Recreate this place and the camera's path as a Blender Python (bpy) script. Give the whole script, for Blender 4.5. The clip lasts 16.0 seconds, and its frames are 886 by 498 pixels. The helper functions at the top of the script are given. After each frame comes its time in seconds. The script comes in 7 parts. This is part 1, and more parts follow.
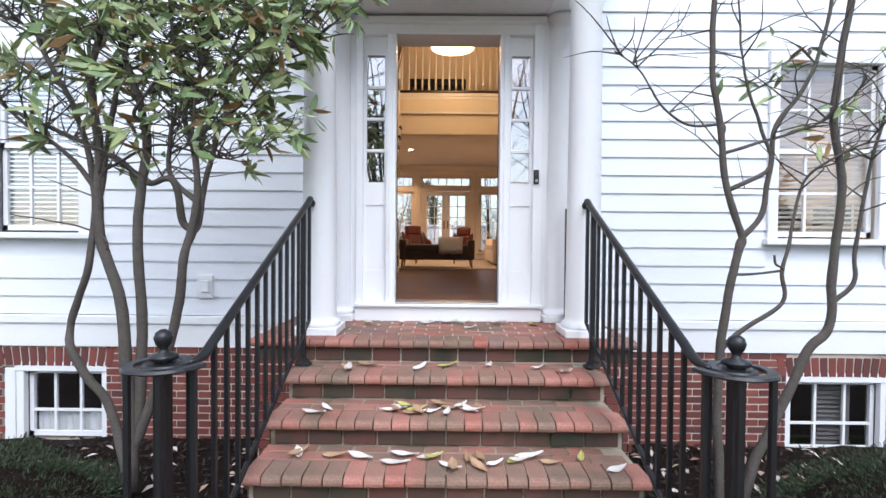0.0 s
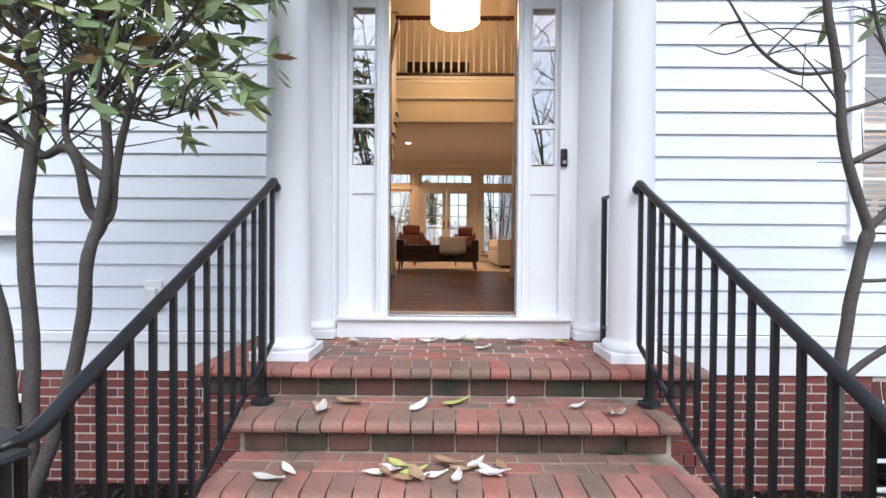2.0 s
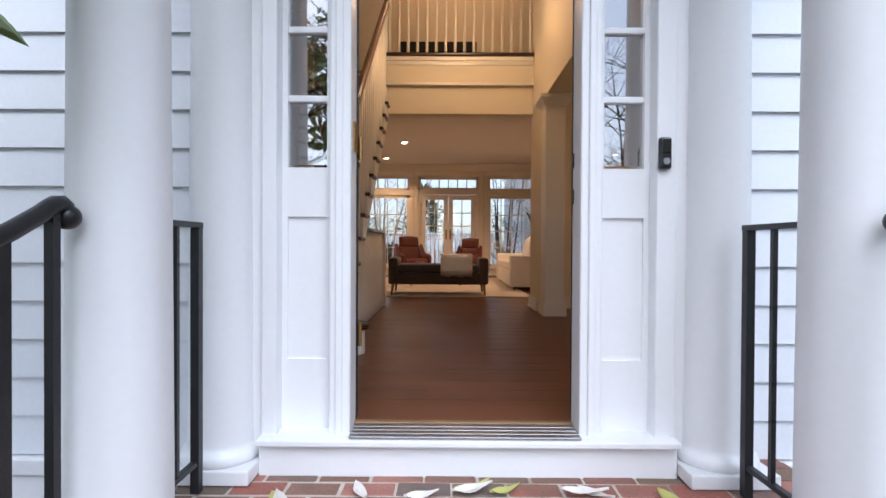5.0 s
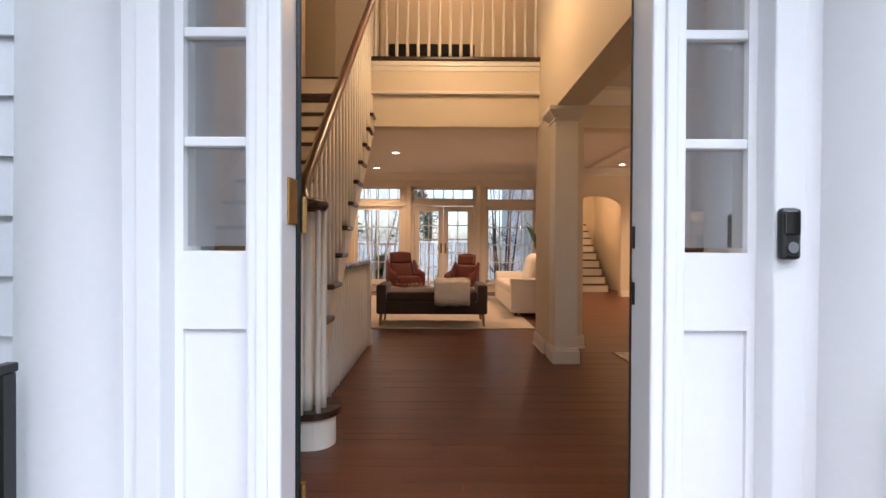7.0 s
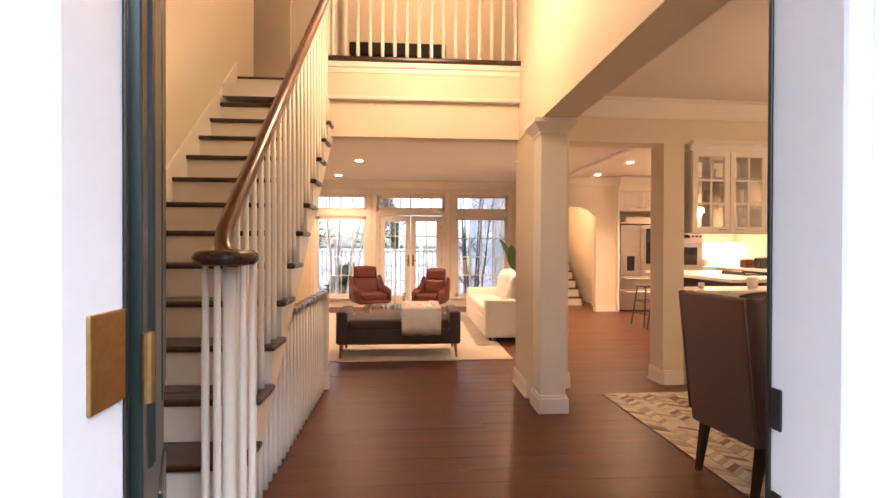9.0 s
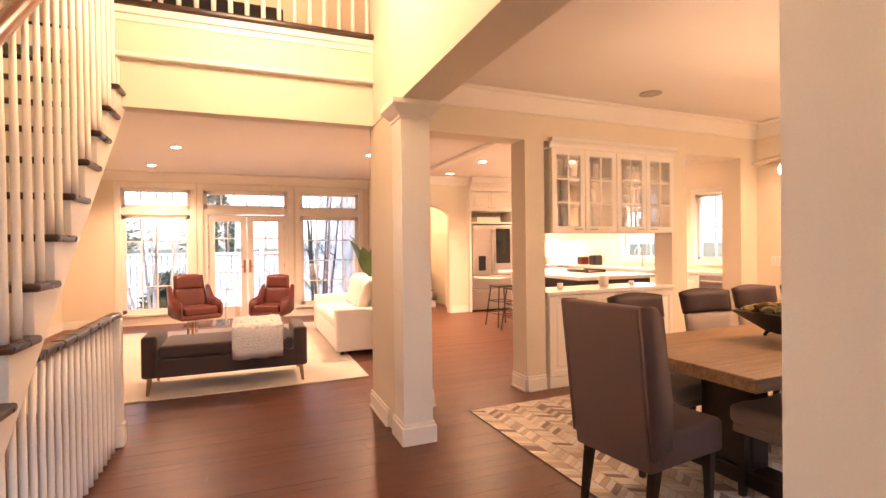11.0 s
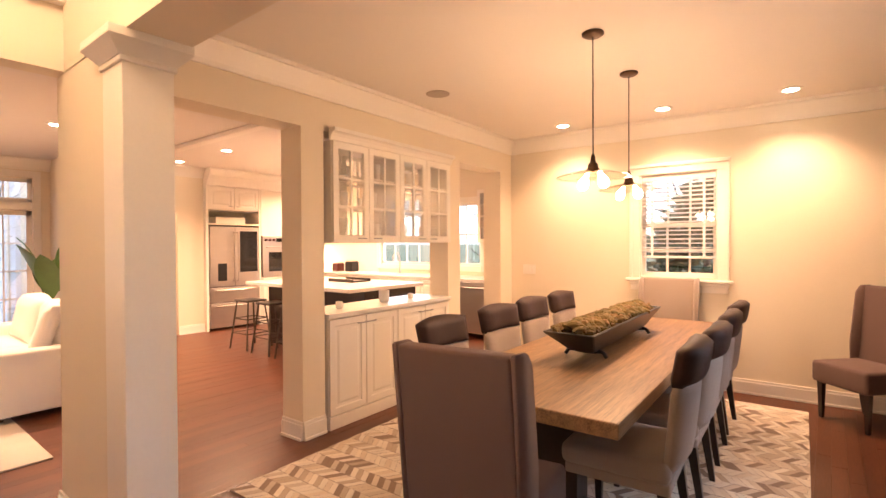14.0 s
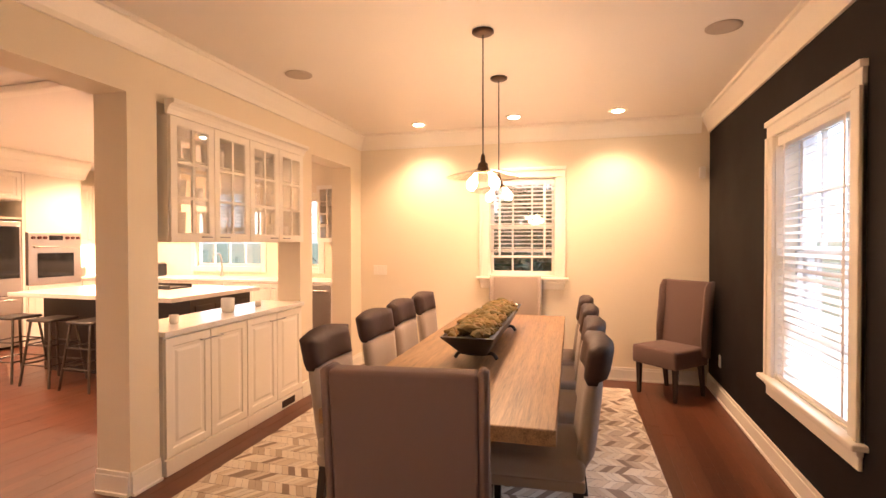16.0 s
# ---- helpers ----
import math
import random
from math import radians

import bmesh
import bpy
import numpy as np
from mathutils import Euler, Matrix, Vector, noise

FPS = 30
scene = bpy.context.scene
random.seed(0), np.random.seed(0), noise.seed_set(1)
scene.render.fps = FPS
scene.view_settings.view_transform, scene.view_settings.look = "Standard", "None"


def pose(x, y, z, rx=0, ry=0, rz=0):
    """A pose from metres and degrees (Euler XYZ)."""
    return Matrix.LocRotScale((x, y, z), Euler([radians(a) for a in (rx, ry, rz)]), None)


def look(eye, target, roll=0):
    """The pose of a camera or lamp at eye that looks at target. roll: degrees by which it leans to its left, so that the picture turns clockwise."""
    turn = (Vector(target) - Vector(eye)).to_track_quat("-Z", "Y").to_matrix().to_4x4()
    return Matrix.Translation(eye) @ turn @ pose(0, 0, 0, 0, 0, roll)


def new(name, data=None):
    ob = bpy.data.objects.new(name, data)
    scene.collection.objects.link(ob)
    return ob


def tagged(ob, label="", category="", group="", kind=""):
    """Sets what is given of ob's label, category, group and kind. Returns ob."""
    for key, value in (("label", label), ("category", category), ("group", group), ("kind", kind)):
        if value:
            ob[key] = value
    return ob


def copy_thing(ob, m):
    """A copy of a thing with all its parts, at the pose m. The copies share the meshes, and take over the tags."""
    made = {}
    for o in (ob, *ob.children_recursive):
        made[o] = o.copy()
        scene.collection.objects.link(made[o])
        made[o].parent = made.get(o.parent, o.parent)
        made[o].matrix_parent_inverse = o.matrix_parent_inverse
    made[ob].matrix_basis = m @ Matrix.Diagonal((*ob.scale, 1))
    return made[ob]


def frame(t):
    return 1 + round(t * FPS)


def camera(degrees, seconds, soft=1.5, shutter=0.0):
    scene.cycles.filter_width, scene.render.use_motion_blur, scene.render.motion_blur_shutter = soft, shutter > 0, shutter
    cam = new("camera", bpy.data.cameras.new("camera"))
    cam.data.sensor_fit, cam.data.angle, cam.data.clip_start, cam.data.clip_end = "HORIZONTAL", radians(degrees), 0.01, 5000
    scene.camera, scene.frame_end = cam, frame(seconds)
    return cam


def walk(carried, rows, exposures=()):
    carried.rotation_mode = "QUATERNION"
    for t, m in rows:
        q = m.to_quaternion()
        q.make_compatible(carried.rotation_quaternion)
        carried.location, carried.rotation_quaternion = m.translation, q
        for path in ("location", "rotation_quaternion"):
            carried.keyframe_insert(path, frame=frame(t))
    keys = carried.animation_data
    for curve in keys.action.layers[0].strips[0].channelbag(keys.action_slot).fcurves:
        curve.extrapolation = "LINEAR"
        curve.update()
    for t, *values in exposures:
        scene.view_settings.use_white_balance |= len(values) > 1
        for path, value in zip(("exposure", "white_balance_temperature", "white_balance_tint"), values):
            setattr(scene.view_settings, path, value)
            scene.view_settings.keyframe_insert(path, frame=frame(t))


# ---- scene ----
cam = camera(84.2, 16.0)
PATH = [
    (0, (0.15, -0.092, 0.566), (0.138, 1.908, 0.528), 0.5),
    (0.5, (0.161, 0.053, 0.576), (0.139, 2.052, 0.53), 0.4),
    (1, (0.123, 0.246, 0.55), (0.11, 2.245, 0.511), 0.4),
    (1.5, (0.115, 0.498, 0.551), (0.1, 2.498, 0.513), 0.4),
    (2, (0.104, 0.762, 0.528), (0.097, 2.761, 0.498), 0.4),
    (2.5, (0.104, 1.028, 0.524), (0.097, 3.028, 0.5), 0.4),
    (3, (0.115, 1.299, 0.528), (0.101, 3.299, 0.499), 0.5),
    (3.5, (0.105, 1.565, 0.53), (0.088, 3.564, 0.507), 0.5),
    (4, (0.087, 1.84, 0.578), (0.075, 3.84, 0.552), 0.4),
    (4.5, (0.074, 2.071, 0.662), (0.062, 4.07, 0.645), 0.3),
    (5, (0.081, 2.276, 0.759), (0.07, 4.276, 0.741), 0.3),
    (5.2, (0.082, 2.363, 0.796), (0.077, 4.363, 0.773), 0.2),
    (7.5, (0.099, 3.194, 1.148), (0.111, 5.194, 1.133), 0.2),
    (8, (0.085, 3.376, 1.209), (0.106, 5.375, 1.195), 0.1),
    (8.2, (0.082, 3.433, 1.244), (0.107, 5.433, 1.231), 0.1),
    (10.3, (0.088, 4.08, 1.388), (0.606, 6.012, 1.367), -0.3),
    (10.5, (0.113, 4.152, 1.376), (0.689, 6.067, 1.355), -0.5),
    (11, (0.171, 4.311, 1.366), (0.907, 6.171, 1.351), -0.7),
    (11.5, (0.25, 4.482, 1.427), (1.156, 6.265, 1.41), -0.5),
    (12, (0.298, 4.616, 1.457), (1.348, 6.318, 1.44), -0.4),
    (12.5, (0.321, 4.759, 1.466), (1.519, 6.36, 1.445), -0.4),
    (13, (0.34, 4.894, 1.452), (1.679, 6.379, 1.434), -0.4),
    (13.5, (0.351, 5.042, 1.46), (1.821, 6.399, 1.438), -0.4),
    (14, (0.349, 5.179, 1.457), (1.92, 6.417, 1.436), -0.3),
    (14.5, (0.344, 5.315, 1.437), (2.024, 6.4, 1.415), -0.3),
    (15, (0.351, 5.434, 1.423), (2.131, 6.346, 1.399), -0.2),
    (15.5, (0.36, 5.557, 1.456), (2.218, 6.297, 1.427), -0.2),
    (16, (0.363, 5.705, 1.467), (2.28, 6.274, 1.44), -0.1),
]
EXPOSURES = [(0, 0.9, 6050, 10), (4, 0.8, 5950, 10), (5.2, 0.75, 5850, 10), (7.3, 1.15, 5850, 10), (8.2, 1.55, 5850, 10), (10.4, 2.58, 6000, 19), (16, 2.52, 5950, 15)]
walk(cam, [(t, look(eye, target, roll)) for t, eye, target, roll in PATH], EXPOSURES)

# ---- world, sun, large lights ----
world = bpy.data.worlds.new("overcast_sky")
scene.world = world
world.use_nodes = True
wn = world.node_tree.nodes
sky = wn.new("ShaderNodeTexSky")
sky.sky_type = "NISHITA"
sky.sun_disc = False
sky.sun_elevation, sky.sun_rotation = radians(50), radians(200)
sky.dust_density = 1.5
hsv = wn.new("ShaderNodeHueSaturation")
hsv.inputs["Saturation"].default_value = 0.6
world.node_tree.links.new(sky.outputs[0], hsv.inputs["Color"])
world.node_tree.links.new(hsv.outputs[0], wn["Background"].inputs[0])
wn["Background"].inputs[1].default_value = 0.15

sun_data = bpy.data.lights.new("sun", "SUN")
sun_data.energy, sun_data.angle, sun_data.color = 1.5, radians(40), (0.97, 0.98, 1.0)
sun = new("sun", sun_data)
sun.matrix_world = look((5.0, -8.0, 12.0), (0.5, 2.5, 0.0))

WARM = (1.0, 0.565, 0.295)


def lamp(name, kind, place, watts, size=0.1, target=None, color=WARM, angle=110, blend=0.6):
    d = bpy.data.lights.new(name, kind)
    d.energy, d.color = watts * 0.75, color
    if kind == "POINT":
        d.shadow_soft_size = size
    elif kind == "SPOT":
        d.spot_size, d.spot_blend, d.shadow_soft_size = radians(angle), blend, size
    else:
        d.shape, d.size = "DISK", size
    ob = new(name, d)
    x, y, z = place
    ob.matrix_world = look(place, target or (x + 0.001, y, z - 1))
    return ob


lamp("chandelier_light", "POINT", (0.22, 7.12, 3.22), 13.5, 0.15, color=(1.0, 0.58, 0.31))
# added fill with no fixture, brightens the upper gallery
lamp("hall_light", "POINT", (0.2, 9.5, 5.2), 16, 0.15)
for cx, cy in ((5.41, 5.435), (5.355, 6.435), (5.385, 7.47)):
    lamp("wall_wash_light", "SPOT", (cx, cy, 2.70), 33, 0.05, (cx + 0.12, cy, 0.0), angle=125, blend=0.9)
lamp("pendant_light", "POINT", (3.29, 6.32, 1.79), 7.5, 0.07)
lamp("pendant_light", "POINT", (4.15, 6.375, 1.79), 7.5, 0.07)
lamp("kitchen_light", "SPOT", (3.77, 11.6, 2.70), 82, 0.08, angle=150)
lamp("kitchen_light", "SPOT", (5.3, 10.4, 2.70), 98, 0.08, angle=150)
lamp("kitchen_light", "SPOT", (6.1, 12.5, 2.70), 78, 0.08, angle=150)
lamp("under_cabinet_light", "AREA", (6.75, 13.9, 1.43), 6, 0.2)
lamp("living_light", "SPOT", (-0.73, 11.82, 2.70), 76, 0.06, angle=140)
lamp("living_light", "SPOT", (-1.30, 13.57, 2.70), 62, 0.06, angle=140)
lamp("living_light", "SPOT", (1.9, 11.6, 2.70), 110, 0.06, angle=140)
lamp("hallway_light", "POINT", (3.1, 14.9, 2.3), 22, 0.1)

# ---- materials ----


def mat(name, color, rough=0.6, metal=0.0, var=0.12, scale=6.0, fine=90.0, bump=0.1, spec=0.5, isl=0.0, obj=0.0, sheen=0.0, stretch=(1, 1, 1), stain=None, coat=0.0):
    """A surface of one colour with grain and blotches at two scales, per-piece shifts, and fine relief."""
    m = bpy.data.materials.new(name)
    m.use_nodes = True
    nt = m.node_tree
    n, lk = nt.nodes, nt.links.new
    b = n["Principled BSDF"]
    tc = n.new("ShaderNodeTexCoord")
    mp = n.new("ShaderNodeMapping")
    mp.inputs["Scale"].default_value = stretch
    lk(tc.outputs["Object"], mp.inputs[0])
    big, small = n.new("ShaderNodeTexNoise"), n.new("ShaderNodeTexNoise")
    big.inputs["Scale"].default_value, big.inputs["Detail"].default_value = scale, 5
    small.inputs["Scale"].default_value, small.inputs["Detail"].default_value = fine, 3
    lk(mp.outputs[0], big.inputs[0]), lk(mp.outputs[0], small.inputs[0])
    hs = n.new("ShaderNodeHueSaturation")
    hs.inputs["Color"].default_value = (*color, 1)
    add = n.new("ShaderNodeMath")
    add.operation = "ADD"
    lk(big.outputs[0], add.inputs[0]), lk(small.outputs[0], add.inputs[1])
    rng = n.new("ShaderNodeMapRange")
    rng.inputs[1].default_value, rng.inputs[2].default_value = 0.6, 1.4
    rng.inputs[3].default_value, rng.inputs[4].default_value = 1 - var, 1 + var
    lk(add.outputs[0], rng.inputs[0])
    last = rng.outputs[0]
    for amount, node, socket in ((isl, "ShaderNodeNewGeometry", "Random Per Island"), (obj, "ShaderNodeObjectInfo", "Random")):
        if amount:
            src, mul, rr = n.new(node), n.new("ShaderNodeMath"), n.new("ShaderNodeMapRange")
            rr.inputs[3].default_value, rr.inputs[4].default_value = 1 - amount, 1 + amount
            mul.operation = "MULTIPLY"
            lk(src.outputs[socket], rr.inputs[0])
            lk(last, mul.inputs[0]), lk(rr.outputs[0], mul.inputs[1])
            last = mul.outputs[0]
    lk(last, hs.inputs["Value"])
    out = hs.outputs[0]
    if stain:
        st, ramp, mix = n.new("ShaderNodeTexNoise"), n.new("ShaderNodeValToRGB"), n.new("ShaderNodeMix")
        st.inputs["Scale"].default_value, st.inputs["Detail"].default_value = stain[1], 6
        ramp.color_ramp.elements[0].position, ramp.color_ramp.elements[1].position = stain[2], stain[2] + 0.18
        mix.data_type = "RGBA"
        mix.inputs[7].default_value = (*stain[0], 1)
        lk(tc.outputs["Object"], st.inputs[0]), lk(st.outputs[0], ramp.inputs[0])
        lk(ramp.outputs[0], mix.inputs[0]), lk(out, mix.inputs[6])
        out = mix.outputs[2]
    lk(out, b.inputs["Base Color"])
    b.inputs["Metallic"].default_value = metal
    rr = n.new("ShaderNodeMapRange")
    rr.inputs[3].default_value, rr.inputs[4].default_value = max(0.02, rough * 0.85), min(1, rough * 1.15)
    lk(big.outputs[0], rr.inputs[0]), lk(rr.outputs[0], b.inputs["Roughness"])
    b.inputs["Specular IOR Level"].default_value = spec
    b.inputs["Coat Weight"].default_value, b.inputs["Coat Roughness"].default_value = coat, 0.28
    b.inputs["Sheen Weight"].default_value = sheen
    if bump:
        bp = n.new("ShaderNodeBump")
        bp.inputs["Strength"].default_value, bp.inputs["Distance"].default_value = bump, 0.01
        lk(small.outputs[0], bp.inputs["Height"]), lk(bp.outputs[0], b.inputs["Normal"])
    return m


def palette(name, colors, rough=0.7, source="obj", bump=0.2, stain=None, fine=120.0, var=0.12):
    """Pieces that each take one colour out of a few."""
    m = mat(name, (1, 1, 1), rough, var=var, bump=bump, fine=fine)
    n, lk = m.node_tree.nodes, m.node_tree.links.new
    hs = [x for x in n if x.bl_idname == "ShaderNodeHueSaturation"][0]
    ramp = n.new("ShaderNodeValToRGB")
    ramp.color_ramp.interpolation = "CONSTANT"
    e = ramp.color_ramp.elements
    e[0].color = (*colors[0], 1)
    e[1].position, e[1].color = 1 / len(colors), (*colors[1], 1)
    for i, c in enumerate(colors[2:], 2):
        e.new(i / len(colors)).color = (*c, 1)
    src = n.new("ShaderNodeObjectInfo" if source == "obj" else "ShaderNodeNewGeometry")
    lk(src.outputs["Random" if source == "obj" else "Random Per Island"], ramp.inputs[0])
    out = ramp.outputs[0]
    if stain:
        tc = [x for x in n if x.bl_idname == "ShaderNodeTexCoord"][0]
        geo, st, r2, mix = n.new("ShaderNodeNewGeometry"), n.new("ShaderNodeTexNoise"), n.new("ShaderNodeValToRGB"), n.new("ShaderNodeMix")
        st.inputs["Scale"].default_value, st.inputs["Detail"].default_value = stain[1], 6
        r2.color_ramp.elements[0].position, r2.color_ramp.elements[1].position = stain[2], stain[2] + 0.2
        mix.data_type = "RGBA"
        mix.inputs[7].default_value = (*stain[0], 1)
        lk(geo.outputs["Position"], st.inputs[0]), lk(st.outputs[0], r2.inputs[0]), lk(r2.outputs[0], mix.inputs[0])
        lk(out, mix.inputs[6])
        out = mix.outputs[2]
    lk(out, hs.inputs["Color"])
    return m


def glass_mat(name, rough=0.0, tint=(1, 1, 1), base=0.16):
    m = bpy.data.materials.new(name)
    m.use_nodes = True
    n, lk = m.node_tree.nodes, m.node_tree.links.new
    n.remove(n["Principled BSDF"])
    tr, gl, mx, fr = n.new("ShaderNodeBsdfTransparent"), n.new("ShaderNodeBsdfGlossy"), n.new("ShaderNodeMixShader"), n.new("ShaderNodeLayerWeight")
    pw, sc = n.new("ShaderNodeMath"), n.new("ShaderNodeMath")
    pw.operation, sc.operation = "POWER", "MULTIPLY_ADD"
    pw.inputs[1].default_value, sc.inputs[1].default_value, sc.inputs[2].default_value = 4.0, 0.5, base
    tr.inputs[0].default_value = (*tint, 1)
    gl.inputs["Roughness"].default_value = rough
    lk(fr.outputs["Facing"], pw.inputs[0]), lk(pw.outputs[0], sc.inputs[0])
    lk(sc.outputs[0], mx.inputs[0]), lk(tr.outputs[0], mx.inputs[1]), lk(gl.outputs[0], mx.inputs[2])
    lk(mx.outputs[0], n["Material Output"].inputs[0])
    return m


def glow(name, color, strength):
    m = bpy.data.materials.new(name)
    m.use_nodes = True
    b = m.node_tree.nodes["Principled BSDF"]
    b.inputs["Base Color"].default_value = (*color, 1)
    b.inputs["Emission Color"].default_value = (*color, 1)
    b.inputs["Emission Strength"].default_value = strength
    return m


M_SIDING = mat("white_siding", (0.74, 0.76, 0.80), 0.5, var=0.03, scale=1.2, fine=60, bump=0.05, stain=((0.62, 0.63, 0.64), 0.9, 0.66))
M_TRIM = mat("white_gloss_trim", (0.80, 0.80, 0.81), 0.35, var=0.02, scale=2, fine=40, bump=0.03, stain=((0.66, 0.67, 0.68), 1.3, 0.68))
M_WALL = mat("cream_wall_paint", (0.77, 0.69, 0.545), 0.6, var=0.03, scale=1.5, fine=180, bump=0.06)
M_CEIL = mat("white_ceiling_paint", (0.80, 0.76, 0.70), 0.7, var=0.02, scale=1.2, fine=160, bump=0.05)
# wall paint, also the dark sheets that stand in for the unlit basement
M_DARKWALL = mat("charcoal_paint_and_basement_dark", (0.010, 0.007, 0.0065), 0.7, spec=0.2, var=0.08, scale=2, fine=160, bump=0.05)
M_INTRIM = mat("ivory_trim_paint", (0.83, 0.79, 0.71), 0.35, var=0.02, scale=3, fine=60, bump=0.02)
M_FLOOR = mat("walnut_stained_oak", (0.114, 0.040, 0.020), 0.36, var=0.28, scale=3, fine=40, bump=0.03, isl=0.14, stretch=(0.25, 2.5, 1), spec=0.35)
M_TREAD = mat("dark_stained_oak", (0.040, 0.018, 0.011), 0.28, var=0.25, scale=4, fine=50, bump=0.03, stretch=(0.4, 3, 3), coat=0.2)
M_RAIL = mat("mahogany_handrail", (0.10, 0.030, 0.014), 0.25, var=0.25, scale=5, fine=60, bump=0.02, coat=0.3)
M_IRON = mat("black_painted_iron", (0.012, 0.012, 0.014), 0.38, var=0.3, scale=12, fine=200, bump=0.1)
BRICKS = [(0.33, 0.135, 0.100), (0.28, 0.125, 0.095), (0.37, 0.165, 0.128), (0.24, 0.115, 0.090), (0.30, 0.150, 0.110), (0.22, 0.135, 0.110), (0.31, 0.115, 0.085)]
M_PAVER = palette("worn_red_paving_brick", BRICKS + [(0.20, 0.13, 0.09), (0.17, 0.125, 0.105), (0.25, 0.135, 0.10)], 0.8, bump=0.4, stain=((0.15, 0.105, 0.07), 2.2, 0.52), fine=90, var=0.28)
M_STEPBRICK = palette("weathered_step_brick", [(0.36, 0.160, 0.120), (0.30, 0.150, 0.112), (0.40, 0.180, 0.138), (0.27, 0.150, 0.112), (0.33, 0.175, 0.132), (0.29, 0.165, 0.122), (0.37, 0.150, 0.112), (0.25, 0.155, 0.115)], 0.85, bump=0.5, stain=((0.17, 0.128, 0.088), 2.6, 0.50), fine=90, var=0.30)
M_STEPMORTAR = mat("dirty_step_mortar", (0.34, 0.29, 0.22), 0.9, var=0.35, scale=7, fine=140, bump=0.5, stain=((0.07, 0.072, 0.032), 3.0, 0.50))
M_PATH_ISL = palette("weathered_path_brick", [(0.26, 0.135, 0.100), (0.22, 0.135, 0.095), (0.29, 0.145, 0.110), (0.20, 0.130, 0.095)], 0.8, source="isl", stain=((0.115, 0.095, 0.052), 1.7, 0.46))
# much darker browns than the tread bricks, with greenish-black mossy blotches
M_RISER = palette("dark_mossy_riser_brick", [(0.10, 0.042, 0.032), (0.075, 0.040, 0.030), (0.12, 0.055, 0.040), (0.06, 0.045, 0.030)], 0.85, stain=((0.03, 0.032, 0.018), 3.0, 0.50))
M_BRICK = palette("red_wall_brick", [(0.17, 0.045, 0.035), (0.20, 0.055, 0.042), (0.14, 0.040, 0.032), (0.11, 0.036, 0.032), (0.22, 0.070, 0.052)], 0.8)
M_BRICK_ISL = palette("red_wall_brick_rest", [(0.17, 0.045, 0.035), (0.20, 0.055, 0.042), (0.14, 0.040, 0.032), (0.11, 0.036, 0.032)], 0.8, source="isl")
M_MORTAR = mat("pale_mortar", (0.50, 0.44, 0.37), 0.9, var=0.2, scale=8, fine=140, bump=0.4, stain=((0.22, 0.19, 0.14), 2.5, 0.56))
M_MULCH = mat("dark_bark_mulch_and_shrub_core", (0.016, 0.010, 0.008), 0.95, spec=0.1, var=0.6, scale=22, fine=160, bump=1.0)
M_GRASS = mat("winter_lawn", (0.09, 0.10, 0.045), 0.9, var=0.4, scale=2, fine=60, bump=0.6)
M_GLASS = glass_mat("window_glass")
M_SIDEGLASS = glass_mat("coated_sidelight_glass", 0.015, (0.74, 0.73, 0.71), 0.46)
M_BLACK = mat("black_plastic", (0.012, 0.012, 0.013), 0.3, var=0.1, bump=0.02)
M_GREY = mat("grey_metal", (0.35, 0.35, 0.36), 0.35, 0.9, bump=0.02)
M_BRASS = mat("antique_brass", (0.42, 0.26, 0.10), 0.35, 0.95, var=0.2, bump=0.05)
M_STEEL = mat("brushed_steel", (0.56, 0.51, 0.46), 0.38, 0.95, var=0.06, scale=2, fine=60, bump=0.03, stretch=(0.3, 0.3, 6))
M_GUNMETAL = mat("dull_gunmetal", (0.13, 0.115, 0.10), 0.38, 0.85, var=0.15, bump=0.03)
M_BRONZE = mat("dark_bronze", (0.085, 0.05, 0.03), 0.42, 0.7, var=0.2, bump=0.05)
M_GRILLE = mat("tan_speaker_grille", (0.46, 0.40, 0.34), 0.8, var=0.08, fine=400, bump=0.3)
M_STONE = mat("white_quartz", (0.78, 0.76, 0.72), 0.2, var=0.06, scale=3, fine=30, bump=0.0, stain=((0.6, 0.58, 0.55), 4, 0.62))
M_TABLE = mat("limed_oak_table", (0.245, 0.148, 0.075), 0.44, var=0.6, scale=5, fine=30, bump=0.10, stretch=(0.3, 6, 6))
M_LINEN = mat("light_grey_linen", (0.35, 0.285, 0.24), 0.9, var=0.06, scale=4, fine=500, bump=0.25, sheen=0.2)
M_TAUPE = mat("taupe_grey_linen", (0.138, 0.084, 0.072), 0.9, var=0.06, scale=4, fine=500, bump=0.25, sheen=0.1)
M_LEATHER = mat("dark_brown_leather", (0.040, 0.020, 0.016), 0.55, var=0.3, scale=9, fine=160, bump=0.25, spec=0.35)
M_REDLEATHER = mat("oxblood_leather", (0.095, 0.018, 0.012), 0.42, var=0.2, scale=7, fine=120, bump=0.1)
M_WHITEFAB = mat("white_cotton_upholstery", (0.80, 0.77, 0.72), 0.9, var=0.04, scale=4, fine=300, bump=0.15, sheen=0.2)
M_BENCH = mat("charcoal_wool", (0.056, 0.038, 0.035), 0.95, var=0.12, scale=5, fine=400, bump=0.25, sheen=0.3)
M_FUR = mat("cream_fur", (0.94, 0.91, 0.85), 1.0, var=0.05, scale=9, fine=70, bump=1.0, sheen=0.5)
M_DARKWOOD = mat("espresso_wood", (0.022, 0.012, 0.009), 0.32, var=0.25, scale=6, fine=60, bump=0.04)
M_RUG = mat("pale_wool_rug", (0.60, 0.55, 0.48), 0.97, var=0.14, scale=2.2, fine=200, bump=0.4)
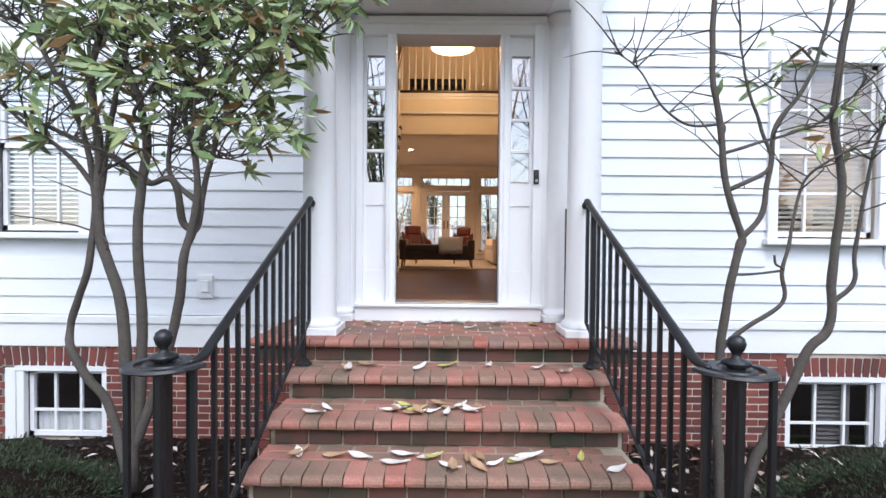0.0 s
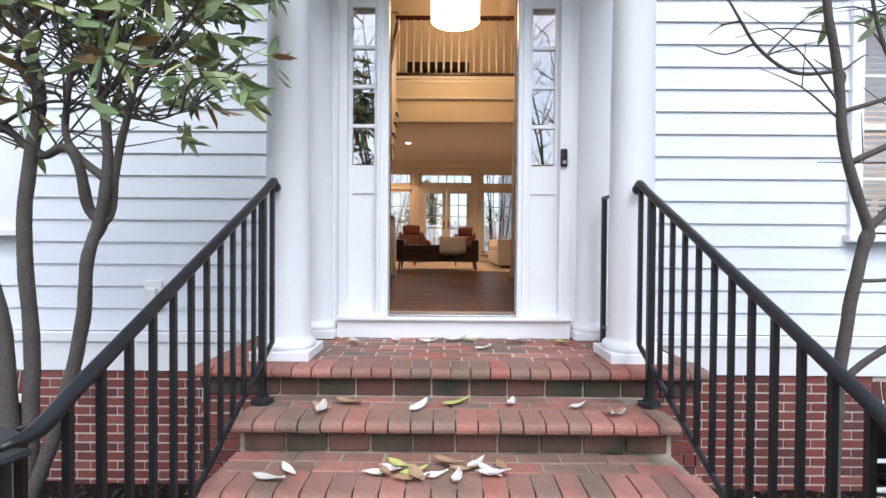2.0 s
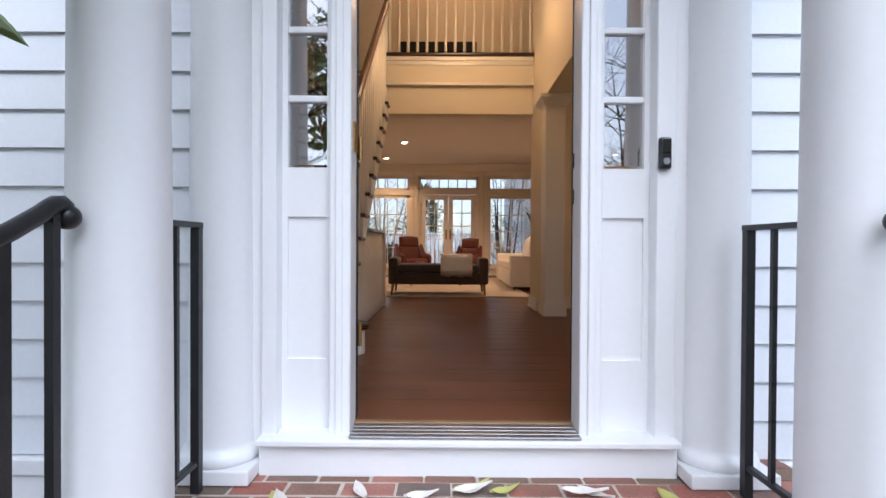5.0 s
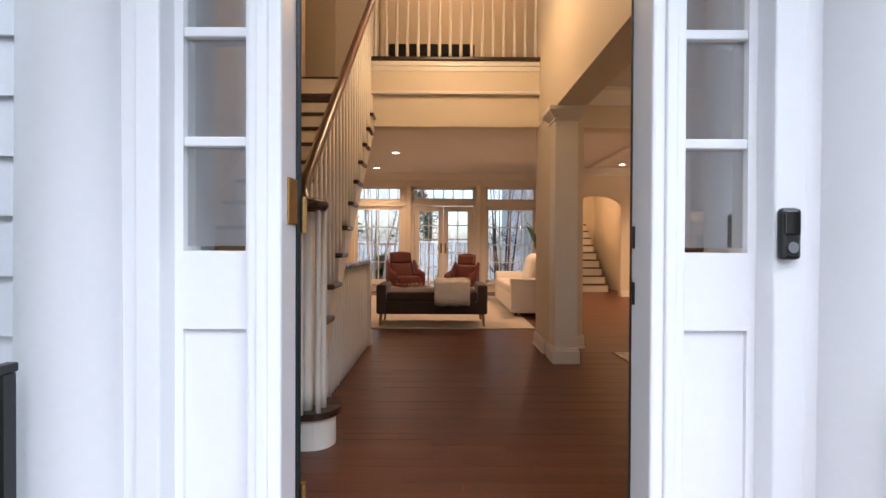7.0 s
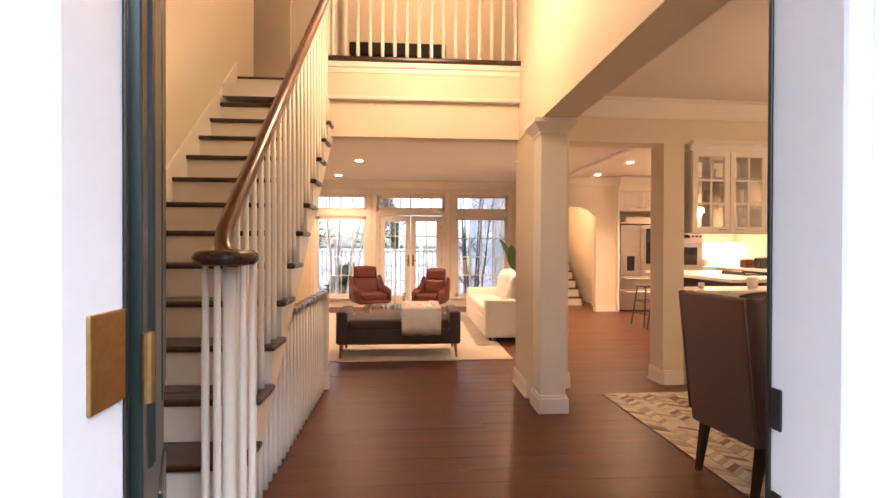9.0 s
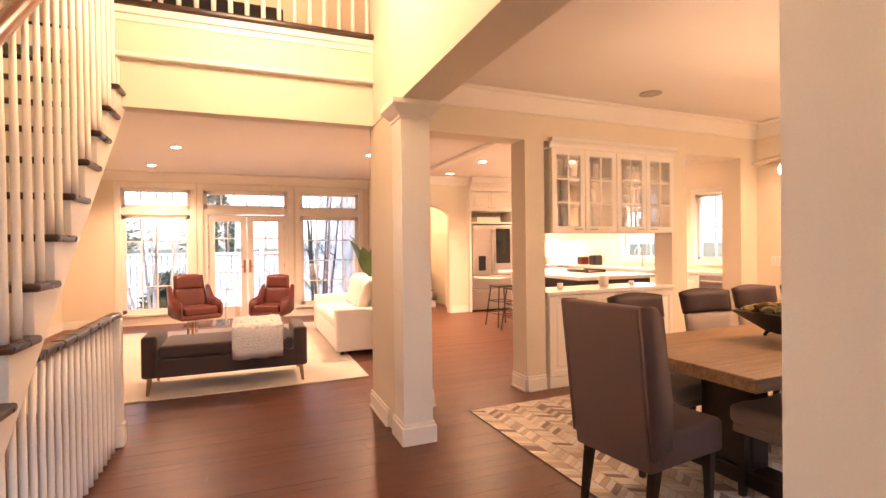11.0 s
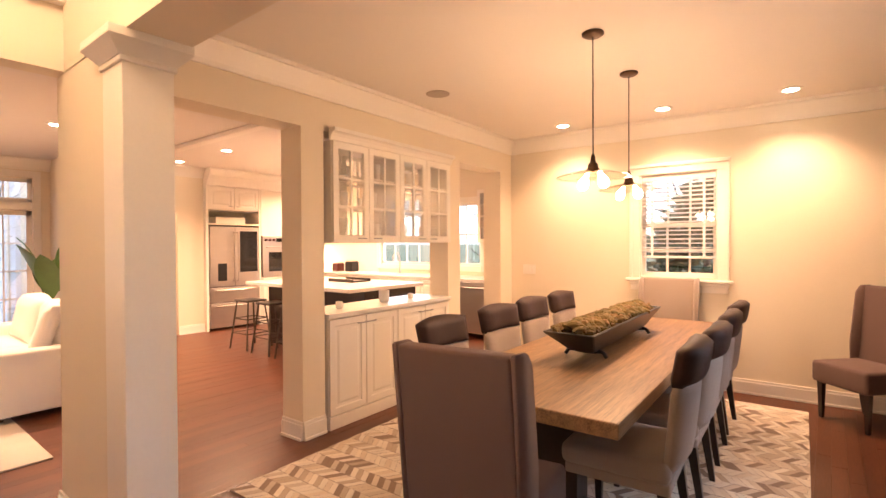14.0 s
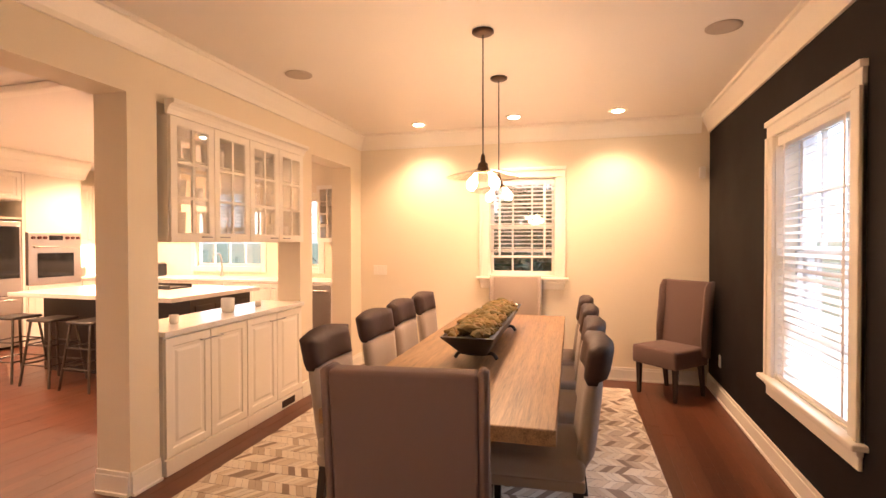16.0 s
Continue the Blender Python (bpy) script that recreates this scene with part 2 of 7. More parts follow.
M_HIDE = palette("pieced_cowhide", [(0.76, 0.69, 0.58), (0.66, 0.57, 0.46), (0.48, 0.39, 0.30), (0.70, 0.64, 0.55), (0.55, 0.47, 0.38), (0.70, 0.64, 0.55), (0.72, 0.65, 0.55), (0.28, 0.21, 0.16), (0.62, 0.53, 0.42)], 0.85, source="isl", fine=300)
M_BARK = mat("grey_brown_bark", (0.078, 0.065, 0.056), 0.85, var=0.35, scale=9, fine=70, bump=0.6, stain=((0.085, 0.085, 0.06), 5, 0.55))
# pale bark, lightened in colour to look washed out by bright daylight
M_PALEBARK = mat("pale_smooth_bark_washed_out", (0.42, 0.35, 0.29), 0.8, var=0.3, scale=7, fine=60, bump=0.3, stain=((0.22, 0.17, 0.13), 4, 0.56))
M_LEAF = palette("magnolia_leaf", [(0.29, 0.35, 0.14), (0.20, 0.28, 0.11), (0.14, 0.21, 0.08), (0.40, 0.43, 0.19), (0.29, 0.36, 0.19), (0.28, 0.17, 0.07), (0.19, 0.27, 0.12), (0.33, 0.38, 0.19)], 0.5, source="isl", bump=0.08, fine=40)
M_HEDGE = palette("boxwood_leaf", [(0.024, 0.040, 0.016), (0.034, 0.054, 0.021), (0.016, 0.030, 0.012), (0.042, 0.052, 0.022)], 0.75, source="isl", bump=0.05)
M_CONIFER = palette("evergreen_leaf", [(0.05, 0.085, 0.04), (0.07, 0.11, 0.05), (0.035, 0.065, 0.03)], 0.7, source="isl", bump=0.05)
M_DRYLEAF = palette("fallen_leaf", [(0.68, 0.63, 0.58), (0.58, 0.53, 0.48), (0.42, 0.27, 0.16), (0.46, 0.45, 0.14), (0.74, 0.70, 0.66), (0.70, 0.66, 0.62), (0.34, 0.21, 0.12)], 0.75, bump=0.1, fine=30)
M_BLIND = mat("white_blind_slat", (0.80, 0.78, 0.76), 0.5, var=0.02, bump=0.0)
M_SHEER = mat("white_sheer_cloth", (0.72, 0.74, 0.76), 0.9, var=0.08, scale=9, fine=260, bump=0.2)
M_SHUTTER = mat("grey_louvre_shutter", (0.15, 0.145, 0.145), 0.6, var=0.1, bump=0.0)
M_GREENDOOR = mat("dark_green_door_paint", (0.008, 0.018, 0.016), 0.3, var=0.1, bump=0.02)
M_MOSS = palette("dried_moss", [(0.19, 0.135, 0.045), (0.15, 0.11, 0.038), (0.20, 0.125, 0.05), (0.12, 0.095, 0.03)], 1.0, source="isl", bump=0.6, fine=60)
M_BULB = glow("lit_bulb", (1.0, 0.66, 0.30), 14)
M_CAN = glow("lit_downlight", (1.0, 0.80, 0.52), 9)
M_DRUM = glow("lit_crystal_drum", (1.0, 0.80, 0.52), 2.2)
M_TILE = mat("white_glazed_tile", (0.80, 0.77, 0.70), 0.15, var=0.03, bump=0.02)
M_DARKGLASS = mat("dark_oven_glass", (0.015, 0.013, 0.012), 0.08, var=0.1, bump=0.0)
M_PLANT = mat("glossy_green_leaf", (0.06, 0.12, 0.03), 0.35, var=0.2, bump=0.05)

# ---- building blocks ----


def bx(bm, x0, x1, y0, y1, z0, z1, bev=0.0, seg=2, m=None):
    """A box, its edges rounded by bev."""
    vs = bmesh.ops.create_cube(bm, size=1.0)["verts"]
    for v in vs:
        v.co = Vector((x0 + (v.co.x + 0.5) * (x1 - x0), y0 + (v.co.y + 0.5) * (y1 - y0), z0 + (v.co.z + 0.5) * (z1 - z0)))
    if bev:
        es = list({e for v in vs for e in v.link_edges})
        got = bmesh.ops.bevel(bm, geom=es, offset=bev, segments=seg, affect="EDGES", profile=0.5)
        vs = list({v for f in got["faces"] for v in f.verts} | {v for v in vs if v.is_valid})
    if m is not None:
        bmesh.ops.transform(bm, matrix=m, verts=vs)
    return bm


def cyl(bm, p, q, r0, r1=None, n=12):
    """A round bar from p to q."""
    p, q = Vector(p), Vector(q)
    r1 = r0 if r1 is None else r1
    d = q - p
    m = Matrix.Translation((p + q) / 2) @ d.to_track_quat("Z", "Y").to_matrix().to_4x4()
    bmesh.ops.create_cone(bm, cap_ends=True, segments=n, radius1=r0, radius2=r1, depth=d.length, matrix=m)
    return bm


def lathe(bm, profile, c=(0, 0, 0), n=24):
    """A turned body: profile of (radius, height) round the upright through c."""
    rings = []
    for r, z in profile:
        rings.append([bm.verts.new((c[0] + r * math.cos(2 * math.pi * i / n), c[1] + r * math.sin(2 * math.pi * i / n), c[2] + z)) for i in range(n)])
    for a, b in zip(rings, rings[1:]):
        for i in range(n):
            bm.faces.new((a[i], a[(i + 1) % n], b[(i + 1) % n], b[i]))
    bm.faces.new(list(reversed(rings[0])))
    bm.faces.new(rings[-1])
    return bm


def tube(bm, pts, radii, n=8):
    """A bent round bar along pts."""
    pts = [Vector(p) for p in pts]
    if not hasattr(radii, "__len__"):
        radii = [radii] * len(pts)
    rings = []
    side = None
    for i, p in enumerate(pts):
        d = (pts[min(i + 1, len(pts) - 1)] - pts[max(i - 1, 0)]).normalized()
        if side is None:
            side = d.orthogonal().normalized()
        side = (side - d * side.dot(d)).normalized()
        up = d.cross(side)
        rings.append([bm.verts.new(p + radii[i] * (math.cos(2 * math.pi * k / n) * side + math.sin(2 * math.pi * k / n) * up)) for k in range(n)])
    for a, b in zip(rings, rings[1:]):
        for k in range(n):
            bm.faces.new((a[k], a[(k + 1) % n], b[(k + 1) % n], b[k]))
    bm.faces.new(list(reversed(rings[0])))
    bm.faces.new(rings[-1])
    return bm


def prism(bm, poly, axis, a, b):
    """A flat outline drawn out along x, y or z from a to b."""
    put = {"x": lambda u, v, w: (w, u, v), "y": lambda u, v, w: (u, w, v), "z": lambda u, v, w: (u, v, w)}[axis]
    lo = [bm.verts.new(put(u, v, a)) for u, v in poly]
    hi = [bm.verts.new(put(u, v, b)) for u, v in poly]
    n = len(poly)
    bm.faces.new(lo), bm.faces.new(list(reversed(hi)))
    for i in range(n):
        bm.faces.new((lo[i], hi[i], hi[(i + 1) % n], lo[(i + 1) % n]))
    bmesh.ops.recalc_face_normals(bm, faces=bm.faces)
    return bm


def curve(pts, n=6):
    """Points on a smooth line through pts."""
    pts = [Vector(p) for p in pts]
    out = []
    ext = [2 * pts[0] - pts[1]] + pts + [2 * pts[-1] - pts[-2]]
    for a, b, c, d in zip(ext, ext[1:], ext[2:], ext[3:]):
        for i in range(n):
            t = i / n
            out.append(0.5 * (2 * b + (c - a) * t + (2 * a - 5 * b + 4 * c - d) * t * t + (3 * b - a - 3 * c + d) * t ** 3))
    return out + [pts[-1]]


def part(name, bm, material, parent=None, label="", smooth=False, m=None):
    """Links a bmesh as one mesh object under a thing, whose frame it is drawn in."""
    me = bpy.data.meshes.new(name)
    if smooth:
        for f in bm.faces:
            f.smooth = True
    bm.to_mesh(me)
    bm.free()
    me.materials.append(material)
    ob = new(name, me)
    ob.parent = parent
    if m is not None:
        ob.matrix_basis = m
    if label:
        ob["label"] = label
    return ob


def struct(name, bm, material, label, category="", smooth=False):
    return tagged(part(name, bm, material, None, smooth=smooth), label, category or name.split("_")[0], kind="structure")


def thing(name, m, label, category, group="", kind=""):
    """The Empty at the base of a thing; its parts are drawn round the origin and go where m puts it."""
    ob = new(name)
    ob.empty_display_size = 0.1
    ob.matrix_basis = m
    return tagged(ob, label, category, group, kind)


def B():
    return bmesh.new()


def box(*a, **k):
    return bx(B(), *a, **k)


def mesh_piece(name, bm, material):
    me = bpy.data.meshes.new(name)
    bm.to_mesh(me)
    bm.free()
    me.materials.append(material)
    return me


def piece(name, me, parent, m):
    ob = new(name, me)
    ob.parent = parent
    ob.matrix_basis = m
    return ob


# ---- plan: floor of the rooms z = 0, garden path z = -0.965 ----
GROUND, FY, SY, TOP = -0.965, 4.35, 4.50, 5.60   # path, outer and inner face of the front wall, foyer ceiling
CL = 2.743                                       # ceiling of the ground floor
EX, NY, WY = 5.78, 8.24, 14.43                   # dining room's east wall, dining room's north wall, garden front of the living room
DY = 4.53                                        # face of the charcoal wall
HEAD = 2.36                                      # underside of the headers

# ground
bm = B()
bmesh.ops.create_grid(bm, x_segments=60, y_segments=60, size=1500, matrix=Matrix.Translation((0, 10, -1.36)))
struct("ground", bm, M_GRASS, "sparse winter lawn round the house", "ground")
bm = B()
bmesh.ops.create_grid(bm, x_segments=90, y_segments=60, size=1, matrix=Matrix.Translation((0.15, 2.4, -1.17)) @ Matrix.Diagonal((6.5, 1.93, 1, 1)))
for v in bm.verts:
    v.co.z += 0.035 * noise.noise(v.co * 3.0) + 0.02 * noise.noise(v.co * 14.0) - 0.09 * max(0, v.co.y - 3.2)
struct("mulch_bed", bm, M_MULCH, "dark bark mulch bed in front of the house", "mulch")
path = struct("garden_path", box(-0.95, 1.27, -4.0, 1.72, -1.3, GROUND - 0.008, bev=0.01), M_STEPMORTAR, "brick garden path leading to the steps", "path")

# ---- front of the house ----
DX0, DX1, DTOP = -0.296, 0.613, 2.31            # the door's opening
WX = [(-3.93, -3.17), (3.12, 4.02)]             # glass of the front windows
WZ0, WZ1 = 0.62, 2.16


def wall_with_holes(name, axis, a, b, lo, hi, z0, z1, holes, material, label):
    """A thick wall from lo to hi along one axis, its faces at a and b, with rectangular holes (u0, u1, z0, z1)."""
    bm = B()
    us = sorted({lo, hi, *[h[0] for h in holes], *[h[1] for h in holes]})
    for u0, u1 in zip(us, us[1:]):
        mid = (u0 + u1) / 2
        zs = [z0]
        for h in sorted((h for h in holes if h[0] < mid < h[1]), key=lambda h: h[2]):
            zs += [h[2], h[3]]
        zs.append(z1)
        for c, d in zip(zs[::2], zs[1::2]):
            if d - c > 1e-4:
                if axis == "x":
                    bx(bm, u0, u1, a, b, c, d)
                else:
                    bx(bm, a, b, u0, u1, c, d)
    return struct(name, bm, material, label, "wall")


HOLES = [(w0 - 0.06, w1 + 0.06, WZ0 - 0.05, WZ1 + 0.06) for w0, w1 in WX] + [(-0.64, 0.98, -0.14, 2.44)]
facade = wall_with_holes("wall_south", "x", FY + 0.02, SY - 0.02, -7.0, 8.2, -0.22, TOP, HOLES, M_SIDING, "white clapboard front wall of the house")
wall_with_holes("wall_south_inner", "x", SY - 0.018, SY, -2.8, 1.14, 0.0, TOP, [(-0.64, 0.98, -0.1, 2.44)], M_WALL, "cream painted inner face of the front wall")
wall_with_holes("wall_south_dark", "x", SY - 0.018, DY, 1.36, EX + 0.16, 0.0, CL, [(WX[1][0] - 0.06, WX[1][1] + 0.06, WZ0 - 0.05, WZ1 + 0.06)], M_DARKWALL, "charcoal painted accent wall with a window")

# clapboards, each a tilted board lapped over the next
PITCH = 0.1622


def clapboard(x0, x1, z):
    bm = B()
    prism(bm, [(FY + 0.018, z), (FY - 0.012, z), (FY + 0.006, z + PITCH + 0.02), (FY + 0.018, z + PITCH + 0.02)], "x", x0, x1)
    return bm


rows = [0.025 + PITCH * k for k in range(-1, 34)]
for z in rows:
    cut = [(-7.0, -0.80), (1.12, 8.2)] if z < 2.5 else [(-7.0, 8.2)]
    for w0, w1 in WX:
        if WZ0 - 0.12 < z + PITCH and z < WZ1 + 0.12:
            cas = 0.205 if w0 < 0 else 0.085
            cut = [p for c, d in cut for p in (((c, w0 - cas), (w1 + cas, d)) if c < w0 and d > w1 else ((c, d),))]
    for a, b in cut:
        part("clapboard", clapboard(a, b, z), M_SIDING, facade)

struct("water_table", bx(bx(B(), -7.0, 8.2, FY - 0.022, FY + 0.02, -0.43, -0.222), -7.0, 8.2, FY - 0.042, FY + 0.02, -0.222, -0.145, 0.010), M_TRIM, "white water table board above the brick base", "trim")
# brick base: a mortar core with proud bricks
BZ = -0.43
BW = [(-3.90, -2.93, -1.33, -0.625), (3.22, 4.17, -1.39, -0.655)]
base = wall_with_holes("foundation_wall", "x", FY + 0.0, SY, -7.0, 8.2, -1.4, BZ, BW, M_MORTAR, "red brick foundation wall with pale mortar")
rest = B()
unit = mesh_piece("brick", box(-0.096, 0.096, -0.02, 0.0, -0.028, 0.028, bev=0.004, seg=1), M_BRICK)
for r in range(15):
    z = BZ - 0.034 - 0.0675 * r
    for i in range(76):
        x = -7.0 + 0.2 * i + (0.1 if r % 2 else 0.0)
        if -1.2 < x < 1.48:
            continue
        near = [(a + 0.02, b - 0.01) for a, b, c, d in BW if a - 0.11 < x < b + 0.11 and c - 0.03 < z < d + 0.20]
        if near:
            for u, v in ((x - 0.096, min(x + 0.096, near[0][0])), (max(x - 0.096, near[0][1]), x + 0.096)):
                if v - u > 0.025:
                    bx(rest, u, v, FY - 0.006, FY + 0.014, z - 0.028, z + 0.028)
            continue
        if 1.5 < x < 3.3 and r < 13 or -3.0 < x < -1.2 and r < 13:
            piece("brick", unit, base, pose(x, FY + 0.014 + random.uniform(-0.002, 0.002), z))
        else:
            bx(rest, x - 0.096, x + 0.096, FY - 0.006, FY + 0.014, z - 0.028, z + 0.028)
for a, b, c, d in BW:
    n = 14
    for i in range(n):
        x = a - 0.06 + (b - a + 0.12) * (i + 0.5) / n
        lean = (x - (a + b) / 2) * 0.35
        bx(rest, -0.030, 0.030, FY - 0.008, FY + 0.014, -0.085, 0.085, m=Matrix.Translation((x, 0, d + 0.095)) @ Matrix.Rotation(lean, 4, "Y"))
tagged(part("brick_rest", rest, M_BRICK_ISL, base), kind="stuff")


def window_unit(name, x0, x1, z0, z1, cols, rows_, label, y=FY, sash=True, casing=0.09, sill=True, mid=0.5):
    """A sash window in the front wall: casing, sashes with muntins, panes, and louvred shutters behind."""
    w = thing(name, pose((x0 + x1) / 2, y, z0), label, "window", kind="structure")
    a, b, h = x0 - (x0 + x1) / 2, x1 - (x0 + x1) / 2, z1 - z0
    bm = B()
    for c, d in ((a - casing, a), (b, b + casing)):
        bx(bm, c, d, -0.035, 0.02, -0.03, h + 0.03, 0.006)
    bx(bm, a - casing - 0.01, b + casing + 0.01, -0.045, 0.02, h, h + casing + 0.02, 0.008)
    part("casing", bm, M_TRIM, w)
    if sill:
        part("window_sill", box(a - casing - 0.03, b + casing + 0.03, -0.075, 0.05, -0.075, -0.02, 0.01), M_TRIM, w)
    bm = B()
    t = 0.022
    halves = ((0.0, h / 2 + 0.02, 0.055), (h / 2 - 0.02, h, 0.03)) if sash else ((0.0, h, 0.03),)
    for c, d, yy in halves:
        bx(bm, a, b, yy, yy + 0.03, c, c + 0.045), bx(bm, a, b, yy, yy + 0.03, d - 0.035, d)
        bx(bm, a, a + 0.04, yy, yy + 0.03, c, d), bx(bm, b - 0.04, b, yy, yy + 0.03, c, d)
        for i in range(1, cols):
            x = a + (b - a) * i / cols
            bx(bm, x - t / 2, x + t / 2, yy + 0.002, yy + 0.028, c, d)
        for k in range(1, rows_):
            z = c + (d - c) * (mid if rows_ == 2 else k / rows_)
            bx(bm, a, b, yy + 0.004, yy + 0.026, z - t / 2, z + t / 2)
    part("window_frame", bm, M_TRIM, w)
    for c, d, yy in halves:
        p = part("pane", box(a + 0.01, b - 0.01, yy + 0.013, yy + 0.017, c + 0.01, d - 0.01), M_GLASS, w)
        p.visible_shadow = False
    return w


window_unit("window_1", *WX[0], WZ0, WZ1, 3, 2, "white sash window with divided panes and louvred shutters behind", casing=0.21)
window_unit("window_2", *WX[1], WZ0, WZ1, 3, 2, "white sash window with divided panes and a blind behind")
for k, (a, b, c, d) in enumerate(BW):
    window_unit("window_%d" % (k + 3), a + 0.19 if k == 0 else a + 0.075, b - 0.065, c + 0.04, d - 0.045, 3, 2, "small white basement window in the brick base", y=FY + 0.04, sash=False, casing=0.07, sill=False, mid=0.39)
    # near-black sheet: the dimness of the basement is put in as colour
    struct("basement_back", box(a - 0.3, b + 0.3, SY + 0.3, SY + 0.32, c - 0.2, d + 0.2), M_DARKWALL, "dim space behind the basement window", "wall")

struct("basement_side_board", box(-3.885, -3.785, FY + 0.0, FY + 0.06, -1.33, -0.64, 0.006), M_TRIM, "white side board of the basement window", "trim")
# short gathered curtain in the lower panes of the basement window
cur = thing("cafe_curtain", pose(-3.345, FY + 0.13, -1.30), "short white gathered curtain behind the lower basement panes", "curtain")
fold = [(-0.33 + 0.66 * i / 44, 0.012 * math.sin(i * 1.3) + 0.006 * math.sin(i * 0.47)) for i in range(45)]
part("cloth", prism(B(), fold + [(x, y + 0.004) for x, y in reversed(fold)], "z", 0.0, 0.225), M_SHEER, cur)
part("rod", cyl(B(), (-0.35, 0.0, 0.228), (0.35, 0.0, 0.228), 0.005, n=8), M_TRIM, cur)

# louvred shutters inside window 1 and the right basement window
for x0, x1, z0, z1, yy in ((WX[0][0] - 0.05, WX[0][1] + 0.05, WZ0 - 0.048, WZ1 - 0.02, SY - 0.04), (BW[1][0] + 0.36, BW[1][1] - 0.25, BW[1][2] + 0.06, BW[1][3] - 0.06, FY + 0.13)):
    sh = thing("louvre_shutter", pose((x0 + x1) / 2, yy, z0), "closed grey louvred shutter behind the window", "shutter")
    w = (x1 - x0) / 2
    part("shutter_frame", bx(bx(bx(B(), -w, -w + 0.04, -0.012, 0.012, 0, z1 - z0), w - 0.04, w, -0.012, 0.012, 0, z1 - z0), -w + 0.04, w - 0.04, -0.012, 0.012, 0, 0.05), M_SHUTTER, sh)
    slat = mesh_piece("slat", box(-w + 0.04, w - 0.04, -0.022, 0.022, -0.003, 0.003), M_SHUTTER)
    for i in range(int((z1 - z0 - 0.08) / 0.042)):
        piece("slat", slat, sh, pose(0, 0, 0.08 + 0.042 * i, 38))

# ---- porch and steps ----
STEPS = [(-0.14, 3.32), (-0.305, 3.0), (-0.47, 2.67), (-0.635, 2.35), (-0.80, 2.03)]
SX0, SX1, PX0, PX1 = -0.88, 1.20, -1.22, 1.50


def bullnose(w, depth, h=0.06):
    """A paving brick with a rounded front edge, its front at y = 0, its top at z = 0."""
    bm = B()
    r = h / 2
    arc = [(r - r * math.sin(t), -r + r * math.cos(t)) for t in [math.pi * k / 6 for k in range(7)]]
    prism(bm, [(depth, 0.0)] + arc + [(depth, -h)], "x", -w / 2, w / 2)
    return bm


def lay_step(k, x0, x1, z, front, back):
    low = STEPS[k + 1][0] if k + 1 < len(STEPS) else GROUND
    s = struct("porch_step_%d" % k, box(x0 + 0.02, x1 - 0.02, front + 0.07, back + 0.02, low - 0.12, z - 0.008), M_STEPMORTAR if k else M_MORTAR, "worn red brick step with a rounded brick nosing" if k else "red brick porch floor", "step")
    n = round((x1 - x0) / 0.104)
    w = (x1 - x0) / n
    nose = mesh_piece("brick", bullnose(w - 0.007, 0.195), M_STEPBRICK if k else M_PAVER)
    for i in range(n):
        piece("brick", nose, s, pose(x0 + w * (i + 0.5), front + random.uniform(-0.003, 0.003), z + random.uniform(-0.003, 0.001), random.uniform(-0.6, 0.6), random.uniform(-0.5, 0.5), 0))
    n = round((x1 - x0) / 0.205)
    w = (x1 - x0 - 0.08) / n
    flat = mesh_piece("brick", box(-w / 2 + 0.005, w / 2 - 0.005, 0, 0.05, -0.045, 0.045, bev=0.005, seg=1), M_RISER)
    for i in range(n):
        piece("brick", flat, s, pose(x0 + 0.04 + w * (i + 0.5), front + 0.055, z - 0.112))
    row = front + 0.203
    q = 0
    pav = mesh_piece("brick", box(-0.098, 0.098, 0.004, 0.097, -0.05, 0, bev=0.005, seg=1), M_STEPBRICK if k else M_PAVER)
    while row < back - 0.02:
        i, x = 0, x0 + (0.1 if q % 2 else 0.2) - 0.1
        while x < x1 - 0.06:
            piece("brick", pav, s, pose(min(max(x, x0 + 0.098), x1 - 0.098), row, z - 0.004 + random.uniform(-0.003, 0.002), random.uniform(-0.5, 0.5), random.uniform(-0.4, 0.4), random.uniform(-0.5, 0.5)))
            x += 0.204
        row += 0.101
        q += 1
    return s


for k, (z, front) in enumerate(STEPS):
    back = FY if k == 0 else STEPS[k - 1][1] + 0.075
    a, b = (PX0, PX1) if k == 0 else (SX0, SX1)
    lay_step(k, a, b, z, front, back)
# paving bricks of the garden path, crosswise in running bond
paver = mesh_piece("brick", box(-0.098, 0.098, 0.003, 0.098, -0.05, 0, bev=0.004, seg=1), M_STEPBRICK)
far = B()
for r in range(55):
    y = 1.60 - 0.101 * r
    for i in range(11 if r % 2 else 10):
        x = -0.835 + 0.2 * i + (0.0 if r % 2 else 0.1)
        if r < 20:
            piece("brick", paver, path, pose(x, y, GROUND + random.uniform(-0.003, 0.002), random.uniform(-0.5, 0.5), random.uniform(-0.4, 0.4), random.uniform(-0.5, 0.5)))
        else:
            bx(far, x - 0.097, x + 0.097, y + 0.003, y + 0.098, GROUND - 0.05, GROUND + random.uniform(-0.003, 0.002))
tagged(part("brick_rest", far, M_PATH_ISL, path), kind="stuff")
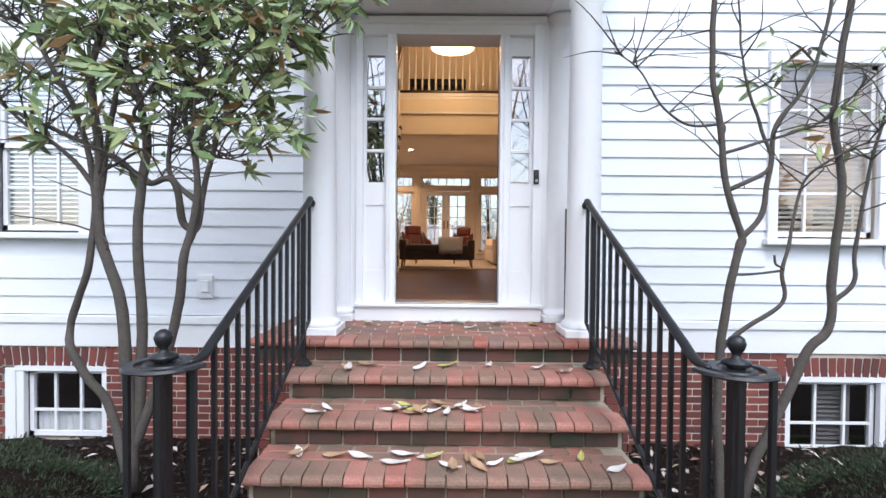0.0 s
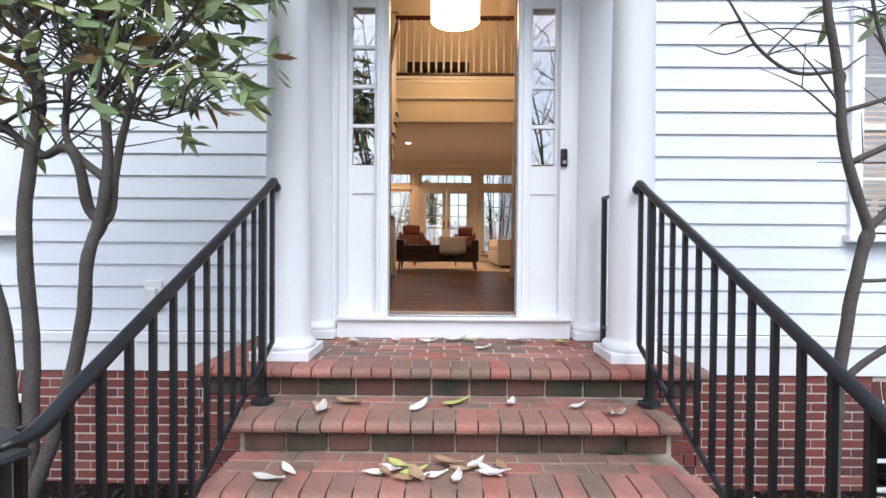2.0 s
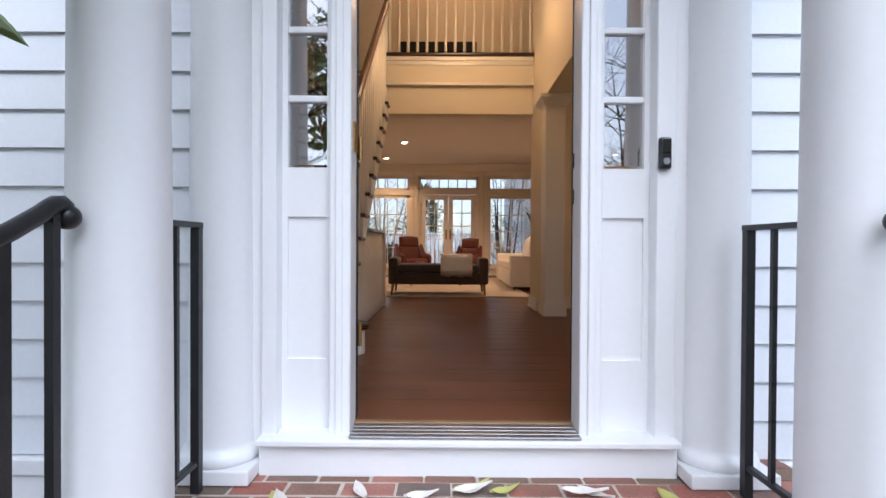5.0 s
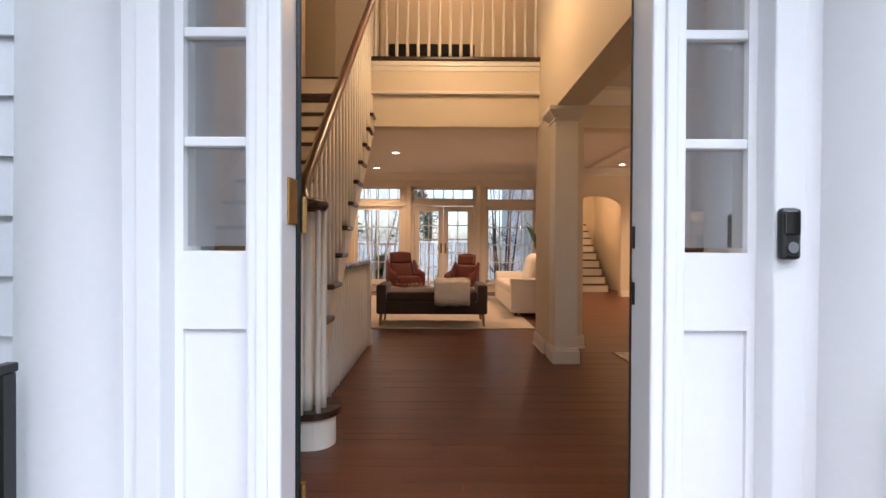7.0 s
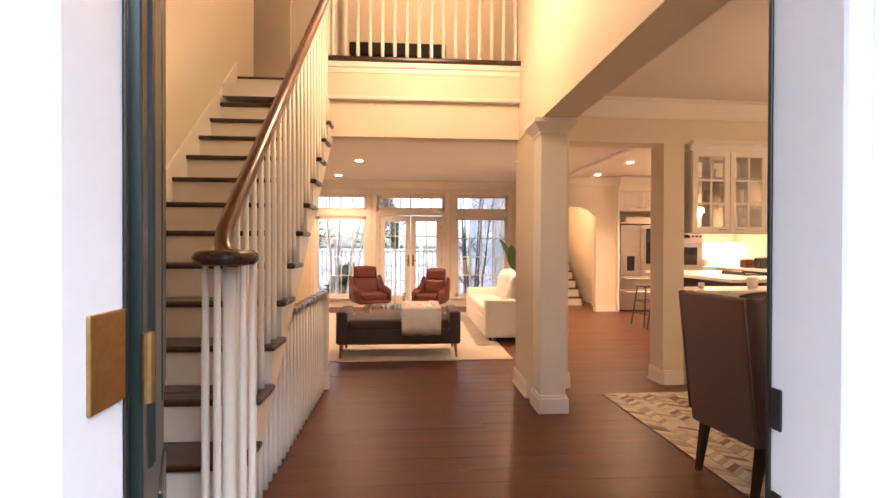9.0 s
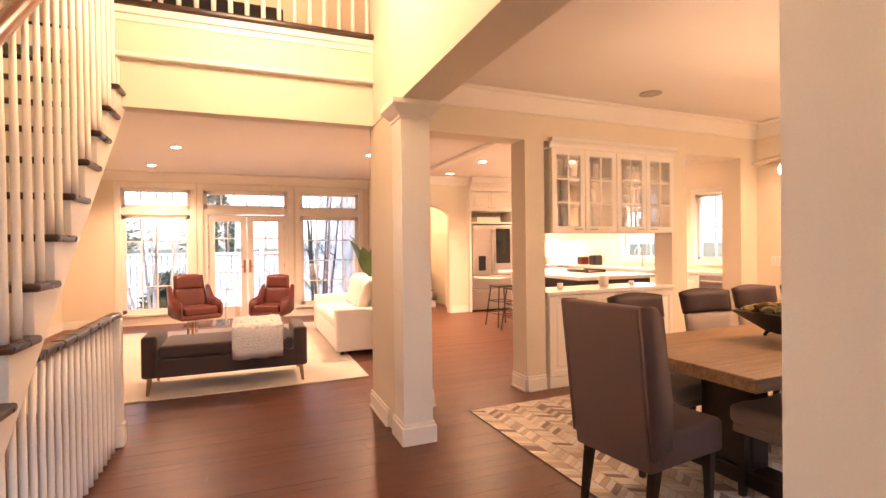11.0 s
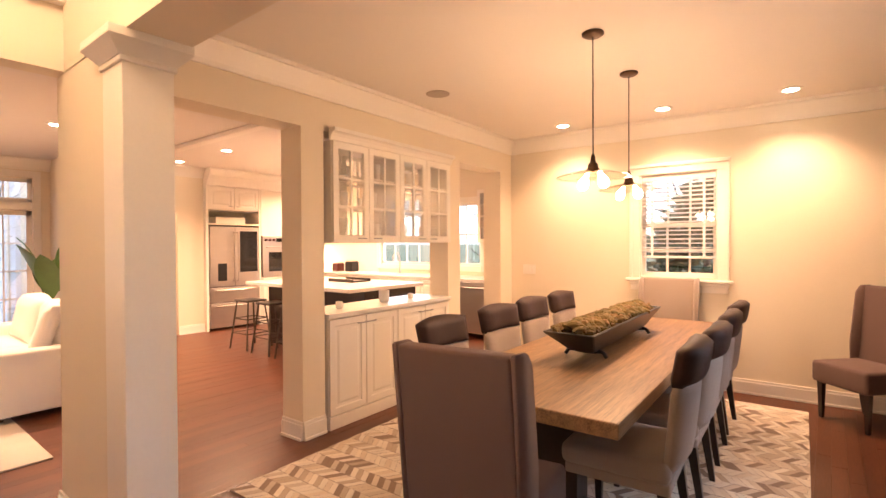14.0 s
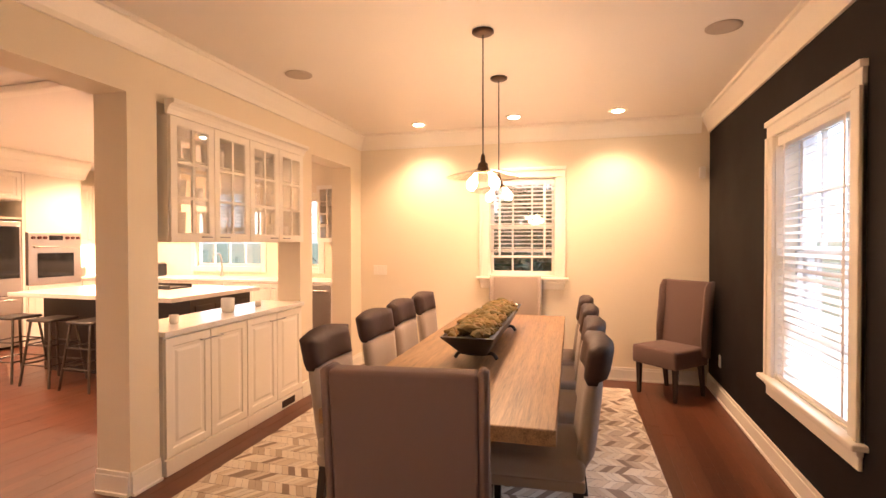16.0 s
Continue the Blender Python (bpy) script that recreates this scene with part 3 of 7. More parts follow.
# brick side walls of the porch
for x, sgn in ((PX0 + 0.03, -1), (PX1 - 0.03, 1)):
    core = struct("porch_side_wall", box(min(x, x - sgn * 0.3), max(x, x - sgn * 0.3), 3.40, FY, -1.35, -0.155), M_MORTAR, "red brick side wall of the porch", "wall")
    bm = B()
    for r in range(17):
        for i in range(5):
            y = 3.47 + 0.2 * i + (0.1 if r % 2 else 0)
            if y < FY - 0.06:
                bx(bm, x - 0.012, x + 0.012, y - 0.096, y + 0.096, -0.262 - 0.0675 * r, -0.206 - 0.0675 * r)
    tagged(part("brick_rest", bm, M_BRICK_ISL, core), kind="stuff")
    side = mesh_piece("brick", bullnose(0.094, 0.195), M_PAVER)
    for i in range(8):
        piece("brick", side, core, pose(x + sgn * 0.03, 3.58 + 0.104 * i, -0.138, 0, 0, 90 if sgn > 0 else -90))
fb = B()
for r in range(17):
    for x0, x1 in ((PX0 + 0.04, SX0), (SX1, PX1 - 0.04)):
        for i in range(3):
            a = x0 + 0.2 * i - (0.1 if r % 2 else 0)
            if min(a + 0.19, x1) - max(a, x0) > 0.02:
                bx(fb, max(a, x0), min(a + 0.19, x1), 3.385, 3.41, -0.262 - 0.0675 * r, -0.206 - 0.0675 * r)
struct("porch_front_wall", fb, M_BRICK_ISL, "red brick front of the porch beside the steps", "wall")
for k in range(2, 5):
    z, front = STEPS[k]
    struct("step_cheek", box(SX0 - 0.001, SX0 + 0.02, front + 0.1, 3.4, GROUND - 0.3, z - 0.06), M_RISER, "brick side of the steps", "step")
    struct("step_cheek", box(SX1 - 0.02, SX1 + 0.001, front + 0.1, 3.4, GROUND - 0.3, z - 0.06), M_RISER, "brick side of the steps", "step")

# columns, pilasters and portico


def column(name, x, y, half=False):
    c = thing(name, pose(x, y, -0.14), "smooth white painted porch column on a square plinth" if not half else "white half-round pilaster against the front wall", "column", kind="structure")
    part("plinth", box(-0.165, 0.165, -0.165, 0.165, 0, 0.055, 0.006), M_TRIM, c)
    prof = [(0.155, 0.055), (0.160, 0.075), (0.152, 0.095), (0.135, 0.105), (0.130, 0.125), (0.129, 0.15), (0.126, 0.6), (0.114, 2.45), (0.125, 2.47), (0.125, 2.50), (0.112, 2.52), (0.112, 2.58), (0.14, 2.62), (0.15, 2.65)]
    part("shaft", lathe(B(), prof, n=40), M_TRIM, c, smooth=True)
    return c


CX = (-0.805, 1.185)
for x in CX:
    column("porch_column", x, 3.61)
    column("pilaster", -0.81 if x < 0 else 1.155, 4.24, True)
bm = B()
bx(bm, -1.05, 1.40, 3.48, 3.84, 2.515, 2.86, 0.01), bx(bm, -1.05, -0.66, 3.84, FY, 2.515, 2.86, 0.01), bx(bm, 1.0, 1.40, 3.84, FY, 2.515, 2.86, 0.01)
bx(bm, -1.2, 1.55, 3.34, FY, 2.86, 2.98, 0.015)
struct("portico", bm, M_TRIM, "white entablature carried by the porch columns", "portico")
struct("portico_ceiling", box(-0.66, 1.0, 3.84, FY, 2.52, 2.56), M_TRIM, "white painted portico ceiling", "ceiling")
bm = B()
prism(bm, [(-1.25, 2.98), (1.6, 2.98), (0.175, 3.7)], "y", 3.3, FY)
struct("portico_roof", bm, M_TRIM, "white pediment above the porch", "roof")

# door surround with sidelights
sur = thing("door_surround", pose(0, 0, 0), "white front door frame with divided sidelights over panels", "door frame", kind="structure")
bm = B()
bx(bm, -0.645, -0.585, 4.20, SY, -0.14, 2.44, 0.006), bx(bm, 0.905, 0.985, 4.20, SY, -0.14, 2.44, 0.006)
bx(bm, DX0 - 0.085, DX0, 4.215, 4.345, 0.0, 2.36, 0.008), bx(bm, DX1, DX1 + 0.085, 4.215, 4.345, 0.0, 2.36, 0.008)
part("jamb", bm, M_TRIM, sur)
for a, b in ((-0.72, -0.645), (0.985, 1.06)):
    part("backing_board", box(a, b, 4.225, FY + 0.03, -0.14, 2.50, 0.003), M_TRIM, sur)
part("jamb_bead", bx(bx(B(), DX0 - 0.06, DX0 - 0.03, 4.203, 4.22, 0.0, 2.35, 0.006), DX1 + 0.03, DX1 + 0.06, 4.203, 4.22, 0.0, 2.35, 0.006), M_TRIM, sur)
part("head", bx(bx(B(), -0.645, 0.985, 4.21, SY, 2.355, 2.50, 0.008), -0.67, 1.01, 4.17, 4.3, 2.44, 2.50, 0.012), M_TRIM, sur)
part("sill", bx(bx(B(), -0.645, 0.985, 4.175, 4.36, -0.15, -0.02, 0.006), -0.645, 0.985, 4.14, 4.36, -0.02, 0.006, 0.006), M_TRIM, sur)
bm = B()
for i in range(4):
    bx(bm, DX0 + 0.005, DX1 - 0.005, 4.155 + 0.036 * i, 4.186 + 0.036 * i, 0.006, 0.020, 0.005)
part("threshold", bm, M_GREY, sur, "ribbed pale metal threshold")
part("threshold_wood", box(DX0, DX1, 4.30, 4.33, 0.0, 0.024, 0.006), M_TABLE, sur)
part("entry_board", box(-0.64, 0.98, 4.365, SY + 0.004, -0.02, 0.004), M_FLOOR, sur, "dark hardwood inside the threshold")
part("entry_board", box(DX0, DX1, 4.33, 4.365, -0.02, 0.004), M_FLOOR, sur, "dark hardwood inside the threshold")
for a, b in ((-0.585, DX0 - 0.085), (DX1 + 0.085, 0.905)):
    bm = B()
    g0, g1 = a + 0.022, b - 0.022
    bx(bm, a, g0, 4.27, 4.36, 0.006, 2.355), bx(bm, g1, b, 4.27, 4.36, 0.006, 2.355)
    for z0, z1 in ((0.006, 0.29), (0.87, 1.07), (2.19, 2.355)):
        bx(bm, g0, g1, 4.27, 4.36, z0, z1)
    bx(bm, g0, g1, 4.282, 4.34, 0.29, 0.87)
    part("sidelight_panel", bm, M_TRIM, sur)
    bm = B()
    for k in range(1, 4):
        z = 1.07 + (2.19 - 1.07) * k / 4
        bx(bm, g0, g1, 4.272, 4.34, z - 0.013, z + 0.013, 0.004)
    part("muntin", bm, M_TRIM, sur)
    for k in range(4):
        z = 1.07 + (2.19 - 1.07) * k / 4
        p = part("pane", box(g0 - 0.003, g1 + 0.003, 4.290, 4.294, z + 0.013, z + 0.267), M_SIDEGLASS, sur)
        p.visible_shadow = False
part("strike_plate", box(DX0, DX0 + 0.006, 4.262, 4.335, 1.14, 1.26, 0.002), M_BRASS, sur, "brass lock plate on the jamb")
for z in (0.93, 1.08):
    part("strike_plate", box(DX1 - 0.005, DX1, 4.316, 4.334, z, z + 0.06, 0.002), M_BLACK, sur, "small dark hinge plate on the jamb")
for x0, x1 in ((DX0, DX0 + 0.005), (DX1 - 0.005, DX1)):
    part("weatherstrip", box(x0, x1, 4.337, 4.344, 0.024, 2.31, 0.002), M_BLACK, sur, "dark rubber weatherstrip")
# open door leaf, swung in against the stair side
leaf = thing("door_1", pose(DX0 - 0.02, 4.375, 0.02, 0, 0, 114), "dark green panelled front door standing open", "door", kind="structure")
part("leaf", box(0, 0.90, -0.024, 0.024, 0, 2.27, 0.004), M_GREENDOOR, leaf)
bm = B()
for z0, z1 in ((0.2, 0.75), (0.95, 2.1)):
    for x0, x1 in ((0.12, 0.41), (0.49, 0.78)):
        bx(bm, x0, x1, -0.034, 0.034, z0, z1, 0.012)
part("door_panel", bm, M_GREENDOOR, leaf)
for z in (0.35, 1.15, 1.95):
    part("hinge", cyl(B(), (-0.004, -0.03, z - 0.05), (-0.004, -0.03, z + 0.05), 0.009), M_BRASS, leaf)
part("strike_plate", box(0.86, 0.905, -0.03, 0.03, 0.95, 1.07, 0.006), M_BRASS, leaf, "brass lock plate")

# ---- rooms ----
bm = B()
bx(bm, -2.8, 7.3, SY, 16.8, -0.2, -0.014)
struct("subfloor", bm, M_TREAD, "floor slab under the boards", "floor")
vs, fs = [], []
rnd = random.Random(4)
y = SY + 0.001
while y < 15.5:
    x = -2.8 + rnd.uniform(-0.8, 0)
    while x < 7.2:
        L = rnd.uniform(0.7, 1.9)
        a, b = max(x, -2.8), min(x + L, 7.2)
        if b - a > 0.05 and not (y < 8.2 and a > EX + 0.2):
            i = len(vs)
            g = 0.0005
            zt = rnd.uniform(-0.0006, 0.0006)
            vs += [(a + g, y + g, -0.013), (b - g, y + g, -0.013), (b - g, y + 0.0826, -0.013), (a + g, y + 0.0826, -0.013), (a + g, y + g, zt), (b - g, y + g, zt), (b - g, y + 0.0826, zt), (a + g, y + 0.0826, zt)]
            fs += [(i + 4, i + 5, i + 6, i + 7), (i, i + 1, i + 5, i + 4), (i + 1, i + 2, i + 6, i + 5), (i + 2, i + 3, i + 7, i + 6), (i + 3, i, i + 4, i + 7)]
        x += L
    y += 0.083
me = bpy.data.meshes.new("floor")
me.from_pydata(vs, [], fs)
me.materials.append(M_FLOOR)
floor = tagged(new("floor", me), "dark walnut-stained hardwood strip floor", "floor", kind="structure")

# ceilings
struct("ceiling_foyer", box(-2.8, 1.5, SY, 12.0, TOP, TOP + 0.1), M_CEIL, "white ceiling high above the foyer", "ceiling")
struct("ceiling_dining", box(1.41, EX + 0.32, SY - 0.1, NY + 0.2, CL, CL + 0.12), M_CEIL, "white dining room ceiling", "ceiling")
struct("ceiling_living", box(-2.9, 2.6, 8.40, WY + 0.1, CL, CL + 0.12), M_CEIL, "white living room ceiling", "ceiling")
struct("ceiling_kitchen", box(2.6, 7.3, 8.40, 16.8, CL, CL + 0.12), M_CEIL, "white kitchen ceiling", "ceiling")

# foyer: west wall of the stair, upper gallery, header over the column
wall_with_holes("wall_west", "y", -2.95, -2.8, SY, WY, 0, TOP, [], M_WALL, "cream wall behind the stair")
struct("stair_wall", box(-1.80, -1.68, SY, 9.4, -0.0, TOP), M_WALL, "cream wall beside the staircase", "wall")
bm = B()
bx(bm, -0.675, 1.14, 8.30, 8.44, HEAD, 2.70), bx(bm, -0.675, 1.14, 8.26, 8.44, 2.70, 3.0)
struct("gallery_front", bm, M_WALL, "cream stepped beam below the upper gallery", "beam")
struct("gallery_trim", bx(bx(bx(B(), -0.675, 1.14, 8.245, 8.44, 2.695, 2.73, 0.008), -0.675, 1.14, 8.24, 8.44, 2.99, 3.045, 0.008), -0.675, 1.14, 8.252, 8.44, 2.94, 2.99, 0.006), M_INTRIM, "ivory moulding on the gallery beam", "trim")
struct("gallery_nosing", box(-0.675, 1.14, 8.215, 8.86, 3.045, 3.085, 0.012), M_TREAD, "dark oak nosing of the upper gallery floor", "trim")
struct("gallery_floor", box(-2.8, 1.14, 8.86, 11.2, 2.87, 3.08), M_TREAD, "dark oak floor of the upper gallery", "floor")
wall_with_holes("wall_gallery_back", "x", 10.6, 10.75, -2.8, 1.5, 3.08, TOP, [(-1.55, -0.85, 3.08, 5.1)], M_WALL, "cream wall behind the upper gallery")
struct("upper_door", box(-1.55, -0.85, 10.66, 10.70, 3.08, 5.1), M_INTRIM, "ivory door on the upper gallery", "door")
wall_with_holes("wall_foyer_east", "y", 1.14, 1.36, SY, 12.0, 0, TOP, [(4.96, 12.0, -0.1, CL + 0.13)], M_WALL, "cream wall between foyer and dining room over a wide opening")
struct("foyer_header", box(1.14, 1.41, 4.96, 8.44, HEAD, CL + 0.13), M_WALL, "cream header over the square column", "beam")
# square column with cap, and the pier behind it
col = thing("square_column", pose(1.245, 7.62, 0), "square ivory column with a moulded cap and base", "column", kind="structure")
part("shaft", box(-0.105, 0.105, -0.105, 0.125, 0.0, HEAD, 0.004), M_INTRIM, col)
part("column_base", bx(bx(B(), -0.125, 0.125, -0.13, 0.15, 0, 0.12, 0.005), -0.115, 0.115, -0.118, 0.14, 0.12, 0.145, 0.006), M_INTRIM, col)
bm = B()
bx(bm, -0.117, 0.117, -0.117, 0.137, 2.235, 2.26, 0.006)
bmesh.ops.create_cone(bm, cap_ends=True, segments=4, radius1=0.168, radius2=0.245, depth=0.06, matrix=Matrix.Translation((0, 0.01, 2.29)) @ Matrix.Rotation(math.pi / 4, 4, "Z"))
bx(bm, -0.173, 0.173, -0.163, 0.183, 2.32, 2.36, 0.005)
part("column_cap", bm, M_INTRIM, col)
bm = B()
bx(bm, 1.145, 1.357, 7.745, 8.44, 0, HEAD - 0.004)
struct("wall_pier", bm, M_WALL, "cream wall pier behind the square column", "wall")

# dining room: its walls stand a little askew to the hall
DINING = Matrix.Translation((2.5, 8.2, 0)) @ Matrix.Rotation(radians(1.9), 4, "Z") @ Matrix.Translation((-2.5, -8.2, 0))


def askew(*obs):
    """Turns top-level things drawn square into the line of the dining room."""
    for ob in obs:
        ob.matrix_basis = DINING @ ob.matrix_basis


wall_north = wall_with_holes("wall_dining_north", "x", NY, NY + 0.24, 1.36, EX, 0, CL, [(1.60, 2.55, -0.1, 2.335), (2.76, 4.40, -0.1, 2.335), (4.62, 5.50, -0.1, 2.335)], M_WALL, "cream wall with openings to the kitchen")
EW = (5.94, 6.675, 1.10, 2.18)
wall_east = wall_with_holes("wall_dining_east", "y", EX, EX + 0.15, SY - 0.1, NY + 0.24, -0.2, CL + 0.2, [EW], M_WALL, "cream dining room wall with a window")
askew(wall_north, wall_east)

# kitchen and living room shell
KW = [(9.70, 10.35, 1.08, 2.15), (10.75, 12.05, 1.08, 2.0)]
wall_with_holes("wall_kitchen_east", "y", 7.10, 7.25, 8.30, 14.25, 0, CL, KW, M_WALL, "cream kitchen wall with windows")
struct("wall_kitchen_south", box(EX + 0.15, 7.25, 8.30, NY + 0.24, 0, CL), M_WALL, "cream kitchen wall", "wall")
wall_with_holes("wall_kitchen_north", "x", 13.45, 13.60, 2.50, 4.34, 0, CL, [(2.95, 3.92, -0.1, 2.2)], M_WALL, "cream wall with an arched doorway")
bm = B()
ar = [(3.435 - 0.485 * math.cos(t), 1.93 + 0.22 * math.sin(t)) for t in [math.pi * k / 16 for k in range(17)]]
prism(bm, [(2.948, 2.202)] + ar + [(3.922, 2.202)], "y", 13.452, 13.598)
wall = bpy.data.objects["wall_kitchen_north"]
part("arch_head", bm, M_WALL, wall)
struct("wall_kitchen_back", box(4.34, 7.25, 14.10, 14.25, 0, CL), M_WALL, "cream wall behind the refrigerator", "wall")
struct("wall_hall_end", box(2.4, 4.4, 16.6, 16.75, 0, CL), M_WALL, "cream wall at the end of the passage", "wall")
struct("wall_hall_east", box(4.34, 4.46, 13.6, 16.6, 0, CL), M_WALL, "cream wall of the passage", "wall")
struct("wall_living_return", box(2.50, 2.62, 13.45, 16.6, 0, CL), M_WALL, "cream return wall beside the garden windows", "wall")
GW = [(-1.93, -0.82), (-0.62, 0.90), (1.12, 2.30)]
wall_with_holes("wall_living_north", "x", WY, WY + 0.16, -2.9, 2.62, 0, CL + 0.1, [(GW[0][0], GW[0][1], 0.18, 2.45), (GW[1][0], GW[1][1], 0.0, 2.45), (GW[2][0], GW[2][1], 0.18, 2.45)], M_WALL, "cream garden wall of the living room with windows and french doors")

# skirting and crown


def skirting(x0, y0, x1, y1, side):
    """A base board along a wall's foot; side: the way it faces."""
    sx, sy = side
    bm = B()
    for d, z0, z1 in ((0.018, 0, 0.115), (0.012, 0.115, 0.14), (0.028, 0, 0.02)):
        bx(bm, min(x0, x1, x0 + sx * d), max(x0, x1, x0 + sx * d), min(y0, y1, y0 + sy * d), max(y0, y1, y0 + sy * d), z0, z1, 0.003)
    return bm


def crown(x0, y0, x1, y1, side, z=CL, d=0.10, h=0.17):
    bm = B()
    prof = [(0, -h), (0.018, -h), (0.025, -h + 0.03), (d * 0.55, -h * 0.45), (d * 0.8, -0.03), (d, -0.028), (d, 0), (0, 0)]
    sx, sy = side
    if sx:
        prism(bm, [(x0 + sx * u, z + v) for u, v in prof], "y", min(y0, y1), max(y0, y1))
    else:
        prism(bm, [(y0 + sy * u, z + v) for u, v in prof], "x", min(x0, x1), max(x0, x1))
    return bm


for i, a in enumerate([(EX, SY, EX, NY, (-1, 0)), (1.36, DY, EX + 0.12, DY, (0, 1)), (4.40, NY, 4.62, NY, (0, -1)), (5.50, NY, EX, NY, (0, -1)),
                       (-2.8, 8.5, -2.8, WY, (1, 0)), (-2.8, WY, -0.7, WY, (0, -1)), (0.98, WY, 2.5, WY, (0, -1)), (3.92, 13.45, 4.34, 13.45, (0, -1)),
                       (1.14, SY, 1.14, 4.96, (-1, 0)), (1.14, 4.96, 1.36, 4.96, (0, 1)), (1.14, 7.90, 1.14, 8.44, (-1, 0)), (1.14, 7.90, 1.37, 7.90, (0, -1)), (1.37, 8.20, 1.60, 8.20, (0, -1)), (1.60, 8.20, 1.60, 8.44, (1, 0)),
                       (2.55, NY, 2.76, NY, (0, -1)), (2.55, NY, 2.55, NY + 0.24, (-1, 0)), (4.62, NY, 4.62, NY + 0.24, (1, 0))]):
    board = struct("baseboard_%d" % i, skirting(*a), M_INTRIM, "ivory moulded baseboard", "baseboard")
    if a[0] == EX or a[1] == NY:
        askew(board)
for i, a in enumerate([(EX, SY, EX, NY, (-1, 0)), (1.36, DY, EX + 0.12, DY, (0, 1)), (1.36, NY, EX, NY, (0, -1)), (-2.8, WY, 2.5, WY, (0, -1)), (2.62, 13.45, 4.34, 13.45, (0, -1))]):
    board = struct("crown_%d" % i, crown(*a), M_INTRIM, "ivory crown moulding", "crown moulding")
    if a[0] == EX or a[1] == NY:
        askew(board)

# ---- staircase ----
RISE, RUN, TX = 0.2053, 0.232, -0.61


def nose(n):
    return 6.03 + RUN * (n - 3), RISE * n


stair = thing("staircase", pose(0, 0, 0), "open staircase with dark oak treads and white risers", "staircase", kind="structure")
for n in range(2, 15):
    y, z = nose(n)
    part("tread", box(-1.68, TX, y, y + RUN + 0.03, z - 0.034, z, 0.012), M_TREAD, stair)
    part("riser", box(-1.68, TX - 0.03, y + 0.028, y + 0.048, z - RISE, z - 0.034), M_INTRIM, stair)
y, z = nose(15)
part("riser", box(-1.68, TX - 0.03, y + 0.028, y + 0.048, z - RISE, z - 0.03), M_INTRIM, stair)
poly = []
for n in range(1, 16):
    y, z = nose(n)
    poly += [(y + 0.03, z - RISE - 0.002), (y + 0.03, z - 0.036)]
y, z = nose(15)


def under(y):
    return 0.885 * (y - 6.03) + 0.256


poly += [(y + 0.25, z - 0.036), (y + 0.25, under(y + 0.25))]
y1, z1 = nose(1)
poly += [(5.745, -0.0)]
part("stringer", prism(B(), poly, "x", TX - 0.05, TX - 0.028), M_INTRIM, stair)
sk = [(nose(1)[0] - 0.05, 0.25), (nose(15)[0], nose(15)[1] + 0.12), (nose(15)[0], nose(15)[1] - 0.2), (nose(1)[0] - 0.05, 0.0)]
part("wall_stringer", prism(B(), sk, "x", -1.68, -1.662), M_INTRIM, stair)
part("soffit", prism(B(), [(5.77, 0.0), (9.0, under(9.0) - 0.02), (9.0, under(9.0)), (5.77, 0.02)], "x", -1.66, TX - 0.05), M_WALL, stair)
# starting step with a rounded end
bm = B()
y, z = nose(1)
ring = [(-1.68, y + RUN + 0.03), (-1.68, y)] + [(-0.60 + 0.15 * math.sin(t), y + 0.13 - 0.15 * math.cos(t)) for t in [math.pi * k / 12 for k in range(13)]]
prism(bm, ring, "z", z - 0.034, z)
part("starting_tread", bm, M_TREAD, stair)
bm = B()
ring = [(-1.68, y + RUN), (-1.68, y + 0.03)] + [(-0.60 + 0.12 * math.sin(t), y + 0.135 - 0.12 * math.cos(t)) for t in [math.pi * k / 12 for k in range(13)]]
prism(bm, ring, "z", 0, z - 0.034)
part("starting_riser", bm, M_INTRIM, stair, smooth=False)

rail = thing("stair_railing", pose(0, 0, 0), "mahogany handrail on white balusters with a scrolled end", "railing", kind="structure")
RX = TX - 0.05
VX = -0.615                                      # middle of the scrolled end


def rail_z(y):
    return 1.53 + 0.885 * (y - 5.86)


pts = [(VX + 0.05, 5.56, 1.295), (VX + 0.0, 5.60, 1.30), (RX + 0.01, 5.67, 1.365), (RX, 5.77, 1.465)] + [(RX, 5.86 + 0.3 * k, rail_z(5.86 + 0.3 * k) + 0.02) for k in range(1, 11)]
bm = B()
tube(bm, curve(pts, 4), 0.035, 12)
part("handrail", bm, M_RAIL, rail, smooth=True)
bm = B()
sp = []
for k in range(34):
    t = k * 0.36
    r = 0.115 - 0.0028 * k
    sp.append((VX - r * math.cos(t) * 0.9, 5.63 - r * math.sin(t), 1.295))
tube(bm, sp, 0.030, 8)
bmesh.ops.create_cone(bm, cap_ends=True, segments=20, radius1=0.05, radius2=0.05, depth=0.05, matrix=Matrix.Translation((VX, 5.63, 1.295)))
part("volute", bm, M_TREAD, rail, smooth=True)


def baluster(h, r=0.016):
    return lathe(B(), [(r * 1.05, 0), (r * 1.05, 0.12), (r, 0.2), (r * 0.95, h * 0.6), (r * 0.72, h)], n=10)


part("newel", lathe(B(), [(0.030, 0), (0.034, 0.1), (0.026, 0.3), (0.024, 1.06)], (VX, 5.63, RISE), 14), M_INTRIM, rail, smooth=True)
for k in range(5):
    t = 0.3 + k * 1.1
    part("baluster", baluster(1.06), M_INTRIM, rail, smooth=True, m=pose(VX - 0.085 * math.cos(t), 5.63 - 0.085 * math.sin(t), RISE))
for n in range(2, 15):
    y, z = nose(n)
    for d in (0.055, 0.17):
        if rail_z(y + d) < 4.35:
            part("baluster", baluster(rail_z(y + d) - z), M_INTRIM, rail, smooth=True, m=pose(RX, y + d, z))
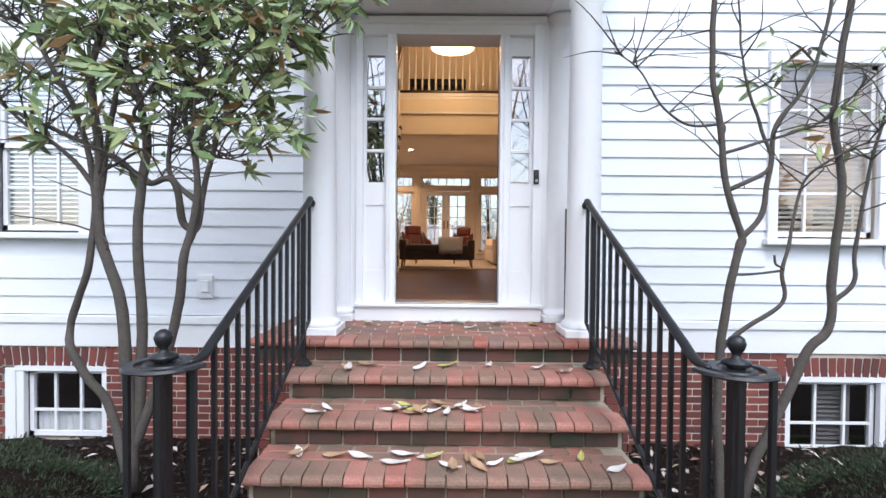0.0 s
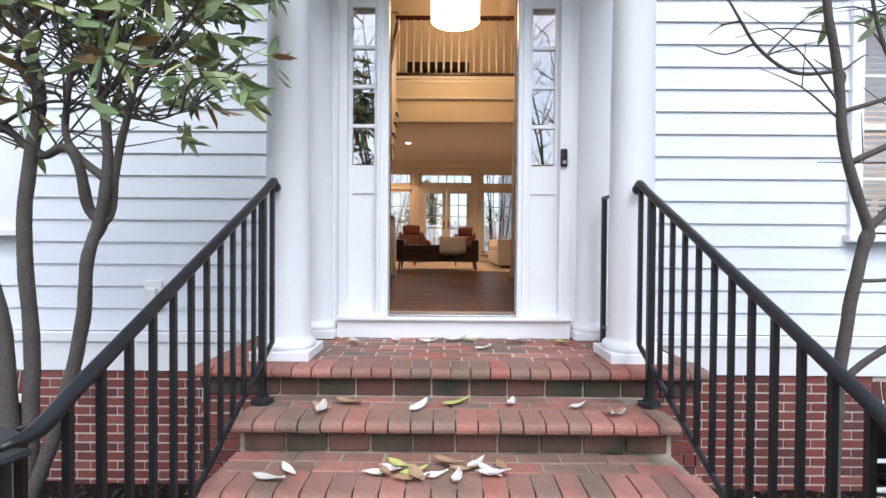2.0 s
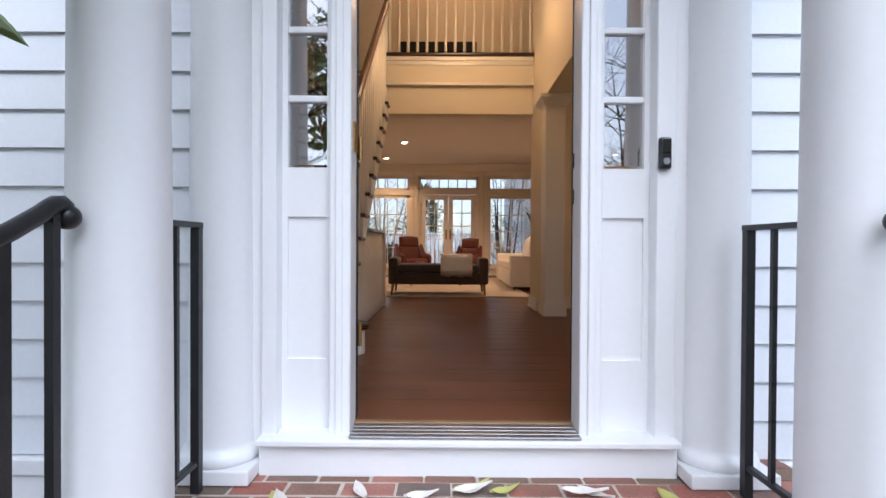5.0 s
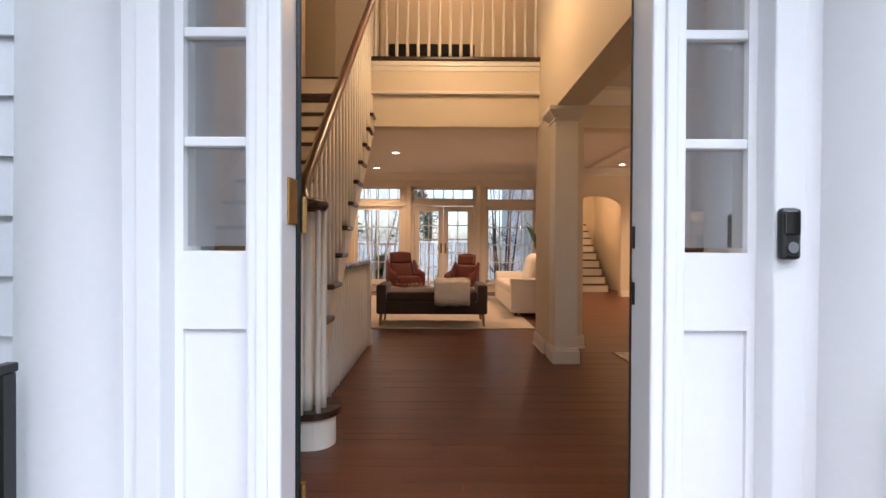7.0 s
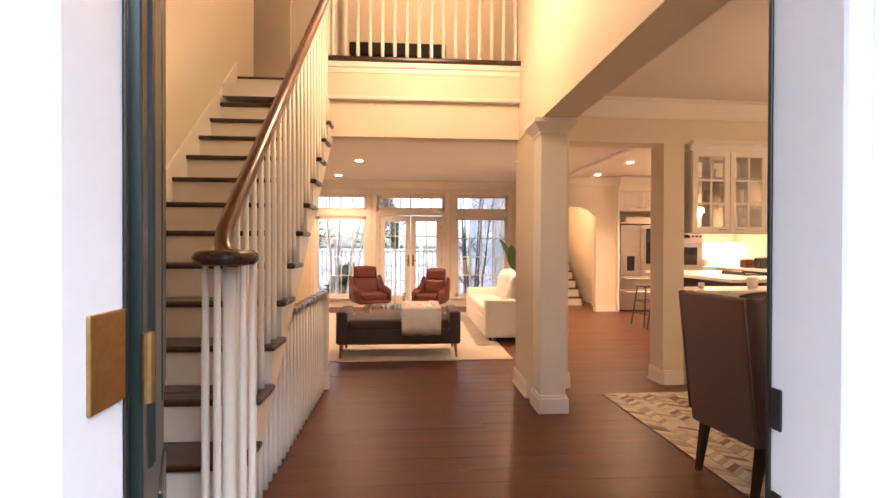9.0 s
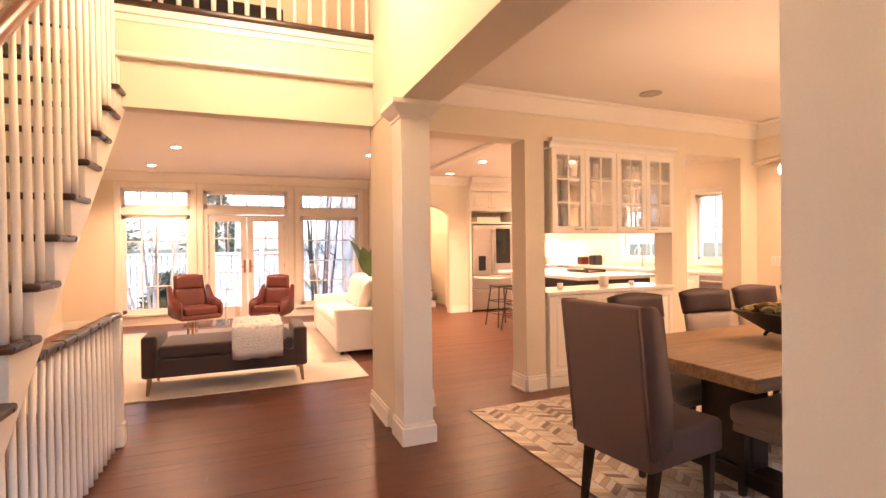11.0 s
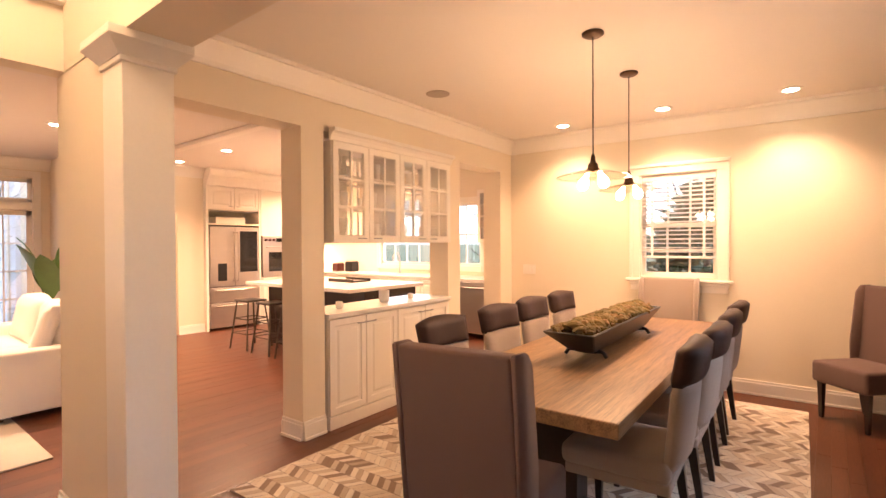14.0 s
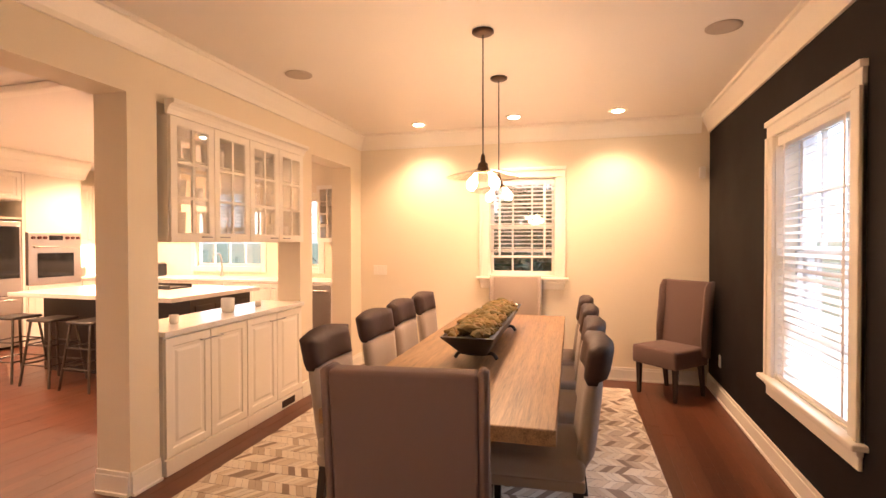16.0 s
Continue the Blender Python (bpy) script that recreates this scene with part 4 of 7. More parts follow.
# low guard beside the stair to the basement
guard = thing("stair_guard", pose(0, 0, 0), "white balusters with a dark cap rail under the staircase", "railing", kind="structure")
part("cap_rail", box(-0.735, -0.665, 6.80, 8.34, 0.885, 0.925, 0.012), M_TREAD, guard)
y = 6.02
while y < 8.26:
    top = min(0.885, under(y) + 0.02)
    if top > 0.12:
        part("baluster", baluster(top), M_INTRIM, guard, smooth=True, m=pose(-0.70, y, 0))
    y += 0.098
part("end_post", bx(bx(B(), -0.74, -0.66, 8.27, 8.34, 0, 0.885, 0.006), -0.75, -0.65, 8.26, 8.35, 0, 0.16, 0.006), M_INTRIM, guard)

# upper gallery railing and bench
gal = thing("gallery_railing", pose(0, 0, 0), "white balusters with a mahogany rail along the upper gallery", "railing", kind="structure")
part("top_rail", box(-0.675, 1.14, 8.30, 8.37, 3.93, 3.985, 0.015), M_RAIL, gal)
part("bottom_rail", box(-0.675, 1.14, 8.29, 8.38, 3.085, 3.105, 0.005), M_TREAD, gal)
for k in range(16):
    part("baluster", baluster(0.83, 0.017), M_INTRIM, gal, smooth=True, m=pose(-0.625 + 0.1155 * k, 8.335, 3.10))
bench = thing("gallery_bench", pose(-0.03, 9.15, 3.08), "low black bench standing on the upper gallery", "bench")
part("seat", box(-0.52, 0.52, -0.2, 0.2, 0.30, 0.44, 0.02), M_BLACK, bench)
for sx in (-0.48, 0.48):
    part("leg", box(sx - 0.03, sx + 0.03, -0.18, 0.18, 0, 0.30, 0.004), M_BLACK, bench)

# crystal drum light high in the foyer
ch = thing("drum_chandelier", pose(0.22, 7.12, 3.36), "lit crystal drum chandelier hanging in the foyer", "chandelier")
bm = B()
for r, n in ((0.31, 56), (0.20, 36)):
    for k in range(n):
        t = 2 * math.pi * k / n
        for z in range(7):
            bx(bm, -0.014, 0.014, -0.004, 0.004, 0.008, 0.05, m=Matrix.Translation((r * math.cos(t), r * math.sin(t), 0.052 * z)) @ Matrix.Rotation(t + math.pi / 2, 4, "Z"))
tagged(part("crystal", bm, M_DRUM, ch), kind="stuff")
part("ring", bx(lathe(B(), [(0.32, 0.362), (0.32, 0.385), (0.0005, 0.385)], n=32), -0.31, 0.31, -0.01, 0.01, 0.363, 0.38), M_GREY, ch)
part("rod", cyl(B(), (0, 0, 0.38), (0, 0, TOP - 3.36), 0.008), M_GREY, ch)
part("bulb", lathe(B(), [(0.004, 0.16), (0.03, 0.19), (0.035, 0.23), (0.014, 0.28), (0.014, 0.362)], n=12), M_BULB, ch, smooth=True)

# ---- iron porch railings ----
for x, s in ((-0.825, -1), (1.155, 1)):
    r = thing("iron_railing", pose(x, 3.26, -0.30), "black wrought iron stair railing with a scrolled end", "railing", "iron railings")
    o = Vector((x, 3.26, -0.30))

    def loc(X, Y, Z):
        return Vector((X, Y, Z)) - o

    def hz(y):
        return 0.835 - 0.487 * (3.40 - y)
    cx, cy, cz = x + s * 0.12, 1.80, 0.075
    pts = [loc(x, 3.44, 0.80), loc(x, 3.44, 0.835), loc(x, 3.41, 0.848)] + [loc(x, y, hz(y)) for y in (3.3, 2.9, 2.5, 2.1, 1.97)] + [loc(x + s * 0.005, 1.88, 0.088)]
    pts.append(loc(x + s * 0.02, 1.80, cz + 0.003))
    bm = B()
    tube(bm, curve(pts, 3), [0.021] * (3 * len(pts) - 5) + [0.017, 0.013, 0.009], 10)
    part("handrail", bm, M_IRON, r, smooth=True)
    bm = B()
    bmesh.ops.create_uvsphere(bm, u_segments=16, v_segments=10, radius=0.030, matrix=Matrix.Translation(loc(x, 3.445, 0.82)))
    part("end_knob", bm, M_IRON, r, smooth=True)
    part("bottom_bar", tube(B(), [loc(x, 3.40, -0.02), loc(x, 2.0, -0.02 - 0.487 * 1.40)], 0.014, 6), M_IRON, r)
    part("post", box(-0.017, 0.017, -0.017, 0.017, 0.0, hz(3.26) + 0.30, 0.003), M_IRON, r)
    part("post_foot", bx(lathe(B(), [(0.06, 0), (0.055, 0.018), (0.032, 0.03), (0.03, 0.045)], n=4), -0.045, 0.045, -0.045, 0.045, 0, 0.012, 0.003), M_IRON, r)
    part("baluster", box(-0.011, 0.011, -0.011, 0.011, -0.02 + 0.30, hz(3.40) + 0.30), M_IRON, r, m=pose(0, 0.14, 0))
    y = 3.145
    while y > 1.9:
        low = max(-0.02 - 0.487 * (3.40 - y), -0.9)
        part("baluster", box(-0.0095, 0.0095, -0.0095, 0.0095, low - o.z, hz(y) - o.z), M_IRON, r, m=pose(0, y - 3.26, 0))
        y -= 0.118
    for k in range(6):
        t = 0.2 + k * 0.95
        p = loc(cx - s * 0.135 * math.cos(t), cy - 0.135 * math.sin(t), cz)
        part("baluster", box(-0.0095, 0.0095, -0.0095, 0.0095, -1.05 - cz, 0), M_IRON, r, m=pose(*p))
    part("newel", box(-0.024, 0.024, -0.024, 0.024, -1.1 - cz, 0.03, 0.003), M_IRON, r, m=pose(*loc(cx, cy, cz)))
    bm = lathe(B(), [(0.055, 0.02), (0.05, 0.035), (0.02, 0.045), (0.016, 0.06), (0.028, 0.078), (0.035, 0.10), (0.028, 0.122), (0.01, 0.134)], loc(cx, cy, cz), 18)
    part("finial", bm, M_IRON, r, "round ball finial", smooth=True)
    bm = B()
    scroll = []
    for k in range(45):
        t, q = k * 0.205, 0.148 - 0.0022 * k
        scroll.append([bm.verts.new(loc(cx - s * (q + e) * math.cos(t), cy - (q + e) * math.sin(t), cz + h)) for e, h in ((-0.024, -0.004), (-0.018, 0.006), (0.018, 0.006), (0.024, -0.004), (0.018, -0.010), (-0.018, -0.010))])
    for a, b in zip(scroll, scroll[1:]):
        for k in range(6):
            bm.faces.new((a[k], a[(k + 1) % 6], b[(k + 1) % 6], b[k]))
    bm.faces.new(scroll[0]), bm.faces.new(list(reversed(scroll[-1])))
    bmesh.ops.recalc_face_normals(bm, faces=bm.faces)
    part("scroll", bm, M_IRON, r, "flat iron volute")
    part("scroll_plate", lathe(B(), [(0.06, -0.009), (0.06, 0.007)], loc(cx, cy, cz), 24), M_IRON, r)
    # short panel between the column and the wall
    g = thing("iron_porch_guard", pose(-0.815 if s < 0 else 1.165, 3.9, -0.14), "short black iron guard panel at the porch side", "railing", "porch guards")
    part("top_bar", box(-0.013, 0.013, -0.16, 0.16, 0.955, 0.975, 0.003), M_IRON, g)
    part("bottom_bar", box(-0.011, 0.011, -0.16, 0.15, 0.10, 0.118), M_IRON, g)
    part("post", box(-0.015, 0.015, 0.12, 0.15, 0, 0.955), M_IRON, g)
    for yy in (0.0, -0.13):
        part("baluster", box(-0.008, 0.008, yy - 0.008, yy + 0.008, 0.118, 0.955), M_IRON, g)

# doorbell and outlet
bell = thing("video_doorbell", pose(0.93, 4.20, 1.055), "small black doorbell with a round button on the door frame", "doorbell")
part("body", box(-0.024, 0.024, -0.026, 0.0, 0, 0.125, 0.010), M_BLACK, bell)
part("face", box(-0.019, 0.019, -0.029, -0.024, 0.06, 0.118, 0.003), M_DARKGLASS, bell)
part("button", cyl(B(), (0, -0.025, 0.030), (0, -0.031, 0.030), 0.013, n=20), M_GREY, bell, "silver ring button")
out = thing("outdoor_outlet", pose(-2.02, FY - 0.012, 0.02), "white weatherproof outlet cover on the siding", "outlet")
part("plate", box(-0.065, 0.065, -0.02, 0.012, 0, 0.21, 0.006), M_TRIM, out)
part("cover", box(-0.038, 0.038, -0.045, -0.018, 0.05, 0.16, 0.012), M_TRIM, out)

# ---- dining room ----
vs, fs = [], []
rnd = random.Random(7)
RX0, RX1, RY0, RY1 = 1.825, 5.435, 5.215, 7.985
col_n = int((RX1 - RX0) / 0.105)
cw = (RX1 - RX0) / col_n
for c in range(col_n):
    up = 1 if c % 2 else -1
    y = RY0 - 0.3
    while y < RY1 + 0.3:
        a, b = RX0 + c * cw + 0.0015, RX0 + (c + 1) * cw - 0.0015
        h = 0.046
        q = [(a, y), (b, y + up * cw * 0.62), (b, y + up * cw * 0.62 + h - 0.0015), (a, y + h - 0.0015)]
        q = [(px, min(max(py, RY0), RY1)) for px, py in q]
        if max(p[1] for p in q) - min(p[1] for p in q) > 0.01 and abs(q[0][1] - q[3][1]) + abs(q[1][1] - q[2][1]) > 0.01:
            i = len(vs)
            z = 0.009 + rnd.uniform(0, 0.0015)
            vs += [(px, py, z) for px, py in q]
            fs.append((i, i + 1, i + 2, i + 3))
        y += h
me = bpy.data.meshes.new("hide_piece")
me.from_pydata(vs, [], fs)
me.materials.append(M_HIDE)
drug = thing("hide_rug", pose(0, 0, 0), "cowhide rug in a cream and brown chevron under the table", "rug")
ob = new("hide_piece", me)
ob.parent = drug
tagged(ob, kind="stuff")
part("backing", box(RX0, RX1, RY0, RY1, 0.002, 0.008), M_TAUPE, drug)

table = thing("dining_table", pose(3.665, 6.33, 0.01), "long limed oak trestle dining table", "table")
bm = B()
bx(bm, -1.485, 1.485, -0.5, 0.5, 0.675, 0.742, 0.006, 2)
part("tabletop", bm, M_TABLE, table)
for sx in (-0.95, 0.95):
    part("pedestal", bx(bx(bx(B(), sx - 0.07, sx + 0.07, -0.16, 0.16, 0.10, 0.60, 0.01), sx - 0.08, sx + 0.08, -0.40, 0.40, 0.60, 0.675, 0.01), sx - 0.08, sx + 0.08, -0.40, 0.40, 0.0, 0.10, 0.015), M_DARKWOOD, table)
part("stretcher", box(-0.88, 0.88, -0.04, 0.04, 0.24, 0.36, 0.008), M_DARKWOOD, table)


def slab(w0, w1, z0, z1, y0, lean, t, bow=0.03, crest=0.02, nx=8, nz=8, off=0.0):
    """An upholstered back: wider above, leaning, gently bowed, with a soft crest."""
    bm = B()
    grids = []
    for f in (1, -1):
        g = []
        for j in range(nz + 1):
            v = j / nz
            row = []
            for i in range(nx + 1):
                u = 2 * i / nx - 1
                w = w0 + (w1 - w0) * v
                e = 1 - max(abs(u) ** 6, abs(2 * v - 1) ** 8) * 0.65
                z = z0 + (z1 - z0) * v + crest * (1 - u * u) * v ** 3
                y = y0 - lean * v - bow * (1 - u * u) * 1.0 + f * t / 2 * e + off
                row.append(bm.verts.new((u * w / 2, y, z)))
            g.append(row)
        grids.append(g)
    a, b = grids
    for j in range(nz):
        for i in range(nx):
            bm.faces.new((a[j][i], a[j][i + 1], a[j + 1][i + 1], a[j + 1][i]))
            bm.faces.new((b[j][i + 1], b[j][i], b[j + 1][i], b[j + 1][i + 1]))
    for j in range(nz):
        bm.faces.new((a[j][0], a[j + 1][0], b[j + 1][0], b[j][0]))
        bm.faces.new((a[j + 1][nx], a[j][nx], b[j][nx], b[j + 1][nx]))
    for i in range(nx):
        bm.faces.new((a[nz][i], a[nz][i + 1], b[nz][i + 1], b[nz][i]))
        bm.faces.new((a[0][i + 1], a[0][i], b[0][i], b[0][i + 1]))
    bmesh.ops.recalc_face_normals(bm, faces=bm.faces)
    return bm


def chair_legs(c, w, d, h, front=0.0):
    for sx in (-1, 1):
        for sy in (-1, 1):
            bm = B()
            bmesh.ops.create_cone(bm, cap_ends=True, segments=4, radius1=0.021, radius2=0.034, depth=h, matrix=Matrix.Translation((0, 0, h / 2)) @ Matrix.Rotation(math.pi / 4, 4, "Z"))
            if sy < 0:
                for v in bm.verts:
                    v.co.y -= 0.05 * (1 - v.co.z / h)
            part("leg", bm, M_DARKWOOD, c, m=pose(sx * w, sy * d, 0))


def side_chair(m):
    c = thing("dining_chair", m, "light grey linen dining chair with a dark leather head band", "chair", "chairs round the table")
    chair_legs(c, 0.20, 0.20, 0.36)
    part("seat_frame", box(-0.235, 0.235, -0.235, 0.235, 0.345, 0.40, 0.012), M_LINEN, c)
    bm = box(-0.245, 0.245, -0.235, 0.255, 0.39, 0.495, 0.035, 4)
    part("seat", bm, M_LINEN, c, smooth=True)
    part("backrest", slab(0.43, 0.475, 0.44, 0.845, -0.215, 0.045, 0.085), M_LINEN, c, smooth=True)
    part("head_band", slab(0.478, 0.50, 0.838, 1.0, -0.262, 0.03, 0.115, crest=0.025), M_LEATHER, c, "dark brown leather head band", smooth=True)
    return c


LOW = Matrix.Diagonal((1, 1, 0.985, 1))
first = side_chair(pose(2.74, 5.955, 0.012, 0, 0, 2) @ LOW)
rnd = random.Random(3)
for k, x in enumerate((3.40, 4.05, 4.68)):
    copy_thing(first, pose(x, 5.955 + rnd.uniform(-0.02, 0.02), 0.012, 0, 0, rnd.uniform(-2, 2)) @ LOW)
for k, x in enumerate((2.72, 3.42, 4.05, 4.66)):
    copy_thing(first, pose(x, 6.80 + rnd.uniform(-0.02, 0.02), 0.012, 0, 0, 180 + rnd.uniform(-3, 3)) @ LOW)


def wing_chair(m, fabric, label):
    c = thing("wing_chair", m, label, "chair", "wing chairs")
    chair_legs(c, 0.21, 0.22, 0.30)
    part("seat", box(-0.255, 0.255, -0.23, 0.29, 0.30, 0.475, 0.03, 4), fabric, c, smooth=True)
    bm = box(-0.245, 0.245, -0.295, -0.205, 0.30, 1.085, 0.016, 3)
    for v in bm.verts:
        v.co.y -= 0.09 * (v.co.z - 0.30) / 0.785
    part("backrest", bm, fabric, c, smooth=True)
    for sx in (-1, 1):
        bm = B()
        prism(bm, [(-0.297, 0.36), (-0.16, 0.40), (-0.155, 0.62), (-0.22, 1.03), (-0.27, 1.085), (-0.382, 1.09)], "x", sx * 0.256 - 0.017, sx * 0.256 + 0.017)
        bmesh.ops.bevel(bm, geom=list(bm.edges), offset=0.008, segments=2, affect="EDGES")
        part("wing", bm, fabric, c, smooth=True)
    return c


wing_chair(pose(2.03, 6.31, 0.012, 0, 0, -84) @ Matrix.Diagonal((0.95, 0.94, 0.98, 1)), M_TAUPE, "taupe linen wing chair at the head of the table")
wing_chair(pose(5.33, 6.36, 0.012, 0, 0, 90), M_LINEN, "light grey wing chair at the far head of the table")
wing_chair(pose(5.376, 4.86, 0.002, 0, 0, 44) @ Matrix.Diagonal((0.93, 0.85, 1, 1)), M_TAUPE, "taupe linen wing chair standing in the corner")

# dough bowl with moss on little feet
bowl = thing("dough_bowl", pose(3.70, 6.334, 0.752), "long black wooden trough filled with dried moss", "bowl")
bm = B()
outer = [[(-0.80, -0.155, 0.19), (0.80, -0.155, 0.19), (0.80, 0.155, 0.19), (-0.80, 0.155, 0.19)], [(-0.56, -0.075, 0.045), (0.56, -0.075, 0.045), (0.56, 0.075, 0.045), (-0.56, 0.075, 0.045)]]
inner = [[(-0.775, -0.135, 0.192), (0.775, -0.135, 0.192), (0.775, 0.135, 0.192), (-0.775, 0.135, 0.192)], [(-0.55, -0.06, 0.06), (0.55, -0.06, 0.06), (0.55, 0.06, 0.06), (-0.55, 0.06, 0.06)]]
r = [[bm.verts.new(p) for p in q] for q in (outer[1], outer[0], inner[0], inner[1])]
for a, b in zip(r, r[1:]):
    for i in range(4):
        bm.faces.new((a[i], a[(i + 1) % 4], b[(i + 1) % 4], b[i]))
bm.faces.new(list(reversed(r[0]))), bm.faces.new(r[3])
bmesh.ops.recalc_face_normals(bm, faces=bm.faces)
bmesh.ops.bevel(bm, geom=list(bm.edges), offset=0.005, segments=2, affect="EDGES")
part("trough", bm, M_BLACK, bowl)
for sx in (-0.50, 0.50):
    bm = B()
    tube(bm, curve([(sx, -0.13, 0.012), (sx, -0.10, 0.045), (sx, -0.04, 0.04), (sx, 0.04, 0.04), (sx, 0.10, 0.045), (sx, 0.13, 0.012)], 4), 0.012, 8)
    part("foot", bm, M_BLACK, bowl, smooth=True)
bm = B()
rnd = random.Random(11)
for k in range(260):
    x, y = rnd.uniform(-0.72, 0.72), rnd.uniform(-0.10, 0.10)
    s = rnd.uniform(0.022, 0.042)
    z = 0.175 + 0.035 * (1 - (y / 0.12) ** 2) + rnd.uniform(-0.008, 0.012)
    got = bmesh.ops.create_icosphere(bm, subdivisions=2, radius=s, matrix=Matrix.Translation((x, y, z)) @ Matrix.Rotation(rnd.uniform(0, 6), 4, "Z") @ Matrix.Diagonal((1.7, 0.6, 0.7, 1)))
    for v in got["verts"]:
        v.co += 0.010 * noise.noise_vector(v.co * 45)
tagged(part("moss", bm, M_MOSS, bowl, "olive and brown dried moss"), kind="stuff")

# pendants
M_CLEAR = glass_mat("clear_blown_glass", 0.03, (0.97, 0.95, 0.92))
for px, py in ((3.29, 6.32), (4.15, 6.375)):
    p = thing("pendant_lamp", pose(px, py, CL), "pendant lamp with a wide clear glass disc and bare bulbs", "pendant lamp", "pendants over the table")
    part("canopy", lathe(B(), [(0.066, 0), (0.066, -0.012), (0.05, -0.022), (0.006, -0.026)], n=24), M_BRONZE, p, smooth=True)
    part("cord", cyl(B(), (0, 0, -0.02), (0, 0, -0.76), 0.004, n=6), M_BLACK, p)
    part("socket", lathe(B(), [(0.008, -0.74), (0.014, -0.76), (0.016, -0.79), (0.030, -0.80), (0.032, -0.825), (0.05, -0.84), (0.05, -0.853)], n=16), M_BRONZE, p, smooth=True)
    part("glass_shade", lathe(B(), [(0.052, -0.838), (0.10, -0.846), (0.20, -0.872), (0.222, -0.880), (0.222, -0.884), (0.20, -0.876), (0.10, -0.850), (0.052, -0.842)], n=40), M_CLEAR, p, smooth=True).visible_shadow = False
    for s in (-1, 1):
        part("bulb", lathe(B(), [(0.012, 0), (0.014, -0.02), (0.030, -0.05), (0.033, -0.075), (0.022, -0.10), (0.004, -0.108)], (0, 0, 0), 14), M_BULB, p, smooth=True, m=pose(s * 0.03, s * 0.05, -0.855, s * 22))

# recessed lights and ceiling speakers
CANS = [(5.41, 5.435), (5.355, 6.435), (5.385, 7.47), (3.77, 13.0), (-0.73, 11.82), (-1.30, 13.57), (3.77, 11.6), (5.3, 10.4), (1.9, 11.6)]
for x, y in CANS:
    d = thing("recessed_light", pose(x, y, CL), "lit white recessed ceiling light", "downlight", "recessed lights")
    part("trim_ring", lathe(B(), [(0.055, -0.001), (0.088, -0.002), (0.086, -0.008), (0.058, -0.008)], n=28), M_INTRIM, d, smooth=True)
    part("lens", lathe(B(), [(0.057, -0.004), (0.055, -0.011), (0.040, -0.015), (0.001, -0.017)], n=28), M_CAN, d)
for x, y in ((3.635, 7.815), (3.64, 4.94)):
    d = thing("ceiling_speaker", pose(x, y, CL), "round grey speaker grille in the ceiling", "speaker", "ceiling speakers")
    part("grille", lathe(B(), [(0.10, 0.0), (0.10, -0.006), (0.085, -0.010), (0.001, -0.011)], n=30), M_GRILLE, d, smooth=True)


# windows of the room
def inner_casing(name, m, w, h, label, cas=0.105, down=0.0, pitch=0.045, tilt=14, liner=0.048):
    """Inner casing, stool, apron and a slatted blind; local x along the wall, y into the room, origin at the opening's lower corner."""
    t = thing(name, m, label, "window casing", kind="structure")
    bm = B()
    for x0, x1 in ((-cas, 0.0), (w, w + cas)):
        bx(bm, x0, x1, 0.0, 0.022, -0.02, h + 0.0, 0.004), bx(bm, x0 if x0 < 0 else x1 - 0.03, x0 + 0.03 if x0 < 0 else x1, 0.0, 0.034, -0.02, h, 0.004)
    bx(bm, -cas, w + cas, 0.0, 0.022, h, h + cas, 0.004), bx(bm, -cas - 0.008, w + cas + 0.008, 0.0, 0.036, h + cas - 0.03, h + cas + 0.006, 0.004)
    part("casing", bm, M_INTRIM, t)
    part("jamb_liner", bx(bx(bx(B(), 0.0, 0.010, -liner, 0.001, -0.02, h, 0.001), w - 0.010, w, -liner, 0.001, -0.02, h, 0.001), 0.010, w - 0.010, -liner, 0.001, h - 0.010, h, 0.001), M_INTRIM, t)
    part("stool_board", box(0.010, w - 0.010, -liner, -0.002, -0.019, -0.008, 0.001), M_INTRIM, t)
    part("window_sill", box(-cas - 0.035, w + cas + 0.035, -0.10, 0.065, -0.05, -0.02, 0.008), M_INTRIM, t)
    part("apron", bx(box(-cas + 0.01, w + cas - 0.01, 0.0, 0.02, -0.15, -0.05, 0.004), -cas, w + cas, 0.0, 0.03, -0.085, -0.05, 0.006), M_INTRIM, t)
    bl = thing("window_blind", m, "white slatted blind hanging in the window", "blind")
    part("head_rail", box(0.013, w - 0.013, -0.062, -0.006, h - 0.075, h - 0.012, 0.004), M_BLIND, bl)
    me = mesh_piece("slat", box(0.014, w - 0.014, -0.024, 0.024, -0.0012, 0.0012), M_BLIND)
    z = h - 0.10
    while z > down + 0.04:
        piece("slat", me, bl, pose(0, -0.034, z, tilt))
        z -= pitch
    part("bottom_rail", box(0.014, w - 0.014, -0.058, -0.010, down - 0.006, down + 0.018, 0.004), M_BLIND, bl)
    for x in (0.12, w - 0.12):
        part("ladder_tape", box(x - 0.012, x + 0.012, -0.0095, -0.0085, down + 0.02, h - 0.05), M_BLIND, bl)
    return t


inner_casing("window_casing_south", pose(WX[1][0] - 0.05, DY, WZ0 - 0.03), WX[1][1] - WX[1][0] + 0.10, WZ1 - WZ0 + 0.03, "ivory window casing on the charcoal wall", tilt=-20, liner=0.125)
inner_casing("window_casing_east", pose(EX, EW[0], EW[2], 0, 0, 90), EW[1] - EW[0], EW[3] - EW[2], "ivory window casing with a deep sill on the cream wall", down=0.20, tilt=13)
askew(*[ob for ob in bpy.data.objects if ob.name == "window_casing_east" or ob.name == "window_blind.001"])


